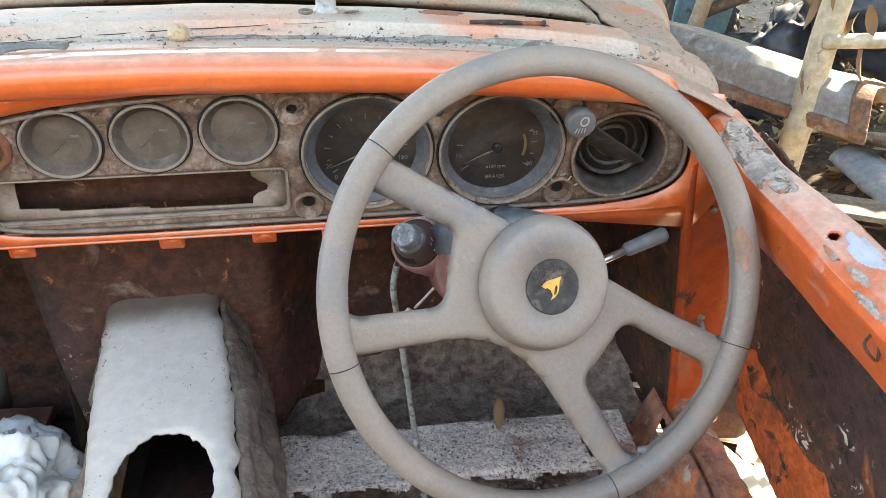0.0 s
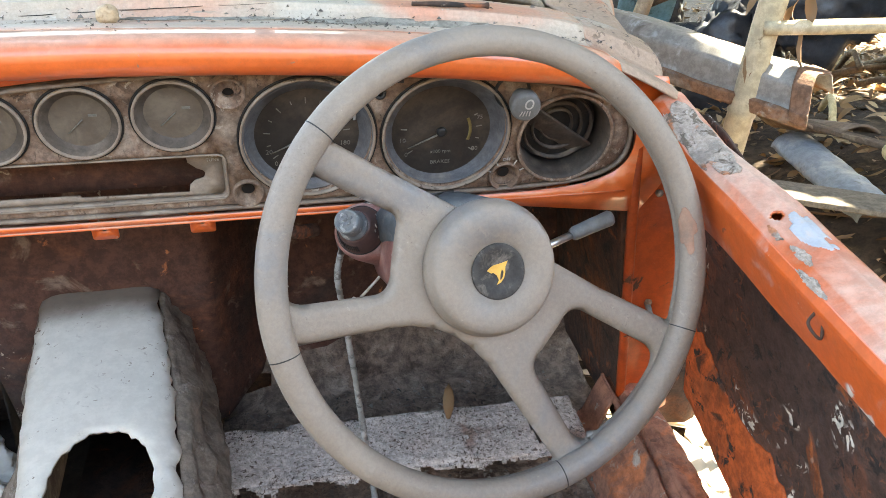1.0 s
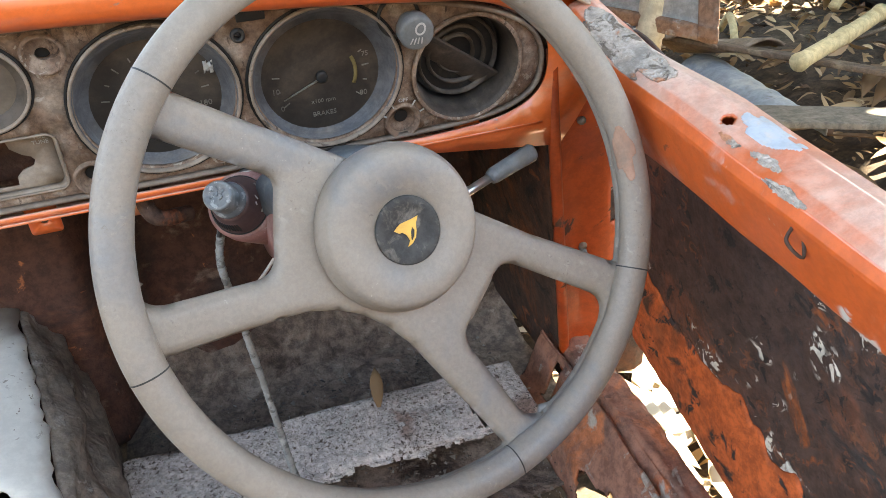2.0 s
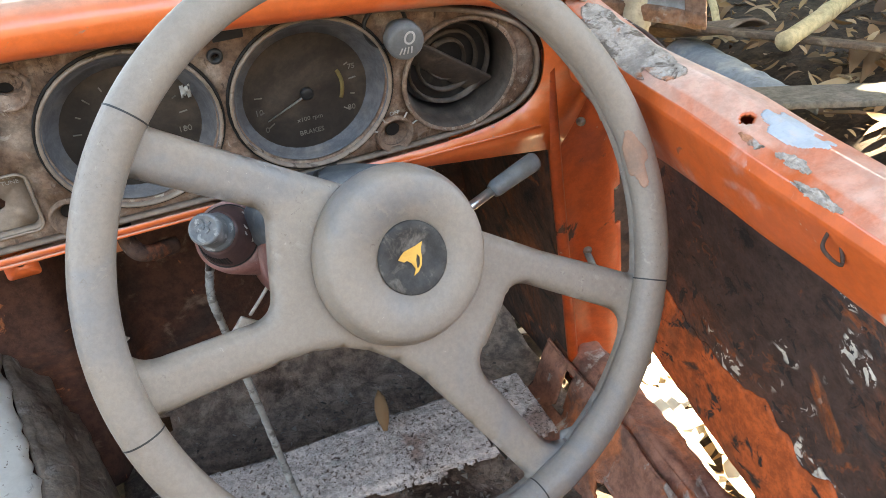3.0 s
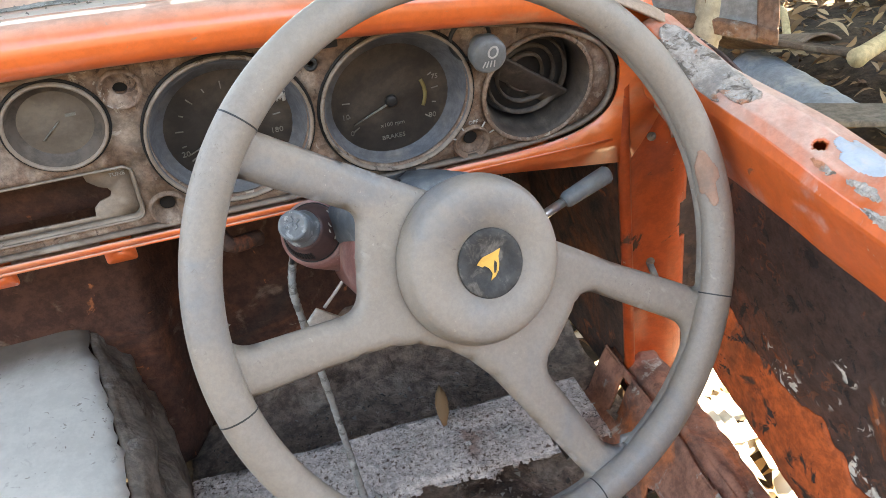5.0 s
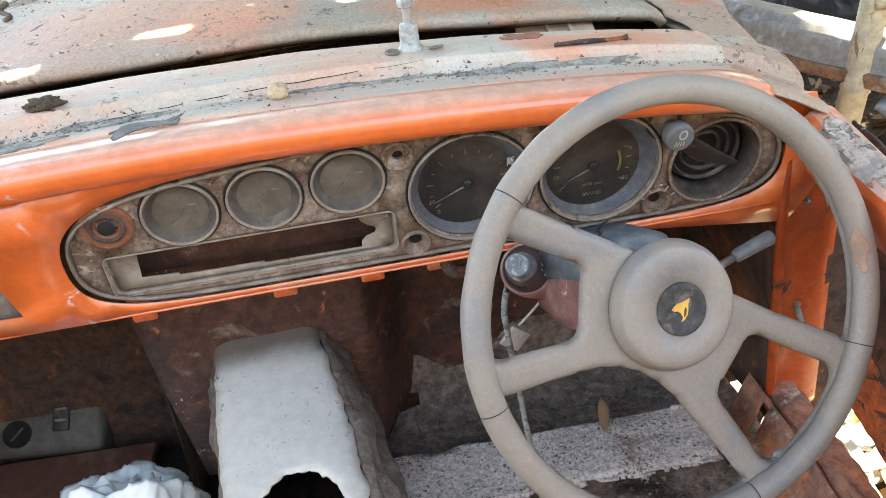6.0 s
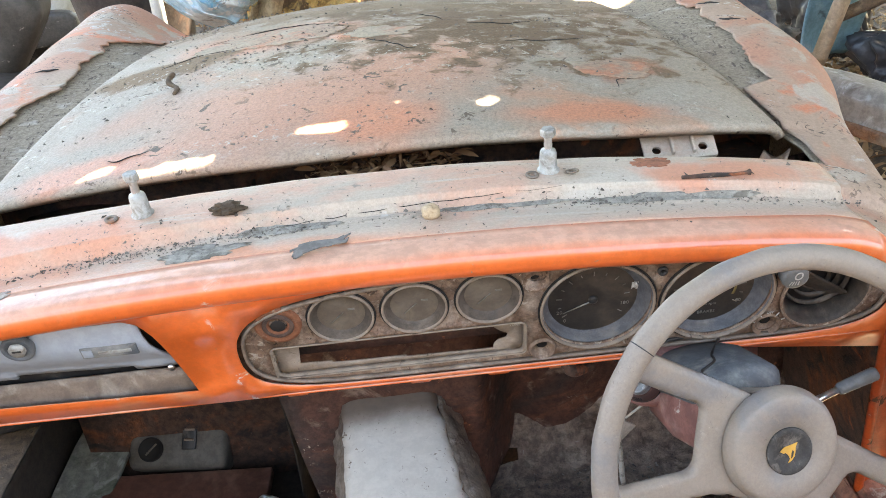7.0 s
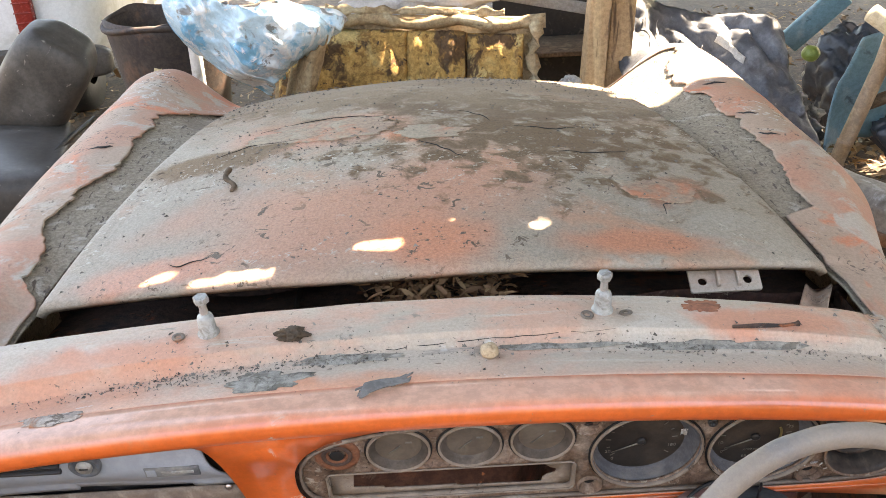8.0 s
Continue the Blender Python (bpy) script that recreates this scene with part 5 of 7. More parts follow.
def door_rail(u, v):
    y = -0.258 - 0.95 * u
    prof = ((0.062, -0.085), (0.061, -0.035), (0.058, -0.006), (0.054, 0.004), (0.047, 0.009), (0.034, 0.011), (0.012, 0.006), (0.003, 0.0015), (0.0, -0.006), (0.016, -0.054), (0.020, -0.058), (0.042, -0.062))
    f = v * (len(prof) - 1)
    i = min(int(f), len(prof) - 2)
    a = prof[i][0] + (prof[i + 1][0] - prof[i][0]) * (f - i)
    b = prof[i][1] + (prof[i + 1][1] - prof[i][1]) * (f - i)
    a *= min(1.0, 0.64 + 0.36 * (-0.272 - y) / 0.16)
    p = Vector((rail_x(y) + a, y, rail_z(y) + b))
    return p + Vector((0, 0, wobble(p, 16, 0.0018)))


def rail_hole(u, v):
    y = -0.258 - 0.95 * u
    return ((y + 0.450) / 0.0050) ** 2 + ((v - 0.512) / 0.020) ** 2 < 1


part("top_rail", grid(door_rail, 620, 110, skip=rail_hole), M_DOOR, door, "scuffed orange door top with chipped paint", thick=0.0025)
part("rail_clip", tube(curve_points([Vector((rail_x(-0.54) + 0.004, -0.535, rail_z(-0.54) - 0.012)), Vector((rail_x(-0.54) - 0.004, -0.540, rail_z(-0.54) - 0.018)), Vector((rail_x(-0.54) + 0.002, -0.548, rail_z(-0.54) - 0.026)), Vector((rail_x(-0.54) + 0.006, -0.541, rail_z(-0.54) - 0.014))], 6), 0.0012, 6), M_RUST, door, "bent wire clip")
# bare-metal chips and flaking lumps on the rail
M_CHIP = material("pale_blue_bare_primer", (0.42, 0.45, 0.5), 0.5, 0.1, layers=[((0.55, 0.5, 0.47), 40, 0.5, 0.66, 0.8)], grain=0.1, bump=0.1)
M_SCALE = material("flaking_grey_scale", (0.42, 0.35, 0.30), 0.9, layers=[((0.52, 0.22, 0.12), 26, 0.53, 0.62), ((0.16, 0.125, 0.10), 60, 0.54, 0.62), ((0.52, 0.46, 0.41), 110, 0.58, 0.64)], grain=0.3, bump=0.8, bump_scale=120)


def rail_patch(y0, y1, v0, v1, seed, lift, nu=60, nv=30, rough=0.0):
    def at(u, v):
        y = y0 + (y1 - y0) * u
        p = door_rail((-0.258 - y) / 0.95, v0 + (v1 - v0) * v)
        return p + Vector((-0.3, 0, 1)).normalized() * (lift + rough * abs(noise.noise(Vector((u * 9, v * 6, seed)))))
    return grid(at, nu, nv, skip=lambda u, v: ((2 * u - 1) ** 2 + (2 * v - 1) ** 2) > 0.62 + 0.7 * noise.noise(Vector((u * 5, v * 4, seed))))


part("bare_patch", rail_patch(-0.446, -0.506, 0.39, 0.52, 2.0, 0.0004), M_CHIP, door, "patch of bare blue-grey primer", thick=0.0006)
for y0, y1, v0, v1, seed in ((-0.456, -0.478, 0.545, 0.60, 3.0), (-0.484, -0.512, 0.52, 0.58, 5.0), (-0.505, -0.545, 0.59, 0.67, 6.0)):
    part("paint_lump", rail_patch(y0, y1, v0, v1, seed, 0.0004, rough=0.0018), M_SCALE, door, "lump of flaking paint", thick=0.001)
part("rusted_corner", rail_patch(-0.255, -0.392, 0.36, 0.68, 8.0, 0.0006, 90, 50, 0.0028), M_SCALE, door, "crumbling grey corner of the rail", thick=0.001)


def door_skin(u, v):
    y = -0.225 - 1.0 * u
    top = rail_z(y) - 0.03
    low = 0.500 + 0.36 * (y + 0.25) if y > -0.50 else 0.41
    z = top + (low - top) * v
    x = rail_x(y) + 0.078 + 0.030 * math.sin(v * 1.7)
    return Vector((x + wobble((x, y, z), 7, 0.004), y, z + (wobble((y * 9, v, 0), 5, 0.006) if v > 0.98 else 0)))


part("door_skin", grid(door_skin, 110, 50), M_DOORSKIN, door, "blackened rusty inside of the door skin", thick=0.003)


M_STRIP = material("worn_orange_flange", (0.52, 0.11, 0.032), 0.7, layers=[((0.30, 0.085, 0.035), 9, 0.48, 0.62, 0.85), ((0.10, 0.05, 0.035), 18, 0.54, 0.62, 0.9), ((0.045, 0.033, 0.03), 40, 0.58, 0.64, 0.9)], grain=0.3, bump=0.4)


def door_flange(u, v):
    jag = 0.72 + 0.06 * noise.noise(Vector((u * 20, 1, 3))) + 0.035 * noise.noise(Vector((u * 70, 2, 3)))
    p = door_skin(u, jag + (0.995 - jag) * v)
    return p + Vector((-0.0025 - 0.003 * math.sin(math.pi * v), 0, 0))


part("door_flange", grid(door_flange, 220, 12), M_STRIP, door, "orange rusted lower door flange", thick=0.002)


def sill_z(y):
    return 0.470 + 0.10 * (y + 0.16)


def sill(u, v):
    y = -0.125 - 0.98 * u
    prof = ((0.634, -0.075), (0.631, -0.004), (0.626, 0.002), (0.607, 0.004), (0.5955, 0.001), (0.592, -0.009), (0.589, -0.009), (0.586, -0.001), (0.578, -0.012), (0.562, -0.052), (0.553, -0.062), (0.545, -0.105))
    f = v * (len(prof) - 1)
    i = min(int(f), len(prof) - 2)
    x = prof[i][0] + (prof[i + 1][0] - prof[i][0]) * (f - i)
    z = prof[i][1] + (prof[i + 1][1] - prof[i][1]) * (f - i)
    drift = -0.06 * max(0.0, -0.28 - y)
    return Vector((x + drift + wobble((y, v, 0), 12, 0.004) + 0.004 * noise.noise(Vector((y * 45, v * 2, 1))) * (1 if v < 0.2 else 0), y, sill_z(y) + z + wobble((y, v, 2), 20, 0.003)))


def sill_hole(u, v):
    y = -0.125 - 0.98 * u
    low = v > 0.80 and ((y + 0.325) / 0.045) ** 2 + ((v - 0.92) / 0.11) ** 2 < 1 + noise.noise(Vector((y * 40, v * 9, 1)))
    return low or (0.70 < v < 0.84 and abs(y + 0.178) < 0.006 + 0.03 * (v - 0.70))


M_SILL = material("worn_red_brown_sill", (0.30, 0.135, 0.09), 0.8, layers=[((0.19, 0.10, 0.075), 9, 0.52, 0.64), ((0.50, 0.16, 0.07), 11, 0.54, 0.64), ((0.42, 0.36, 0.31), 30, 0.58, 0.66)], grain=0.3, bump=0.5, flakes=[((0.06, 0.045, 0.04), 60, 0.54, 0.6, 8, 0.5, 0.62)])
part("door_sill", grid(sill, 260, 66, skip=sill_hole), M_SILL, car, "rusty red-brown door sill", thick=0.003)


# ---- ground ----
def ground_z(x, y):
    mound = 0.36 * 0.25 * (1 + math.tanh((x - 1.35) * 3.5)) * (1 - math.tanh((y - 2.2) * 1.5))
    near = math.exp(-((x / 30) ** 2 + (y / 30) ** 2))
    return mound + near * (0.05 * noise.noise(Vector((x * 0.9, y * 0.9, 0))) + 0.02 * noise.noise(Vector((x * 4, y * 4, 1))))


def ground_point(u, v):
    a = lambda t: math.copysign(abs(2 * t - 1) ** 3.2, t - 0.5) * 200
    x, y = a(u) + 0.6, a(v) + 1.0
    return Vector((x, y, ground_z(x, y)))


tagged(part("ground", grid(ground_point, 150, 150), M_SOIL), "dark soil covered with dry leaf litter", "ground", kind="structure")


def leaf_mesh(bm, m, length, width, curl, fold=0.3):
    n = 4
    left, mid, right = [], [], []
    for k in range(n + 1):
        t = k / n
        w = width * math.sin(math.pi * min(1, 0.06 + t * 0.94)) ** 0.8 / 2
        z = curl * math.sin(t * 2.4) * length
        left.append(bm.verts.new(m @ Vector((length * t, w, z + fold * w))))
        mid.append(bm.verts.new(m @ Vector((length * t, 0, z))))
        right.append(bm.verts.new(m @ Vector((length * t, -w, z + fold * w))))
    for k in range(n):
        bm.faces.new((mid[k], mid[k + 1], left[k + 1], left[k]))
        bm.faces.new((right[k], right[k + 1], mid[k + 1], mid[k]))


def leaf_material(name, tones):
    m = material(name, tones[0], 0.75, grain=0.3, grain_scale=40, bump=0.2)
    nt = m.node_tree
    bsdf = nt.nodes["Principled BSDF"]
    geo = nt.nodes.new("ShaderNodeNewGeometry")
    ramp = nt.nodes.new("ShaderNodeValToRGB")
    for i, t in enumerate(tones):
        e = ramp.color_ramp.elements[i] if i < 2 else ramp.color_ramp.elements.new(i / (len(tones) - 1))
        e.position, e.color = i / (len(tones) - 1), (*t, 1)
    nt.links.new(geo.outputs["Random Per Island"], ramp.inputs[0])
    nt.links.new(ramp.outputs[0], bsdf.inputs["Base Color"])
    return m


M_LITTER = leaf_material("dry_leaf_litter", [(0.09, 0.048, 0.026), (0.24, 0.135, 0.065), (0.40, 0.25, 0.115), (0.16, 0.09, 0.045), (0.48, 0.34, 0.19), (0.32, 0.2, 0.115)])
rnd = random.Random(11)
bm = bmesh.new()
for k in range(15000):
    if k < 10000:
        x, y = rnd.uniform(0.75, 3.6), rnd.uniform(-1.0, 3.8)
    else:
        x, y = rnd.uniform(-3.2, 3.6), rnd.uniform(1.35, 6.0)
    s = rnd.choice((0.02, 0.03, 0.04, 0.06))
    leaf_mesh(bm, pose(x, y, ground_z(x, y) + rnd.uniform(0.0, 0.03), rnd.uniform(-40, 40), rnd.uniform(-35, 35), rnd.uniform(0, 360)), s * rnd.uniform(0.8, 1.7), s * rnd.uniform(0.25, 0.6), rnd.uniform(-0.3, 0.4))
tagged(part("leaf_litter", bm, M_LITTER), "dry brown and tan leaves and husks on the ground", "leaf litter", kind="stuff")
M_CANE = material("dry_bamboo", (0.42, 0.34, 0.22), 0.55, layers=[((0.55, 0.46, 0.33), 14, 0.5, 0.66, 0.6, (1, 1, 0.2)), ((0.2, 0.14, 0.08), 30, 0.62, 0.7, 0.8)], grain=0.18, bump=0.15)
M_CANEPALE = material("pale_dry_cane", (0.56, 0.45, 0.25), 0.6, layers=[((0.4, 0.3, 0.15), 20, 0.5, 0.68)], grain=0.18, bump=0.15)
M_TWIG = material("brown_bark", (0.11, 0.075, 0.05), 0.85, layers=[((0.2, 0.15, 0.1), 20, 0.5, 0.68)], grain=0.3, bump=0.5)


def bamboo(name, a, b, r, label, material_=None, nodes=5, parent=None):
    a, b = Vector(a), Vector(b)
    pts, rad = [], []
    n = nodes * 8
    for k in range(n + 1):
        t = k / n
        pts.append(a.lerp(b, t) + Vector((wobble((t, r, 0), 1, 0.01), wobble((t, r, 4), 1, 0.01), 0)))
        f = (t * nodes) % 1.0
        rad.append(r * (1 + 0.12 * math.exp(-(min(f, 1 - f) / 0.05) ** 2) - 0.03 * math.sin(math.pi * f)))
    return tagged(part(name, tube(pts, rad, 14), material_ or M_CANE, parent), label, "bamboo pole")


frame_ob = empty("bamboo_frame", "weathered split bamboo post with a horizontal rail tied on", "bamboo frame")
p = part("post", tube([(0.985, 0.36, 0.2), (1.003, 0.355, 0.55), (1.012, 0.35, 0.645), (1.0135, 0.35, 0.652), (1.016, 0.35, 0.66), (1.03, 0.35, 0.80), (1.055, 0.35, 0.96), (1.075, 0.35, 1.2)], [0.024, 0.024, 0.024, 0.027, 0.024, 0.024, 0.024, 0.023], 16), M_CANE, frame_ob, "pale grey bamboo post")
part("rail", tube([(1.015, 0.325, 0.806), (1.10, 0.32, 0.806), (1.4, 0.33, 0.80), (1.9, 0.34, 0.79)], [0.012, 0.013, 0.013, 0.013], 12), M_CANE, frame_ob, "thin bamboo rail")
rnd = random.Random(5)
for k in range(14):
    bm = bmesh.new()
    leaf_mesh(bm, pose(1.045 + rnd.uniform(-0.03, 0.05), 0.33 + rnd.uniform(-0.02, 0.03), 0.83 + rnd.uniform(-0.06, 0.16), rnd.uniform(0, 360), rnd.uniform(30, 120), rnd.uniform(0, 360)), rnd.uniform(0.03, 0.09), rnd.uniform(0.008, 0.02), rnd.uniform(-0.3, 0.4))
    part("husk", bm, M_LITTER, frame_ob)
front_frame = empty("bamboo_frame", "brown bamboo post leaning with a pale sunlit rail on top", "bamboo frame")
part("post", tube([(1.305, 1.6, 0.20), (1.33, 1.6, 0.42), (1.345, 1.6, 0.48), (1.347, 1.6, 0.485), (1.35, 1.6, 0.49), (1.42, 1.6, 0.74), (1.44, 1.6, 0.85)], [0.025, 0.025, 0.025, 0.029, 0.025, 0.024, 0.024], 16), material("brown_bamboo", (0.23, 0.15, 0.09), 0.5, layers=[((0.33, 0.24, 0.15), 14, 0.5, 0.68)], grain=0.2, bump=0.15), front_frame)
part("rail", tube([(1.335, 1.56, 0.905), (1.5, 1.52, 0.79), (1.75, 1.46, 0.62)], 0.028, 14), M_CANE, front_frame)
part("brace", tube([(1.40, 1.62, 0.60), (1.60, 1.60, 0.68), (1.85, 1.56, 0.76)], 0.02, 12), M_TWIG, front_frame)
# canes and sticks on the heap beside the car
rnd = random.Random(21)
bamboo("cane", (1.58, 0.62, 0.44), (1.98, 0.80, 0.46), 0.020, "pale yellow dry bamboo cane lying on leaf litter", M_CANEPALE, 2)
for k in range(34):
    x, y = rnd.uniform(1.15, 3.0), rnd.uniform(-0.2, 2.6)
    a, ln, r = rnd.uniform(0, 6.28), rnd.uniform(0.25, 0.9), rnd.uniform(0.006, 0.02)
    z = ground_z(x, y) + rnd.uniform(0.02, 0.07)
    pts = curve_points([(x, y, z), (x + ln * 0.5 * math.cos(a), y + ln * 0.5 * math.sin(a), z + rnd.uniform(0.0, 0.05)), (x + ln * math.cos(a), y + ln * math.sin(a), ground_z(x + ln * math.cos(a), y + ln * math.sin(a)) + 0.03)], 6)
    tagged(part("stick", tube(pts, r, 8, rough=0.003), M_TWIG if k % 3 else M_CANEPALE), "dry brown stick lying on leaf litter" if k % 3 else "pale dry cane lying on leaf litter", "stick", "sticks on the heap")
for k in range(30):
    x, y = rnd.uniform(1.2, 2.6), rnd.uniform(-0.1, 1.6)
    bm = bmesh.new()
    leaf_mesh(bm, pose(x, y, ground_z(x, y) + 0.035, rnd.uniform(-20, 20), rnd.uniform(-20, 20), rnd.uniform(0, 360)), rnd.uniform(0.14, 0.3), rnd.uniform(0.03, 0.05), rnd.uniform(-0.1, 0.2))
    tagged(part("dry_leaf", bm, M_LITTER, thick=0.0015), "long dry tan leaf blade on the heap", "leaf", "dry leaves on the heap")

M_HUSK = leaf_material("pale_dry_husks", [(0.55, 0.46, 0.34), (0.46, 0.36, 0.24), (0.62, 0.54, 0.42), (0.36, 0.26, 0.16)])
rnd = random.Random(33)
for k in range(90):
    x, y = rnd.uniform(0.78, 1.18), rnd.uniform(-0.30, 0.50)
    if k >= 82:
        x, y = rnd.uniform(1.22, 1.5), rnd.uniform(-0.40, -0.12)
    bm = bmesh.new()
    leaf_mesh(bm, pose(x, y, ground_z(x, y) + 0.025 + 0.0005 * k, rnd.uniform(-18, 18), rnd.uniform(-18, 18), rnd.uniform(0, 360)), rnd.uniform(0.09, 0.18), rnd.uniform(0.03, 0.065), rnd.uniform(-0.05, 0.15), 0.25)
    tagged(part("dry_husk", bm, M_HUSK, thick=0.0015), "broad pale dry bamboo husk lying in the sun", "husk", "dry husks beside the sill")

# plain board walls, unseen, added behind and beside the car to cut low skylight
M_WALL = material("weathered_boards", (0.22, 0.19, 0.16), 0.85, layers=[((0.30, 0.26, 0.22), 3, 0.5, 0.66, 0.9, (1, 1, 0.15)), ((0.11, 0.09, 0.075), 9, 0.54, 0.66, 0.9, (1, 1, 0.2))], grain=0.25, grain_scale=20, bump=0.5, bump_scale=14)
for name, size, at_ in (("wall_south", (10.6, 0.14, 2.2), (0.3, -3.1, 1.0)), ("wall_west", (0.14, 6.2, 2.2), (-5.0, 0.0, 1.0)), ("wall_east", (0.14, 6.2, 2.2), (5.6, 0.0, 1.0))):
    tagged(part(name, block(size, Matrix.Translation(at_), 0.01), M_WALL), "unseen board wall added to cut low light round the yard", "wall", kind="structure")

# ---- scrap beside the car ----
M_GUTTER = material("weathered_grey_sheet_metal", (0.26, 0.25, 0.23), 0.6, 0.2, layers=[((0.16, 0.13, 0.11), 6, 0.52, 0.66, 0.7), ((0.3, 0.13, 0.06), 5, 0.6, 0.68, 0.85), ((0.42, 0.43, 0.43), 20, 0.56, 0.68, 0.6)], grain=0.18, bump=0.15)
M_TROUGH = material("blue_grey_trough", (0.26, 0.3, 0.33), 0.5, 0.2, layers=[((0.38, 0.4, 0.4), 18, 0.5, 0.66, 0.6), ((0.14, 0.12, 0.1), 9, 0.6, 0.7, 0.8)], grain=0.15, bump=0.15)


def channel(a, b, width, depth, up, flip=1):
    """A bent sheet-metal gutter from a to b."""
    a, b = Vector(a), Vector(b)
    d = (b - a).normalized()
    side = d.cross(Vector(up)).normalized()
    rise = side.cross(d)

    def at(u, v):
        ang = math.pi * (v - 0.5) * 1.05
        p = a.lerp(b, u) + side * width * 0.5 * math.sin(ang) + rise * flip * depth * (1 - math.cos(ang))
        return p + Vector((0, 0, wobble((u * 4, v, 0), 3, 0.006)))
    return grid(at, 40, 16)


tagged(part("metal_trough", channel((1.47, 0.455, 0.39), (1.53, 0.90, 0.40), 0.125, -0.045, (0.1, -0.1, 1)), M_TROUGH, thick=0.004), "blue-grey sheet metal trough lying on the heap", "scrap metal")
gutter = empty("metal_gutter", "grey sheet metal gutter with a rusty edge, lying behind the post", "scrap metal")


def gutter_at(u, v):
    p = Vector((0.70, 0.815, 0.812)).lerp(Vector((1.088, 0.266, 0.737)), u)
    prof = ((0.085, 0.060, -0.050), (0.060, 0.042, -0.008), (0.008, 0.006, 0.0), (0.0, 0.0, -0.002), (-0.012, -0.012, -0.020), (-0.012, -0.016, -0.062), (-0.016, -0.022, -0.066), (-0.014, -0.020, -0.088))
    f = v * (len(prof) - 1)
    i = min(int(f), len(prof) - 2)
    o = Vector(prof[i]).lerp(Vector(prof[i + 1]), f - i)
    return p + o + Vector((0, 0, wobble((u * 4, v, 0), 3, 0.004)))


part("gutter_sheet", grid(lambda u, v: gutter_at(u, v * 0.75), 40, 24), M_GUTTER, gutter, thick=0.003)
M_GUTTERRUST = material("rusted_gutter_edge", (0.19, 0.105, 0.065), 0.85, layers=[((0.22, 0.19, 0.165), 7, 0.48, 0.60), ((0.36, 0.33, 0.3), 9, 0.58, 0.66)], grain=0.3, bump=0.5)
part("rusty_edge", grid(lambda u, v: gutter_at(u, 0.74 + 0.26 * v) + Vector((-0.002, -0.002, 0)), 40, 8), M_GUTTERRUST, gutter, "brown rusted lower edge", thick=0.003)
part("rusty_end", grid(lambda u, v: gutter_at(0.95 + 0.05 * u, 0.15 + 0.85 * v) + Vector((-0.002, -0.003, 0.003)), 8, 20), M_GUTTERRUST, gutter, "brown rusted end", thick=0.003)
tagged(part("brown_sheet", grid(lambda u, v: Vector((1.40 + 0.26 * u, 0.86 + 0.20 * v - 0.1 * u, 0.47 - 0.05 * v - 0.04 * u + 0.02 * math.sin(u * 9))), 16, 8), material("rusty_brown_sheet", (0.17, 0.12, 0.085), 0.8, layers=[((0.26, 0.2, 0.15), 9, 0.5, 0.66)], grain=0.25, bump=0.4), thick=0.006), "rusty brown sheet scrap on the heap", "scrap metal")
tagged(part("wooden_board", block((0.06, 0.72, 0.012), pose(1.62, 0.72, 0.425, 4, 8, 38), 0.003), M_TWIG), "grey-brown board lying in the litter", "board")
tagged(part("plank", block((0.13, 0.62, 0.014), pose(1.45, 0.42, 0.40, 2, 5, 62), 0.003), material("grey_board", (0.16, 0.14, 0.11), 0.8, layers=[((0.24, 0.2, 0.16), 10, 0.5, 0.66)], grain=0.3, bump=0.3)), "grey weathered plank lying in the litter", "board")

# dark plastic and cloth beyond the bamboo
M_DARKBAG = material("dark_blue_plastic", (0.032, 0.036, 0.044), 0.35, layers=[((0.055, 0.057, 0.06), 8, 0.5, 0.68, 0.5)], grain=0.2, bump=0.2)
M_TEAL = material("teal_plastic_sheet", (0.13, 0.25, 0.3), 0.4, layers=[((0.24, 0.33, 0.36), 9, 0.5, 0.68, 0.6), ((0.06, 0.1, 0.12), 14, 0.6, 0.7, 0.6)], grain=0.15, bump=0.15)
M_TARP = material("printed_dark_sack", (0.07, 0.073, 0.083), 0.5, layers=[((0.16, 0.165, 0.18), 7, 0.5, 0.68, 0.7), ((0.28, 0.27, 0.26), 30, 0.67, 0.72, 0.8)], grain=0.2, bump=0.3)


def slumped(name, centre, size, seed, material_, label, category, fold=0.4, sharp=8.0):
    return tagged(part(name, crumpled(centre, size, seed, fold=fold, sharp=sharp), material_), label, category)


slumped("plastic_bag", (1.74, 1.66, 0.38), (0.24, 0.18, 0.22), 3.1, M_DARKBAG, "shiny dark blue plastic bag slumped against the frame", "bag")
slumped("plastic_bag", (1.72, 2.35, 0.45), (0.16, 0.2, 0.24), 6.7, M_DARKBAG, "shiny dark plastic bag standing among rubbish", "bag")
slumped("plastic_bag", (1.95, 1.45, 0.72), (0.24, 0.2, 0.26), 8.2, M_DARKBAG, "black plastic bag hanging behind the rail", "bag")
slumped("plastic_bag", (2.35, 1.2, 0.62), (0.28, 0.2, 0.28), 12.2, M_DARKBAG, "black plastic bag on the heap", "bag")
tagged(part("teal_sheet", grid(lambda u, v: Vector((1.34 + 0.22 * u + 0.05 * v, 1.72 + 0.10 * u + 0.04 * math.sin(v * 4 + u * 3), 0.40 + 0.40 * v + 0.02 * u + wobble((u * 3, v * 3, 0), 1, 0.03))), 14, 20), M_TEAL, thick=0.004), "folded teal plastic sheet leaning on the bags", "plastic sheet")
tagged(part("teal_board", block((0.12, 0.02, 0.30), pose(1.72, 2.75, 0.62, 20, 38, 10), 0.006), M_TEAL), "teal painted panel sticking out of the rubbish", "panel")

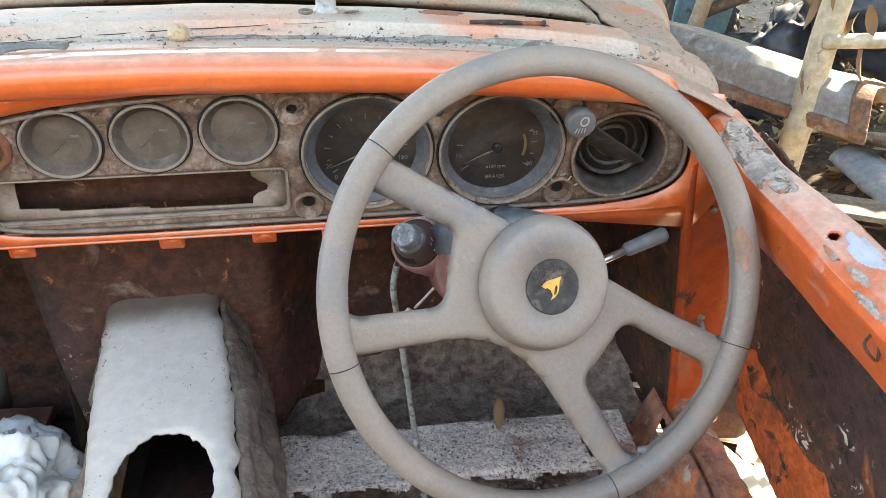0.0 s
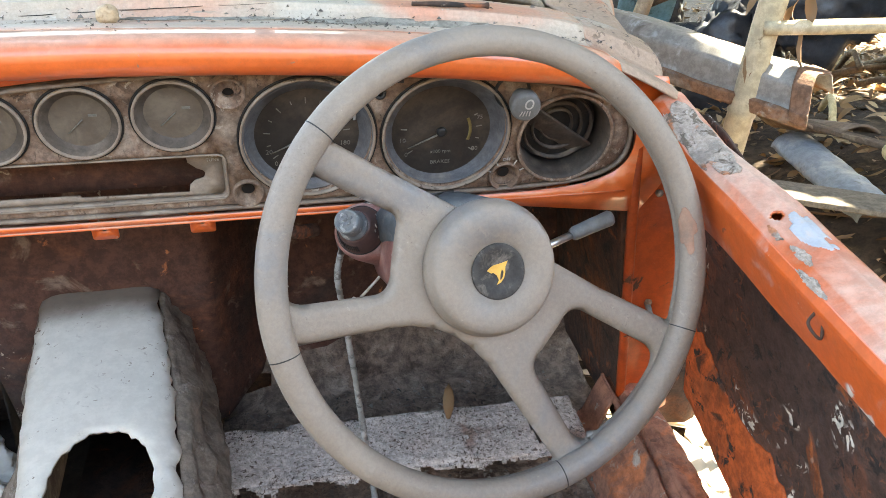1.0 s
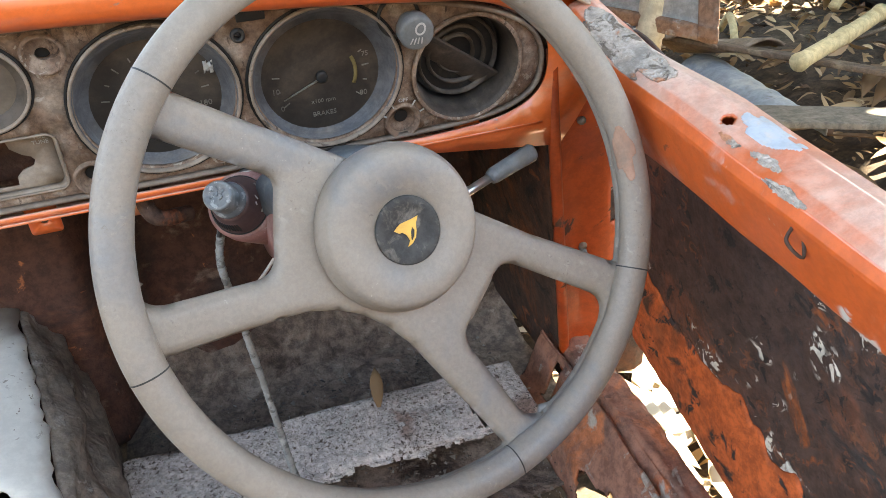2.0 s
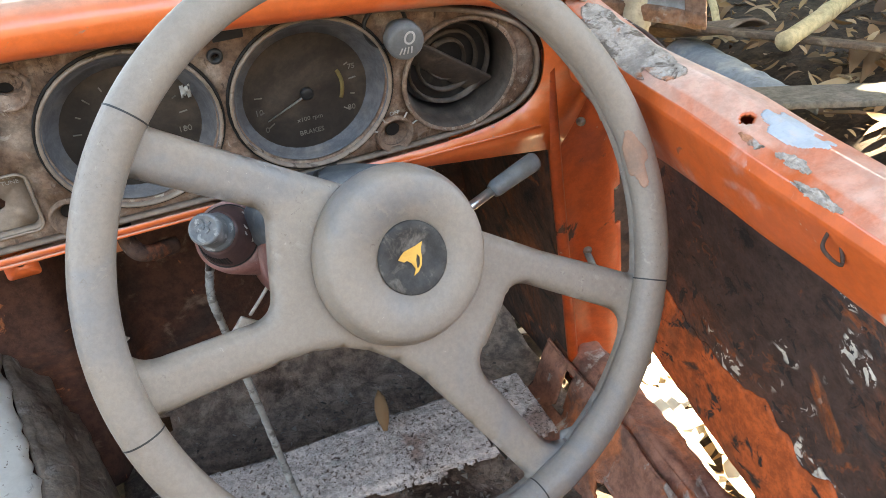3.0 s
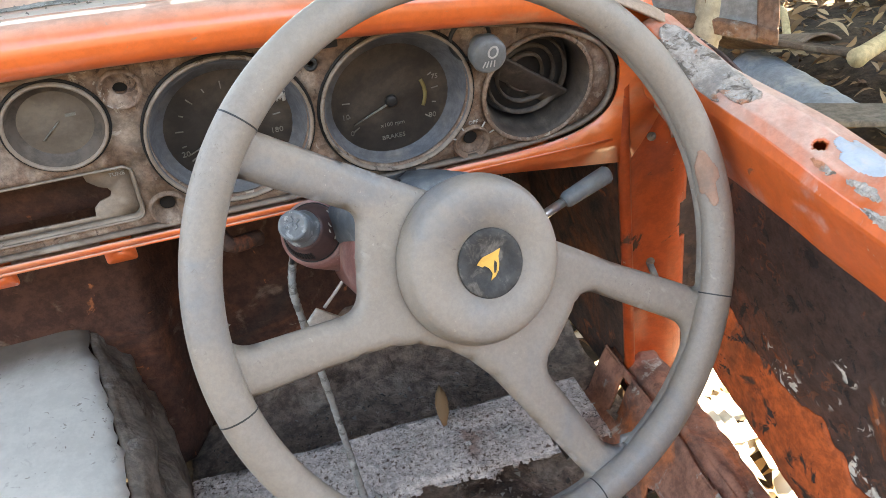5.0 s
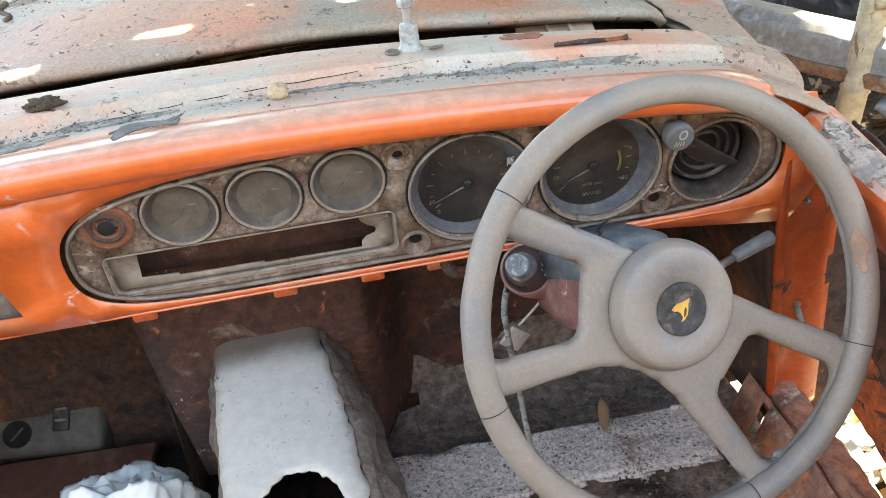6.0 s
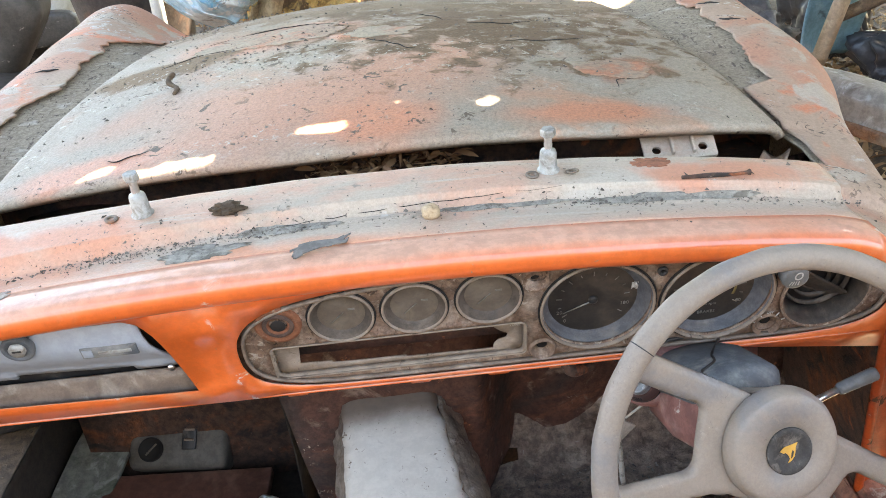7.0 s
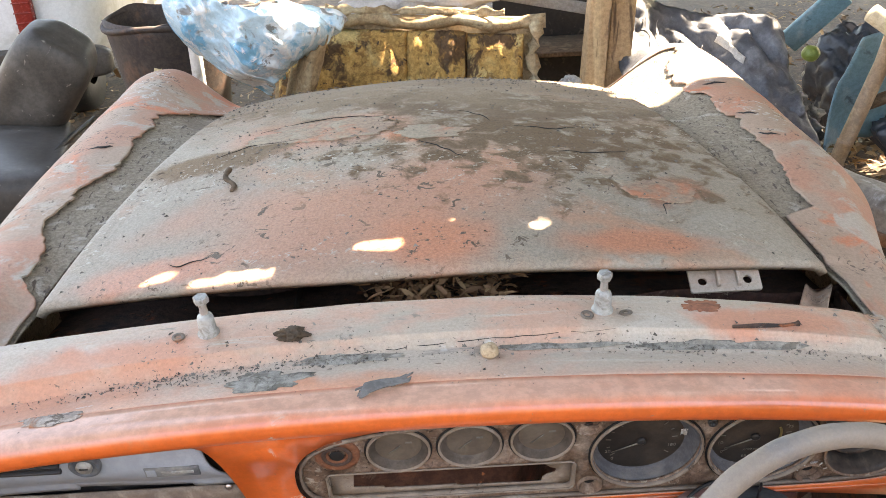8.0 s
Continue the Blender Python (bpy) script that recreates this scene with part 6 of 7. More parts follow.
fruit = part("green_fruit", crumpled((1.40, 2.05, 0.66), (0.032, 0.032, 0.03), 2.0, fold=0.05), material("green_fruit_skin", (0.16, 0.2, 0.045), 0.45, layers=[((0.25, 0.24, 0.08), 30, 0.5, 0.66)], grain=0.15, bump=0.1))
tagged(fruit, "small green round fruit lying on the rubbish", "fruit")

# ---- heap in front of the car ----
# printed dark sack with pale brush-like bars
sack = empty("printed_sack", "dark blue printed sack, crumpled, with pale bars of print", "sack")


def sack_at(u, v):
    x = 0.70 + 0.62 * u
    y = 2.00 + 0.10 * math.sin(u * 5) - 0.30 * (1 - v) + 0.35 * v
    z = 0.46 + 0.38 * v - 0.12 * u + 0.02 * math.sin(u * 9)
    k = 0.15 * abs(noise.noise(Vector((u * 2.6, v * 2.2, 4)))) + 0.05 * abs(noise.noise(Vector((u * 7, v * 6, 1)))) + 0.02 * abs(noise.noise(Vector((u * 18, v * 16, 1))))
    return Vector((x, y - k, z + k * 0.4))


part("sack_cloth", grid(sack_at, 70, 50), M_TARP, sack, thick=0.006)


def print_bar(u0, v0, u1, v1, w):
    def at(a, b):
        return sack_at(u0 + (u1 - u0) * a + w * 0.5 * (b - 0.5) + 0.012 * math.sin(a * 5), v0 + (v1 - v0) * a + 1.5 * w * (b - 0.5)) + Vector((0, -0.016, 0.009))
    return grid(at, 24, 3)


for bar in ((0.05, 0.80, 0.16, 0.84, 0.035), (0.20, 0.60, 0.24, 0.82, 0.03), (0.26, 0.62, 0.33, 0.80, 0.03), (0.44, 0.74, 0.60, 0.62, 0.05), (0.50, 0.56, 0.56, 0.72, 0.04), (0.58, 0.50, 0.66, 0.60, 0.04), (0.46, 0.48, 0.52, 0.42, 0.04), (0.50, 0.34, 0.56, 0.40, 0.05), (0.22, 0.44, 0.28, 0.56, 0.03), (0.62, 0.80, 0.74, 0.66, 0.03)):
    part("print_bar", print_bar(*bar), M_MARK, sack, thick=0.001)
slumped("dark_rag", (1.24, 1.95, 0.44), (0.20, 0.18, 0.15), 9.4, M_TARP, "crumpled dark blue rag on the litter", "rag", 0.5)
slumped("pale_scrap", (1.06, 1.72, 0.55), (0.085, 0.06, 0.05), 4.4, material("pale_paper", (0.42, 0.39, 0.35), 0.8, grain=0.15), "crumpled pale paper scrap", "paper", 0.5)

# old seat shell with yellow foam, on its side
M_FOAM = material("old_yellow_foam", (0.42, 0.24, 0.075), 0.95, layers=[((0.56, 0.40, 0.17), 4, 0.52, 0.62), ((0.11, 0.06, 0.028), 8, 0.50, 0.58), ((0.28, 0.15, 0.05), 26, 0.54, 0.62), ((0.08, 0.05, 0.03), 40, 0.6, 0.66)], grain=0.3, bump=0.9, bump_scale=45)
M_FOAMRIM = material("peeling_pale_fabric", (0.32, 0.225, 0.13), 0.9, layers=[((0.46, 0.37, 0.24), 9, 0.54, 0.66), ((0.15, 0.1, 0.06), 16, 0.58, 0.68)], grain=0.25, bump=0.6)
foam = empty("foam_seat_pad", "torn yellow foam pad in a peeling fabric frame", "seat pad")
fm = pose(-0.03, 1.93, 0.66, -16, 3, -3)


def pad(x0, x1, z0, z1, seed):
    def at(u, v):
        e = min(u, 1 - u, v, 1 - v)
        bulge = 0.03 * min(1, e / 0.12) ** 0.5
        q = 0.018 * noise.noise(Vector((u * 6, v * 5, seed))) + 0.008 * noise.noise(Vector((u * 22, v * 18, seed)))
        return fm @ Vector((x0 + (x1 - x0) * u, -0.02 - bulge - q, z0 + (z1 - z0) * v))
    return grid(at, 40, 34)


for x0, x1, seed in ((-0.46, -0.03, 1.0), (-0.02, 0.165, 2.0), (0.175, 0.37, 3.0)):
    part("foam_pad", pad(x0, x1, -0.24, 0.17, seed), M_FOAM, foam, thick=0.01)
part("back_board", block((0.90, 0.03, 0.50), fm @ pose(-0.04, 0.02, -0.02), 0.008), M_FOAMRIM, foam)
part("top_roll", tube([fm @ Vector((-0.50 + 0.94 * k / 16, -0.03 + 0.008 * math.sin(k), 0.205 + 0.010 * math.sin(k * 1.3))) for k in range(17)], [0.020 + 0.004 * math.sin(k * 2.1) for k in range(17)], 12, rough=0.01), M_FOAMRIM, foam, "peeling pale fabric roll")
part("side_roll", tube([fm @ Vector((0.405 + 0.008 * math.sin(k * 1.7), -0.03, 0.21 - 0.46 * k / 12)) for k in range(13)], 0.022, 12, rough=0.006), M_FOAMRIM, foam)
part("torn_fabric", grid(lambda u, v: fm @ Vector((-0.30 + 0.6 * u, -0.05 - 0.02 * math.sin(u * 13), 0.225 + 0.025 * v + wobble((u * 7, v, 0), 2, 0.02))), 40, 5), M_FOAMRIM, foam, thick=0.003)

# light blue plastic bag on the heap
M_CLEARBAG = material("pale_blue_plastic_film", (0.44, 0.61, 0.70), 0.2, layers=[((0.70, 0.75, 0.77), 9, 0.53, 0.58, 0.25), ((0.16, 0.42, 0.60), 5, 0.54, 0.60, 0.25), ((0.20, 0.20, 0.19), 11, 0.58, 0.64, 0.35), ((0.74, 0.75, 0.74), 24, 0.58, 0.62, 0.25)], grain=0.1, bump=0.4, bump_scale=40)
bag = empty("rubbish_bag", "pale blue see-through plastic bag draped over rubbish", "bag")


def ridged(*p):
    return 1 - 2 * abs(noise.noise(Vector(p)))


def bag_film(u, v):
    """A slack sack: folds run down from the top and gather at the lower corner."""
    a = math.pi * (1.08 - 1.16 * u)
    r = 0.72 + 0.60 * noise.noise(Vector((u * 2.6, v * 1.3, 5))) + 0.34 * math.sin(math.pi * min(1, v * 1.1)) ** 0.7 - 0.55 * v ** 3
    fold = 0.065 * ridged(u * 4.5 + v * 1.2, v * 0.9, 3) + 0.035 * ridged(u * 11 - v, v * 2.5, 7) + 0.014 * ridged(u * 24, v * 7, 1)
    x = -0.535 + 0.235 * r * math.cos(a) + 0.10 * v
    y = 1.72 - (0.17 * r + fold) * math.sin(a)
    z = 1.0 + 0.07 * noise.noise(Vector((u * 3, 0, 1))) * (1 - v) - (0.25 + 0.16 * noise.noise(Vector((u * 2.3, 2, 1))) - 0.05 * math.cos(a)) * v + 0.5 * fold - 0.03 * math.cos(a) * (1 - v)
    return Vector((x, y, z))


part("bag_film", grid(bag_film, 110, 70), M_CLEARBAG, bag, thick=0.002)
part("bag_top", grid(lambda u, v: bag_film(u, 0.0).lerp(Vector((-0.55, 1.80, 1.03)), v) + Vector((0, 0, 0.05 * math.sin(math.pi * v * 0.6) + 0.02 * ridged(u * 9, v * 3, 2))), 80, 14), M_CLEARBAG, bag, thick=0.002)
part("bag_tail", grid(lambda u, v: Vector((-0.40 + 0.12 * u - 0.05 * v, 1.60 + 0.03 * math.sin(u * 7), 0.80 - 0.15 * v + 0.09 * u + 0.02 * ridged(u * 5, v * 3, 5))), 24, 16), M_FOAMRIM, bag, "brown sacking under the bag", thick=0.004)
slumped("white_bag", (0.02, 2.30, 0.93), (0.42, 0.16, 0.10), 22.0, material("white_woven_bag", (0.5, 0.5, 0.52), 0.6, layers=[((0.3, 0.31, 0.36), 8, 0.5, 0.66)], grain=0.12, bump=0.4), "crumpled white and grey plastic bags behind the foam pad", "bag", 0.5)

# rusty bucket with a pale pole in it
bucket = empty("bucket", "rusty brown metal bucket with broken rim", "bucket")
bk = pose(-0.90, 2.15, 0.28)
M_BUCKET = material("rusty_bucket", (0.06, 0.047, 0.042), 0.7, 0.2, layers=[((0.12, 0.07, 0.05), 7, 0.5, 0.66), ((0.05, 0.04, 0.038), 9, 0.52, 0.66)], grain=0.25, bump=0.3)
part("bucket_wall", grid(lambda u, v: bk @ Vector(((0.14 + 0.08 * v) * math.cos(2 * math.pi * u), (0.14 + 0.08 * v) * math.sin(2 * math.pi * u), 0.62 * v + (0.03 * noise.noise(Vector((u * 9, 0, 0))) if v > 0.98 else 0))), 48, 12, closed_u=True), M_BUCKET, bucket, thick=0.006)
part("bucket_rim", tube([bk @ Vector((0.221 * math.cos(a), 0.221 * math.sin(a), 0.60 + 0.01 * math.sin(3 * a))) for a in (2 * math.pi * k / 40 for k in range(38))], 0.010, 8), M_BUCKET, bucket)
part("bucket_bottom", lathe([(0, 0.01), (0.142, 0.0)], bk, 32), M_BUCKET, bucket, thick=0.004)
tagged(part("white_pole", tube([(-0.79, 1.98, 0.30), (-0.775, 1.97, 0.8), (-0.765, 1.96, 1.5)], 0.022, 14), material("white_pvc", (0.7, 0.68, 0.64), 0.4, layers=[((0.5, 0.46, 0.4), 12, 0.52, 0.68)], grain=0.08, bump=0.05)), "white plastic pole standing against the bucket", "pole")
tagged(part("white_strip", block((0.03, 0.01, 0.50), pose(-0.93, 1.93, 0.52, -6, 6, 0), 0.003), M_CANEPALE), "pale wooden strip leaning on the bucket", "strip")

# wooden post and dark shelf
M_WOOD = material("weathered_brown_timber", (0.36, 0.235, 0.13), 0.75, layers=[((0.5, 0.36, 0.21), 12, 0.5, 0.66, 0.7, (1, 1, 0.12)), ((0.12, 0.075, 0.045), 22, 0.56, 0.66, 0.8, (1, 1, 0.1))], grain=0.2, bump=0.4)
tagged(part("timber_post", block((0.075, 0.07, 1.3), pose(0.605, 2.02, 0.62, 0, 3, 4), 0.006, jitter=0.004, cuts=3), M_WOOD), "weathered brown timber post standing in the rubbish", "post")
tagged(part("timber_post", block((0.085, 0.05, 1.3), pose(0.70, 2.06, 0.62, 0, 3, -4), 0.006, jitter=0.004, cuts=3), M_WOOD), "weathered brown timber board standing beside the post", "post")
shelf = empty("shelf", "dark shelf with pale slats behind the foam pad", "shelf")
part("shelf_back", block((0.62, 0.02, 0.9), pose(0.62, 2.75, 0.55), 0.004), M_BLACK, shelf)
part("shelf_slat", block((0.62, 0.02, 0.045), pose(0.56, 2.45, 0.80, 0, 12, 0), 0.004), material("grey_slat", (0.3, 0.3, 0.3), 0.7, layers=[((0.2, 0.19, 0.17), 12, 0.5, 0.66)], grain=0.15), shelf, "pale grey slat")
part("shelf_slat", block((0.62, 0.02, 0.04), pose(0.60, 2.48, 0.90, 0, 3, 0), 0.004), shelf.children[1].data.materials[0], shelf)
part("shelf_board", block((0.62, 0.3, 0.02), pose(0.60, 2.6, 0.60), 0.004), M_TWIG, shelf)
slumped("white_rag", (0.50, 1.92, 0.52), (0.10, 0.08, 0.12), 31.0, M_MARK, "dirty white rag hanging beside the post", "rag", 0.5)

# black vinyl seat standing beside the left fender
M_VINYL = material("dusty_black_vinyl", (0.05, 0.044, 0.038), 0.45, layers=[((0.085, 0.076, 0.066), 6, 0.48, 0.68, 0.7), ((0.22, 0.2, 0.17), 40, 0.64, 0.7, 0.85)], grain=0.2, bump=0.1)
seat = empty("vinyl_chair", "dusty black vinyl car seat standing beside the fender", "car seat")


def cushion(m, sx, sy, sz, seed, p=0.45):
    bm = bmesh.new()
    bmesh.ops.create_uvsphere(bm, u_segments=48, v_segments=32, radius=1)
    for v in bm.verts:
        c = v.co
        q = Vector([math.copysign(abs(t) ** p, t) for t in c])
        v.co = m @ Vector((q.x * sx, q.y * sy, q.z * sz + 0.01 * noise.noise(c * 2 + Vector((seed, 0, 0)))))
    return bm


part("backrest", cushion(pose(-1.055, 1.38, 0.865, 10, 38, 10), 0.105, 0.10, 0.175, 1.0, 0.5), M_VINYL, seat)
part("seat_box", cushion(pose(-1.085, 1.15, 0.58, 0, 4, 16), 0.15, 0.26, 0.20, 2.0, 0.28), M_VINYL, seat)
part("seat_base", cushion(pose(-1.04, 0.98, 0.30, 0, 0, 14), 0.16, 0.30, 0.29, 3.0, 0.3), M_BLACK, seat)
part("hinge_knob", lathe([(0.02, 0), (0.02, 0.03), (0.016, 0.035), (0, 0.035)], pose(-0.895, 1.30, 0.52, 0, 90, 0), 20), M_BLACK, seat)
part("seat_piping", tube(curve_points([(-0.955, 1.44, 0.745), (-0.945, 1.2, 0.76), (-0.955, 0.95, 0.745)], 8), 0.007, 8), M_BLACK, seat)

# white car parked behind
M_WHITECAR = material("dusty_white_car_paint", (0.62, 0.63, 0.62), 0.35, layers=[((0.5, 0.5, 0.47), 4, 0.5, 0.68, 0.5)], grain=0.06, bump=0.03)
M_TAIL = material("red_tail_lens", (0.22, 0.02, 0.015), 0.25, grain=0.15, bump=0.05)
van = empty("parked_car", "dusty white parked car with red tail lamp", "car")
part("body", cushion(pose(-2.9, 4.5, 0.95, 0, 0, 6), 1.15, 1.0, 0.62, 5.0, 0.22), M_WHITECAR, van)
part("bumper", cushion(pose(-2.75, 3.50, 0.40, 0, 0, 6), 1.10, 0.06, 0.09, 6.0, 0.3), M_VINYL, van)
tail = part("tail_lamp", cushion(pose(-2.035, 3.565, 0.68, 0, 0, 6), 0.045, 0.03, 0.14, 7.0, 0.3), M_TAIL, van, "red ribbed tail lamp")
for k in range(5):
    part("lamp_rib", block((0.085, 0.012, 0.006), pose(-2.035, 3.533, 0.58 + 0.05 * k, 0, 0, 6), 0.002), M_TAIL, tail)
for wx in (-3.7, -2.05):
    part("tyre", lathe([(0.16, -0.08), (0.29, -0.09), (0.315, -0.05), (0.315, 0.05), (0.29, 0.09), (0.16, 0.08)], pose(wx, 4.1, 0.31, 0, 90, 6), 32), M_BLACK, van)

# ---- loose things in and on the car ----
tank = empty("metal_tank", "dull grey metal canister with round hole and strap", "canister")
tm = pose(-0.436, 0.236, 0.362, 44, 4, -3)
M_TANK = material("dull_dirty_canister", (0.095, 0.085, 0.072), 0.55, 0.2, layers=[((0.145, 0.128, 0.108), 9, 0.5, 0.66, 0.75), ((0.09, 0.07, 0.055), 16, 0.56, 0.68, 0.8)], grain=0.2, bump=0.15)
part("canister_body", block((0.178, 0.128, 0.085), tm @ pose(0, 0, -0.0425), 0.016, 3), M_TANK, tank)
part("filler_ring", lathe([(0.022, 0.0), (0.022, 0.004), (0.0195, 0.005), (0.0185, 0.0012), (0, 0.0010)], tm @ pose(-0.046, -0.028, 0.001), 28), M_HOLE, tank, "dark round filler hole")
part("filler_bar", block((0.026, 0.003, 0.002), tm @ pose(-0.046, -0.028, 0.0035, 0, 0, 48), 0.0005), M_TANK, tank)
part("strap", block((0.026, 0.094, 0.006), tm @ pose(0.022, 0.018, 0.002), 0.002), M_BLACK, tank)
for k in range(4):
    part("strap_bar", block((0.018, 0.004, 0.003), tm @ pose(0.022, -0.012 + 0.018 * k, 0.006), 0.001), M_BEZEL, tank)
tagged(part("red_board", block((0.30, 0.20, 0.02), pose(-0.425, 0.095, 0.285, 8, 0, -4), 0.003), material("reddish_board", (0.13, 0.055, 0.038), 0.6, layers=[((0.2, 0.1, 0.07), 9, 0.5, 0.66)], grain=0.2, bump=0.2)), "reddish brown board lying in the footwell", "board")
M_WHITEBAG = material("white_plastic_bag", (0.74, 0.76, 0.74), 0.4, layers=[((0.62, 0.63, 0.60), 10, 0.5, 0.66, 0.5), ((0.5, 0.45, 0.36), 14, 0.62, 0.7, 0.6)], grain=0.05, bump=0.15, bump_scale=30)
bm = bmesh.new()
bmesh.ops.create_icosphere(bm, subdivisions=6, radius=1.0)
for v in bm.verts:
    d = v.co.copy()
    bent = d + 0.25 * Vector((noise.noise(d * 2.0), noise.noise(d * 2.0 + Vector((5, 0, 0))), noise.noise(d * 2.0 + Vector((0, 9, 0)))))
    cell = noise.voronoi(bent * 2.2 + Vector((4, 1, 2)))[0]
    k = 0.80 + 0.34 * min(0.75, cell[0]) + 0.22 * noise.noise(d * 1.4) - 0.30 * abs(noise.noise(bent * 2.6)) - 0.12 * abs(noise.noise(bent * 6.0)) - 0.03 * abs(noise.noise(bent * 15.0))
    v.co = Vector((-0.245, -0.135, 0.386)) + Vector((d.x * 0.132, d.y * 0.105, d.z * 0.118)) * k
tagged(part("plastic_bag", bm, M_WHITEBAG), "crumpled white plastic bag beside the tunnel", "bag")
tagged(part("grey_board", block((0.10, 0.36, 0.012), pose(-0.590, 0.21, 0.32, 20, 10, -14), 0.003, jitter=0.007, cuts=4), material("mossy_grey_board", (0.13, 0.13, 0.11), 0.9, layers=[((0.075, 0.085, 0.06), 12, 0.5, 0.64), ((0.2, 0.2, 0.18), 30, 0.58, 0.68)], grain=0.25, bump=0.5)), "mossy grey broken board in the dark footwell", "board")
tagged(part("coiled_hose", tube([Vector((-0.50 + 0.10 * math.cos(a), 0.42, 0.50 + 0.10 * math.sin(a))) + Vector((0, 0.006 * a, 0)) for a in (0.2 * k for k in range(80))], 0.012, 8), M_BLACK), "coiled dark rubber hose against the toe wall", "hose")
tagged(part("rod", tube(curve_points([(0.330, -0.157, cowl_z(0.33, -0.157) + 0.0035), (0.36, -0.1555, cowl_z(0.36, -0.1555) + 0.004), (0.385, -0.155, cowl_z(0.385, -0.155) + 0.004), (0.407, -0.150, cowl_z(0.407, -0.15) + 0.0035)], 6), [0.0022] * 18 + [0.0036], 8, rough=0.001), M_RUST), "rusty bent nail lying on the cowl", "nail")
nut_ob = part("seed", crumpled((0.057, -0.182, 0.9575), (0.0105, 0.0095, 0.0088), 3.0, fold=0.12), material("tan_seed", (0.42, 0.31, 0.2), 0.7, layers=[((0.3, 0.2, 0.12), 60, 0.5, 0.66)], grain=0.2, bump=0.3))
tagged(nut_ob, "round tan dried seed lying on the cowl", "seed")
bm = grid(lambda u, v: Vector((-0.088 + 0.060 * u + 0.006 * v, -0.262 + 0.030 * u + 0.024 * v * (1 - 0.4 * u), 0.9575 + 0.005 * abs(math.sin(u * 3 + v)) + 0.002 * v)), 24, 12, skip=lambda u, v: min(u, 1 - u, v, 1 - v) < 0.14 * (0.5 + noise.noise(Vector((u * 6, v * 6, 0)))))
tagged(part("paint_chip", bm, material("grey_paint_chip", (0.16, 0.15, 0.14), 0.8, grain=0.25, bump=0.2), thick=0.0015), "curled grey paint chip lying on the cowl", "paint chip")
tagged(part("dirt_clump", crumpled((-0.160, -0.142, 0.9675), (0.018, 0.012, 0.007), 8.0, fold=0.6), M_SOIL), "clump of dark dirt on the cowl", "dirt")
stick_pts = curve_points([(-0.312, 0.315, bonnet_z(-0.312, 0.315) + 0.014), (-0.316, 0.295, bonnet_z(-0.316, 0.295) + 0.010), (-0.300, 0.275, bonnet_z(-0.300, 0.275) + 0.004), (-0.300, 0.255, bonnet_z(-0.3, 0.255) + 0.002)], 6)
tagged(part("twig", tube(stick_pts, 0.004, 8, rough=0.003), M_TWIG), "short curled dark twig on the bonnet", "twig")
bm = bmesh.new()
leaf_mesh(bm, pose(0.368, -0.178, 0.470, 0, -30, 78), 0.045, 0.014, 0.15)
tagged(part("dry_leaf", bm, M_LITTER, thick=0.0006), "single dry tan leaf on the crossmember", "leaf")
tagged(part("straw", tube([(-0.03, 0.10, 0.925), (0.06, 0.06, 0.94), (0.14, 0.05, 0.945)], 0.003, 6), M_CANEPALE), "dry straw under the bonnet edge", "straw")
bm = bmesh.new()
rnd = random.Random(8)
for k in range(420):
    leaf_mesh(bm, pose(rnd.uniform(-0.09, 0.10), rnd.uniform(-0.01, 0.10), rnd.uniform(0.885, 0.932), rnd.uniform(-40, 40), rnd.uniform(-40, 40), rnd.uniform(0, 360)), rnd.uniform(0.012, 0.034), rnd.uniform(0.003, 0.010), rnd.uniform(-0.3, 0.4))
tagged(part("leaf_nest", bm, leaf_material("nest_leaves", [(0.12, 0.055, 0.028), (0.24, 0.12, 0.055), (0.17, 0.08, 0.038), (0.34, 0.20, 0.10)])), "dry leaves packed under the bonnet", "leaves", kind="stuff")
def cowl_patch(name, cx, cy, rx, ry, seed, material_, label, lift=0.0008):
    def at(u, v):
        a = 2 * math.pi * u
        k = v * (1 + 0.5 * noise.noise(Vector((math.cos(a) * 1.6, math.sin(a) * 1.6, seed))) + 0.3 * noise.noise(Vector((math.cos(a) * 5, math.sin(a) * 5, seed))))
        x, y = cx + rx * k * math.cos(a), cy + ry * k * math.sin(a)
        return Vector((x, y, cowl_z(x, y) + lift + wobble((x, y, seed), 60, 0.0006)))
    ob = part(name, grid(at, 64, 8, closed_u=True), material_, car, label, thick=0.0006)
    return ob


M_OLDGREY = material("old_grey_undercoat", (0.27, 0.25, 0.215), 0.9, layers=[((0.16, 0.14, 0.115), 40, 0.5, 0.6), ((0.36, 0.335, 0.29), 26, 0.55, 0.64)], grain=0.3, bump=0.6)
cowl_patch("rust_patch", 0.310, -0.112, 0.023, 0.013, 1.0, material("flat_brown_rust", (0.30, 0.115, 0.065), 0.9, layers=[((0.2, 0.08, 0.05), 60, 0.5, 0.62)], grain=0.25, bump=0.4), "patch of brown rust")
cowl_patch("bare_patch", -0.180, -0.205, 0.042, 0.020, 2.0, M_OLDGREY, "bare grey patch where paint has flaked off")
cowl_patch("bare_patch", -0.10, -0.172, 0.060, 0.008, 5.0, M_OLDGREY, "bare grey patch where paint has flaked off")
cowl_patch("bare_patch", -0.40, -0.232, 0.030, 0.013, 7.0, M_SCALE, "chalky white flaking patch")
cowl_patch("bare_patch", 0.30, -0.172, 0.085, 0.007, 9.0, M_OLDGREY, "line of packed grey dirt along the seam")
cowl_patch("bare_patch", 0.13, -0.167, 0.07, 0.006, 11.0, M_OLDGREY, "line of packed grey dirt along the seam")
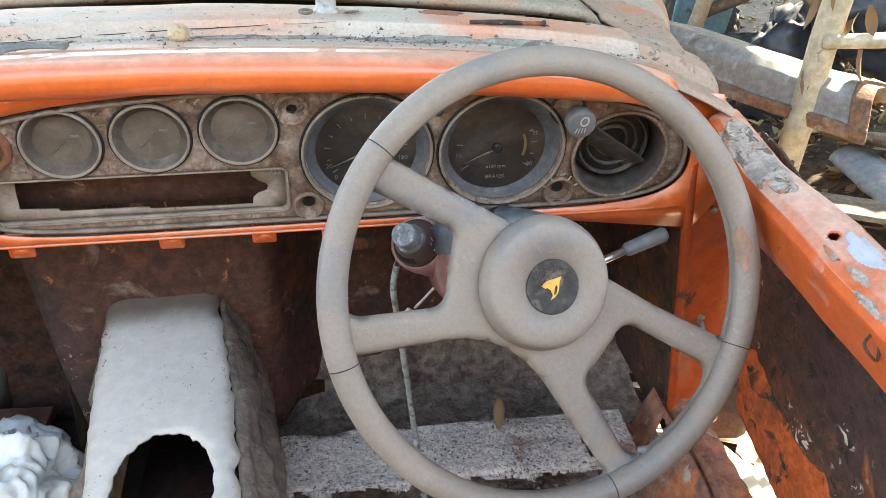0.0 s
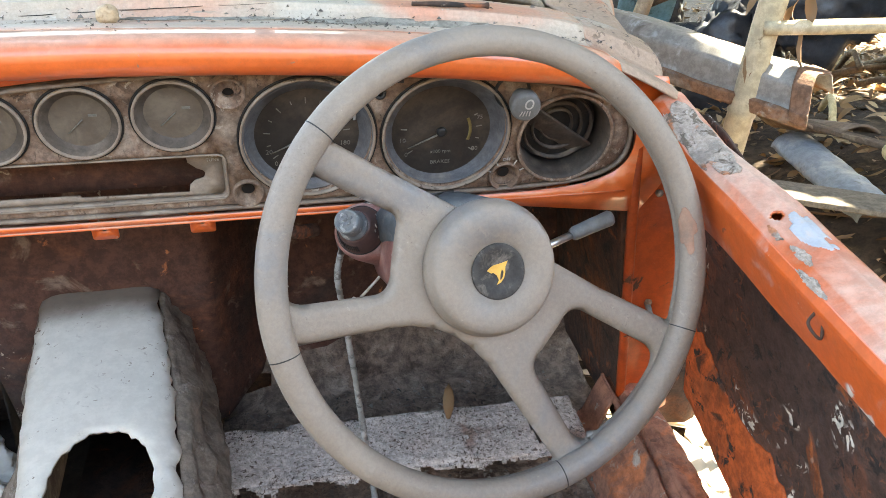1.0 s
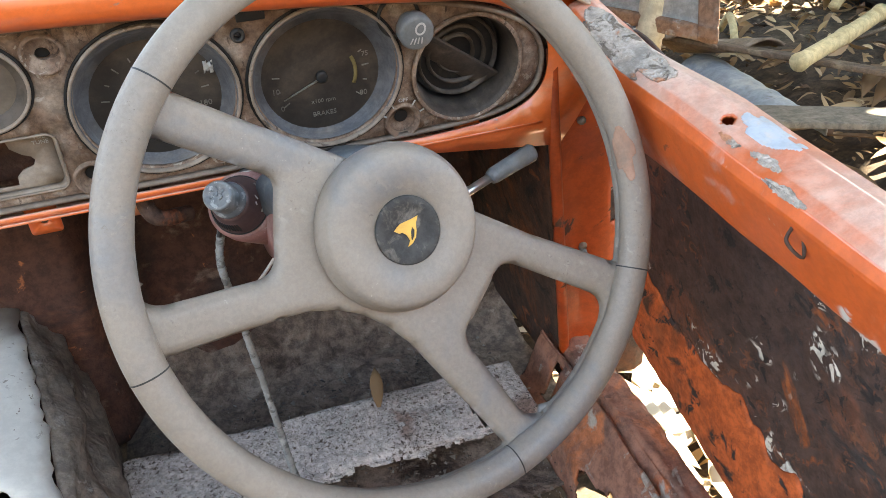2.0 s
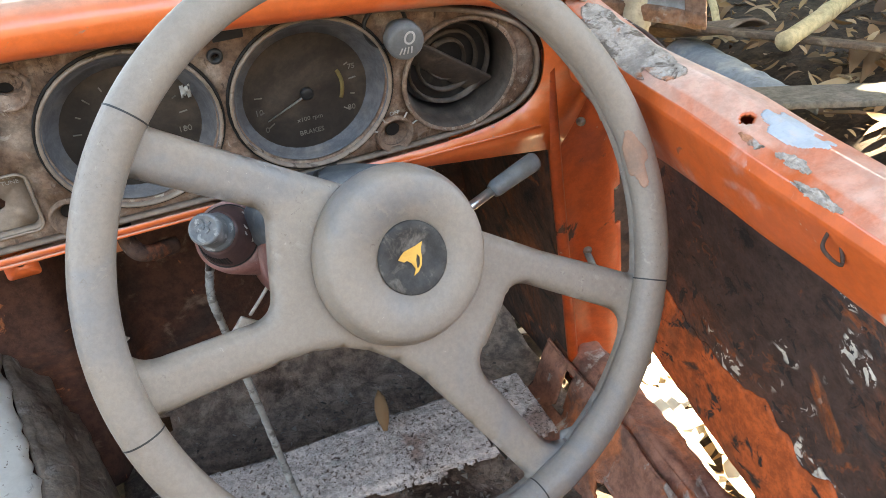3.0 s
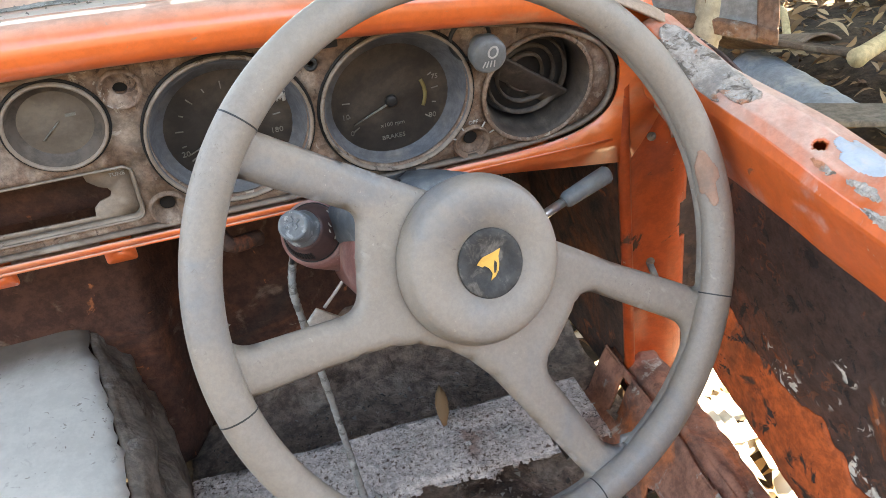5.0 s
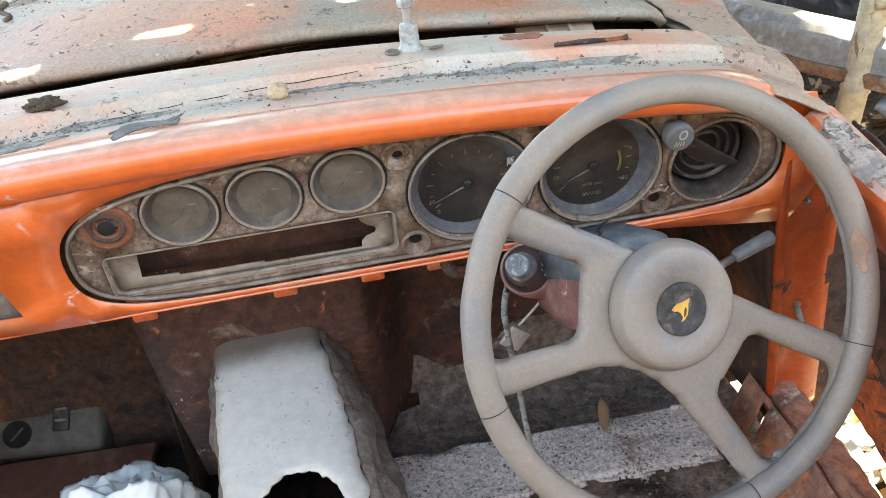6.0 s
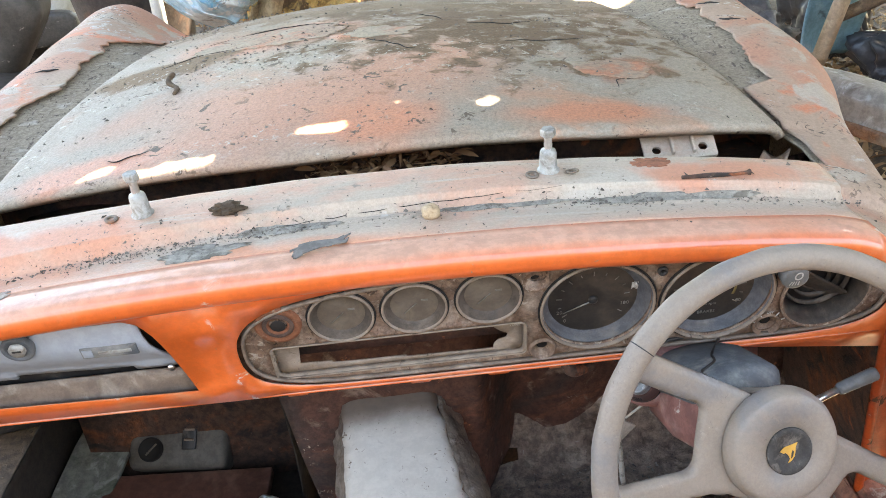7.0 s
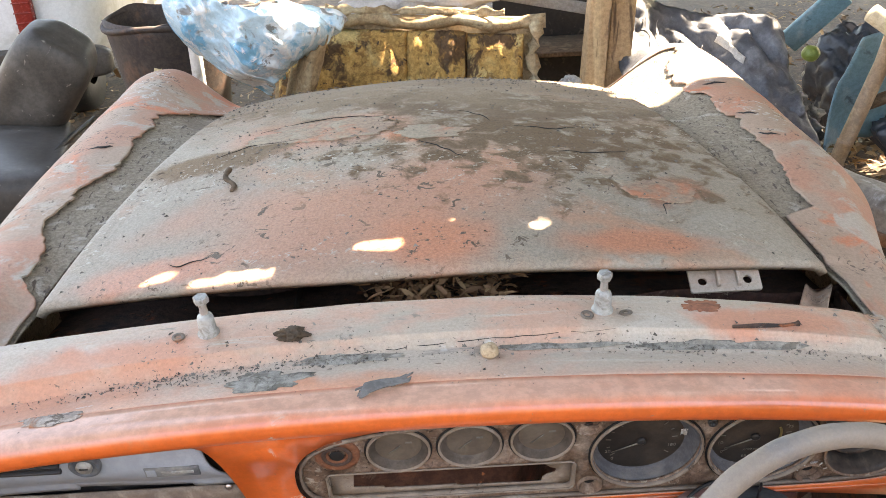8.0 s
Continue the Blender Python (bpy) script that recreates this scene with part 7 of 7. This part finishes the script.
# thin open cracks in the bonnet's paint, and a long one along the cowl's seam
def surface_crack(points, height, radius, name, parent, label=""):
    line = curve_points([(x, y, height(x, y) + 0.0006) for x, y in points], 7)
    line = [p + Vector((wobble(p, 45, 0.008, 2), wobble(p, 45, 0.008, 7), 0)) for p in line]
    n = len(line) - 1
    return part(name, tube(line, [radius * (0.25 + 0.75 * math.sin(math.pi * min(1, max(0.02, k / n)))) for k in range(n + 1)], 6), M_HOLE, parent, label)


for pts in (((-0.36, 0.42), (-0.30, 0.455), (-0.24, 0.45), (-0.17, 0.475)), ((-0.30, 0.53), (-0.20, 0.565), (-0.10, 0.555), (-0.05, 0.50)), ((0.06, 0.57), (0.10, 0.545), (0.115, 0.50)), ((0.33, 0.12), (0.335, 0.145), (0.355, 0.155)), ((0.20, 0.34), (0.27, 0.335), (0.33, 0.35)), ((-0.02, 0.40), (0.03, 0.345), (0.06, 0.31)), ((-0.345, 0.06), (-0.33, 0.052), (-0.29, 0.060)), ((0.16, 0.47), (0.22, 0.455), (0.27, 0.47))):
    surface_crack(pts, bonnet_z, 0.0010, "crack", bonnet)
surface_crack(((-0.13, -0.168), (-0.03, -0.160), (0.08, -0.155), (0.20, -0.153)), cowl_z, 0.0005, "seam_crack", car, "dark open seam along the cowl")
M_WASHER = material("dull_rusty_washer", (0.20, 0.16, 0.13), 0.7, 0.4, layers=[((0.30, 0.14, 0.08), 60, 0.5, 0.62)], grain=0.2, bump=0.3)
for wx, wy, tilt in ((0.172, -0.131, 8), (0.217, -0.128, -10), (-0.290, -0.128, 5)):
    tagged(part("washer", lathe([(0.0035, 0.0004), (0.0072, 0.0004), (0.0076, 0.0012), (0.0072, 0.0022), (0.0035, 0.0022), (0.0035, 0.0004)], pose(wx, wy, cowl_z(wx, wy) + 0.0006, tilt, tilt / 2, 0), 20), M_WASHER), "small dull washer lying beside the wiper spindle", "washer")

# grit and crumbs
M_GRIT = leaf_material("dark_grit", [(0.05, 0.04, 0.035), (0.12, 0.1, 0.085), (0.25, 0.22, 0.19), (0.08, 0.06, 0.05)])


def crumbs(name, count, spot, label, seed, small=0.0012, big=0.005):
    bm = bmesh.new()
    r = random.Random(seed)
    for k in range(count):
        q = spot(r)
        if q is None:
            continue
        s = small + (big - small) * r.random() ** 4
        pts = [Vector((r.uniform(-1, 1), r.uniform(-1, 1), 0)).normalized() * s * r.uniform(0.6, 1.3) for _ in range(3)]
        base = [bm.verts.new(q + p + Vector((0, 0, -0.0005))) for p in pts]
        top = bm.verts.new(q + Vector((r.uniform(-0.4, 0.4) * s, r.uniform(-0.4, 0.4) * s, s * r.uniform(0.25, 0.7))))
        for i in range(3):
            bm.faces.new((base[i], base[(i + 1) % 3], top))
    return tagged(part(name, bm, M_GRIT, smooth=False), label, "dirt", kind="stuff")


def on_cowl(r):
    x = r.uniform(-0.6, 0.52)
    y = -0.168 - 0.10 * (x - 0.05) ** 2 + r.gauss(0, 0.008) if r.random() < 0.8 else r.uniform(-0.25, -0.10)
    if r.random() > 0.25 + 0.75 * max(0, noise.noise(Vector((x * 9, y * 9, 2)))) * 2:
        return None
    return Vector((x, y, cowl_z(x, y) + 0.0008))


crumbs("cowl_grit", 3000, on_cowl, "dark grit and crumbs lying along the cowl seam", 4, 0.001, 0.0038)


def on_bonnet(r):
    x, y = r.uniform(-0.5, 0.5), r.uniform(0.02, 1.1)
    if abs(x) > bonnet_half(y) - 0.01 or r.random() > 0.15 + 2.2 * max(0, noise.noise(Vector((x * 4, y * 4, 8))) + 0.25 * (y - 0.4)):
        return None
    return Vector((x, y, bonnet_z(x, y) + 0.003))


crumbs("bonnet_grit", 11000, on_bonnet, "dark grit and leaf crumbs scattered over the bonnet", 6, 0.0008, 0.0046)


def on_floor(r):
    x, y = r.uniform(0.12, 0.56), r.uniform(-0.45, 0.03)
    return Vector((x, y, 0.372))


crumbs("floor_grit", 2600, on_floor, "grit and paint flakes on the car floor", 9, 0.0015, 0.006)

# ---- tree overhead, whose crown shades the place ----
tree = empty("shade_tree", "tall broad-leaved tree whose crown shades the car", "tree")
base = Vector((4.6, -2.4, 0.0))
part("trunk", tube(curve_points([base, base + Vector((-0.1, 0.1, 1.6)), base + Vector((-0.5, 0.4, 3.2)), base + Vector((-1.2, 0.9, 4.6))], 8), [0.24 - 0.005 * k for k in range(25)], 14, rough=0.02), M_TWIG, tree)
# gaps are cut in the unseen crown so that sun falls on these places
SPOTS = ((-0.068, 0.045, 0.975, 0.05), (-0.25, 0.01, 0.96, 0.09), (-0.36, 0.03, 0.955, 0.04), (0.15, 0.075, 0.98, 0.03), (0.027, 0.10, 0.982, 0.03), (1.0, 1.9, 0.75, 0.08), (0.84, 1.95, 0.8, 0.06), (0.62, 1.98, 0.9, 0.05), (0.52, 1.05, 0.93, 0.14), (0.66, 1.0, 0.93, 0.12), (0.53, 1.10, 0.90, 0.14), (0.47, 1.05, 0.86, 0.11), (0.58, 1.22, 0.88, 0.14), (0.62, 1.08, 0.92, 0.10), (0.50, 0.90, 0.90, 0.07), (0.648, 1.043, 0.92, 0.09), (0.90, 0.04, 0.09, 0.17), (0.88, -0.12, 0.10, 0.17), (0.92, 0.20, 0.08, 0.13), (0.78, 0.02, 0.08, 0.13), (0.75, 0.20, 0.1, 0.10), (0.95, 0.30, 0.05, 0.08), (-0.466, 1.8, 0.7, 0.04), (1.65, 2.6, 0.2, 0.05), (1.68, 0.28, 0.30, 0.10), (1.95, 0.2, 0.35, 0.14), (0.2, 1.9, 0.75, 0.05), (-0.5, 1.6, 0.95, 0.12), (-0.78, 1.95, 0.7, 0.06), (1.4, 1.55, 0.85, 0.08), (1.7, 1.7, 0.5, 0.06), (1.6, 1.3, 0.4, 0.12), (2.2, 1.4, 0.3, 0.06), (-0.1, 1.85, 0.8, 0.04), (0.05, 1.9, 0.7, 0.04))
OPEN = len(SPOTS)
rnd = random.Random(17)
SPOTS += tuple((rnd.uniform(-1.3, 2.3), rnd.uniform(1.45, 3.6), rnd.uniform(0.4, 0.9), rnd.uniform(0.01, 0.08)) for k in range(46))
SIDE_A = SUN_DIR.cross(Vector((0, 0, 1))).normalized()
SIDE_B = SUN_DIR.cross(SIDE_A)
gaps = [(Vector(s[:3]).dot(SIDE_A), Vector(s[:3]).dot(SIDE_B), s[3]) for s in SPOTS]
rnd = random.Random(3)
top = base + Vector((-1.2, 0.9, 4.6))
bm = bmesh.new()
centre = Vector((0.3, 1.7, 0.9)) + SUN_DIR * 2.6
count = 0
for k in range(40000):
    q = centre + SIDE_A * rnd.uniform(-3.4, 3.1) + SIDE_B * rnd.uniform(-3.0, 3.0) + SUN_DIR * rnd.uniform(-0.5, 0.9)
    ln = rnd.uniform(0.13, 0.26)
    m = pose(q.x, q.y, q.z, rnd.uniform(-50, 50), rnd.uniform(-50, 50), rnd.uniform(0, 360))
    spots = [((m @ Vector((ln * e, 0, 0))).dot(SIDE_A), (m @ Vector((ln * e, 0, 0))).dot(SIDE_B)) for e in (0.1, 0.37, 0.63, 0.9)]
    if any(abs(pa - a) < r + 0.04 and math.hypot(pa - a, pb - b) < r + 0.04 for pa, pb in spots for a, b, r in gaps):
        continue
    leaf_mesh(bm, m, ln, ln * 0.45, rnd.uniform(-0.1, 0.2))
for k in range(9000):
    q = centre + SIDE_A * rnd.uniform(-6.0, 3.1) + SIDE_B * rnd.uniform(-4.0, 6.0) + SUN_DIR * rnd.uniform(-0.3, 1.2)
    below = q - SUN_DIR * ((q.z - 0.9) / SUN_DIR.z)
    if (below.y < 3.6 and below.x < 2.7) or q.z < 2.6:
        continue
    ln = rnd.uniform(0.3, 0.5)
    leaf_mesh(bm, pose(q.x, q.y, q.z, rnd.uniform(-50, 50), rnd.uniform(-50, 50), rnd.uniform(0, 360)), ln, ln * 0.5, rnd.uniform(-0.1, 0.2))
# leaves added out of view to darken the ground behind the car
for k in range(1700):
    foot = Vector((rnd.uniform(-3.6, 3.6), rnd.uniform(-3.0, -0.75), 0.6))
    q = foot + SUN_DIR * rnd.uniform(3.0, 3.9)
    ln = rnd.uniform(0.25, 0.45)
    leaf_mesh(bm, pose(q.x, q.y, q.z, rnd.uniform(-50, 50), rnd.uniform(-50, 50), rnd.uniform(0, 360)), ln, ln * 0.5, rnd.uniform(-0.1, 0.2))
# more unseen leaves, added to keep sun off the far ground
for k in range(3600):
    foot = Vector((rnd.uniform(0.2, 5.5), rnd.uniform(3.9, 9.5), 0.3))
    q = foot + SUN_DIR * rnd.uniform(3.4, 4.4)
    ln = rnd.uniform(0.4, 0.65)
    leaf_mesh(bm, pose(q.x, q.y, q.z, rnd.uniform(-50, 50), rnd.uniform(-50, 50), rnd.uniform(0, 360)), ln, ln * 0.5, rnd.uniform(-0.1, 0.2))
# an unseen low branch added over the bonnet: long narrow gaps cut between its leaves shape small flecks of sun
FLECKS = ((-0.256, 0.006, 0.962, 0.058, 0.0040), (-0.357, 0.030, 0.954, 0.016, 0.0035), (-0.070, 0.044, 0.976, 0.024, 0.0060), (0.146, 0.076, 0.980, 0.006, 0.0028), (0.158, 0.092, 0.981, 0.007, 0.0030), (0.026, 0.103, 0.983, 0.005, 0.0022))
slits = [(Vector(f[:3]).dot(SIDE_A), Vector(f[:3]).dot(SIDE_B), f[3], f[4]) for f in FLECKS]
along_a = Vector((1, 0, 0)).dot(SIDE_A)
along_b = Vector((1, 0, 0)).dot(SIDE_B)
along_n = math.hypot(along_a, along_b)
along_a, along_b = along_a / along_n, along_b / along_n
for k in range(9000):
    foot = Vector((rnd.uniform(-0.52, 0.30), rnd.uniform(-0.12, 0.22), 0.97))
    q = foot + SUN_DIR * rnd.uniform(0.80, 1.10)
    ln = rnd.uniform(0.035, 0.075)
    m = pose(q.x, q.y, q.z, rnd.uniform(-40, 40), rnd.uniform(-40, 40), rnd.uniform(0, 360))
    clear = True
    for e in (0.0, 0.2, 0.4, 0.6, 0.8, 1.0):
        for w in (-0.2, 0.0, 0.2):
            p = m @ Vector((ln * e, ln * w * math.sin(math.pi * e), 0))
            pa, pb = p.dot(SIDE_A), p.dot(SIDE_B)
            for a, b, long_, wide in slits:
                da, db = pa - a, pb - b
                if (abs(da * along_a + db * along_b) / (long_ + 0.004)) ** 2 + (abs(db * along_a - da * along_b) / (wide + 0.004)) ** 2 < 1:
                    clear = False
    if clear:
        leaf_mesh(bm, m, ln, ln * 0.42, rnd.uniform(-0.1, 0.15))
part("crown", bm, leaf_material("green_leaves", [(0.04, 0.08, 0.02), (0.07, 0.12, 0.03), (0.09, 0.13, 0.04)]), tree)
made_limbs = 0
while made_limbs < 7:
    tip = centre + SIDE_A * rnd.uniform(-2.6, 2.2) + SIDE_B * rnd.uniform(-2.6, 2.2) + SUN_DIR * 0.9
    line = curve_points([top, top.lerp(tip, 0.5) + Vector((0, 0, 0.5)), tip], 8)
    if any(math.hypot(p.dot(SIDE_A) - a, p.dot(SIDE_B) - b) < r + 0.16 for p in line for a, b, r in gaps[:OPEN]):
        continue
    part("limb", tube(line, [0.11 - 0.006 * i for i in range(17)], 8), M_TWIG, tree)
    made_limbs += 1
# bare wood added to carry the fleck-shaping leaves, out of view
part("low_branch", tube(curve_points([top.lerp(Vector((0.5, 0.5, 2.2)), 0.0), Vector((1.9, -0.5, 3.1)), Vector((0.95, 0.25, 2.15)), Vector((0.35, 0.38, 1.86))], 8), [0.05 - 0.0017 * i for i in range(25)], 8), M_TWIG, tree)
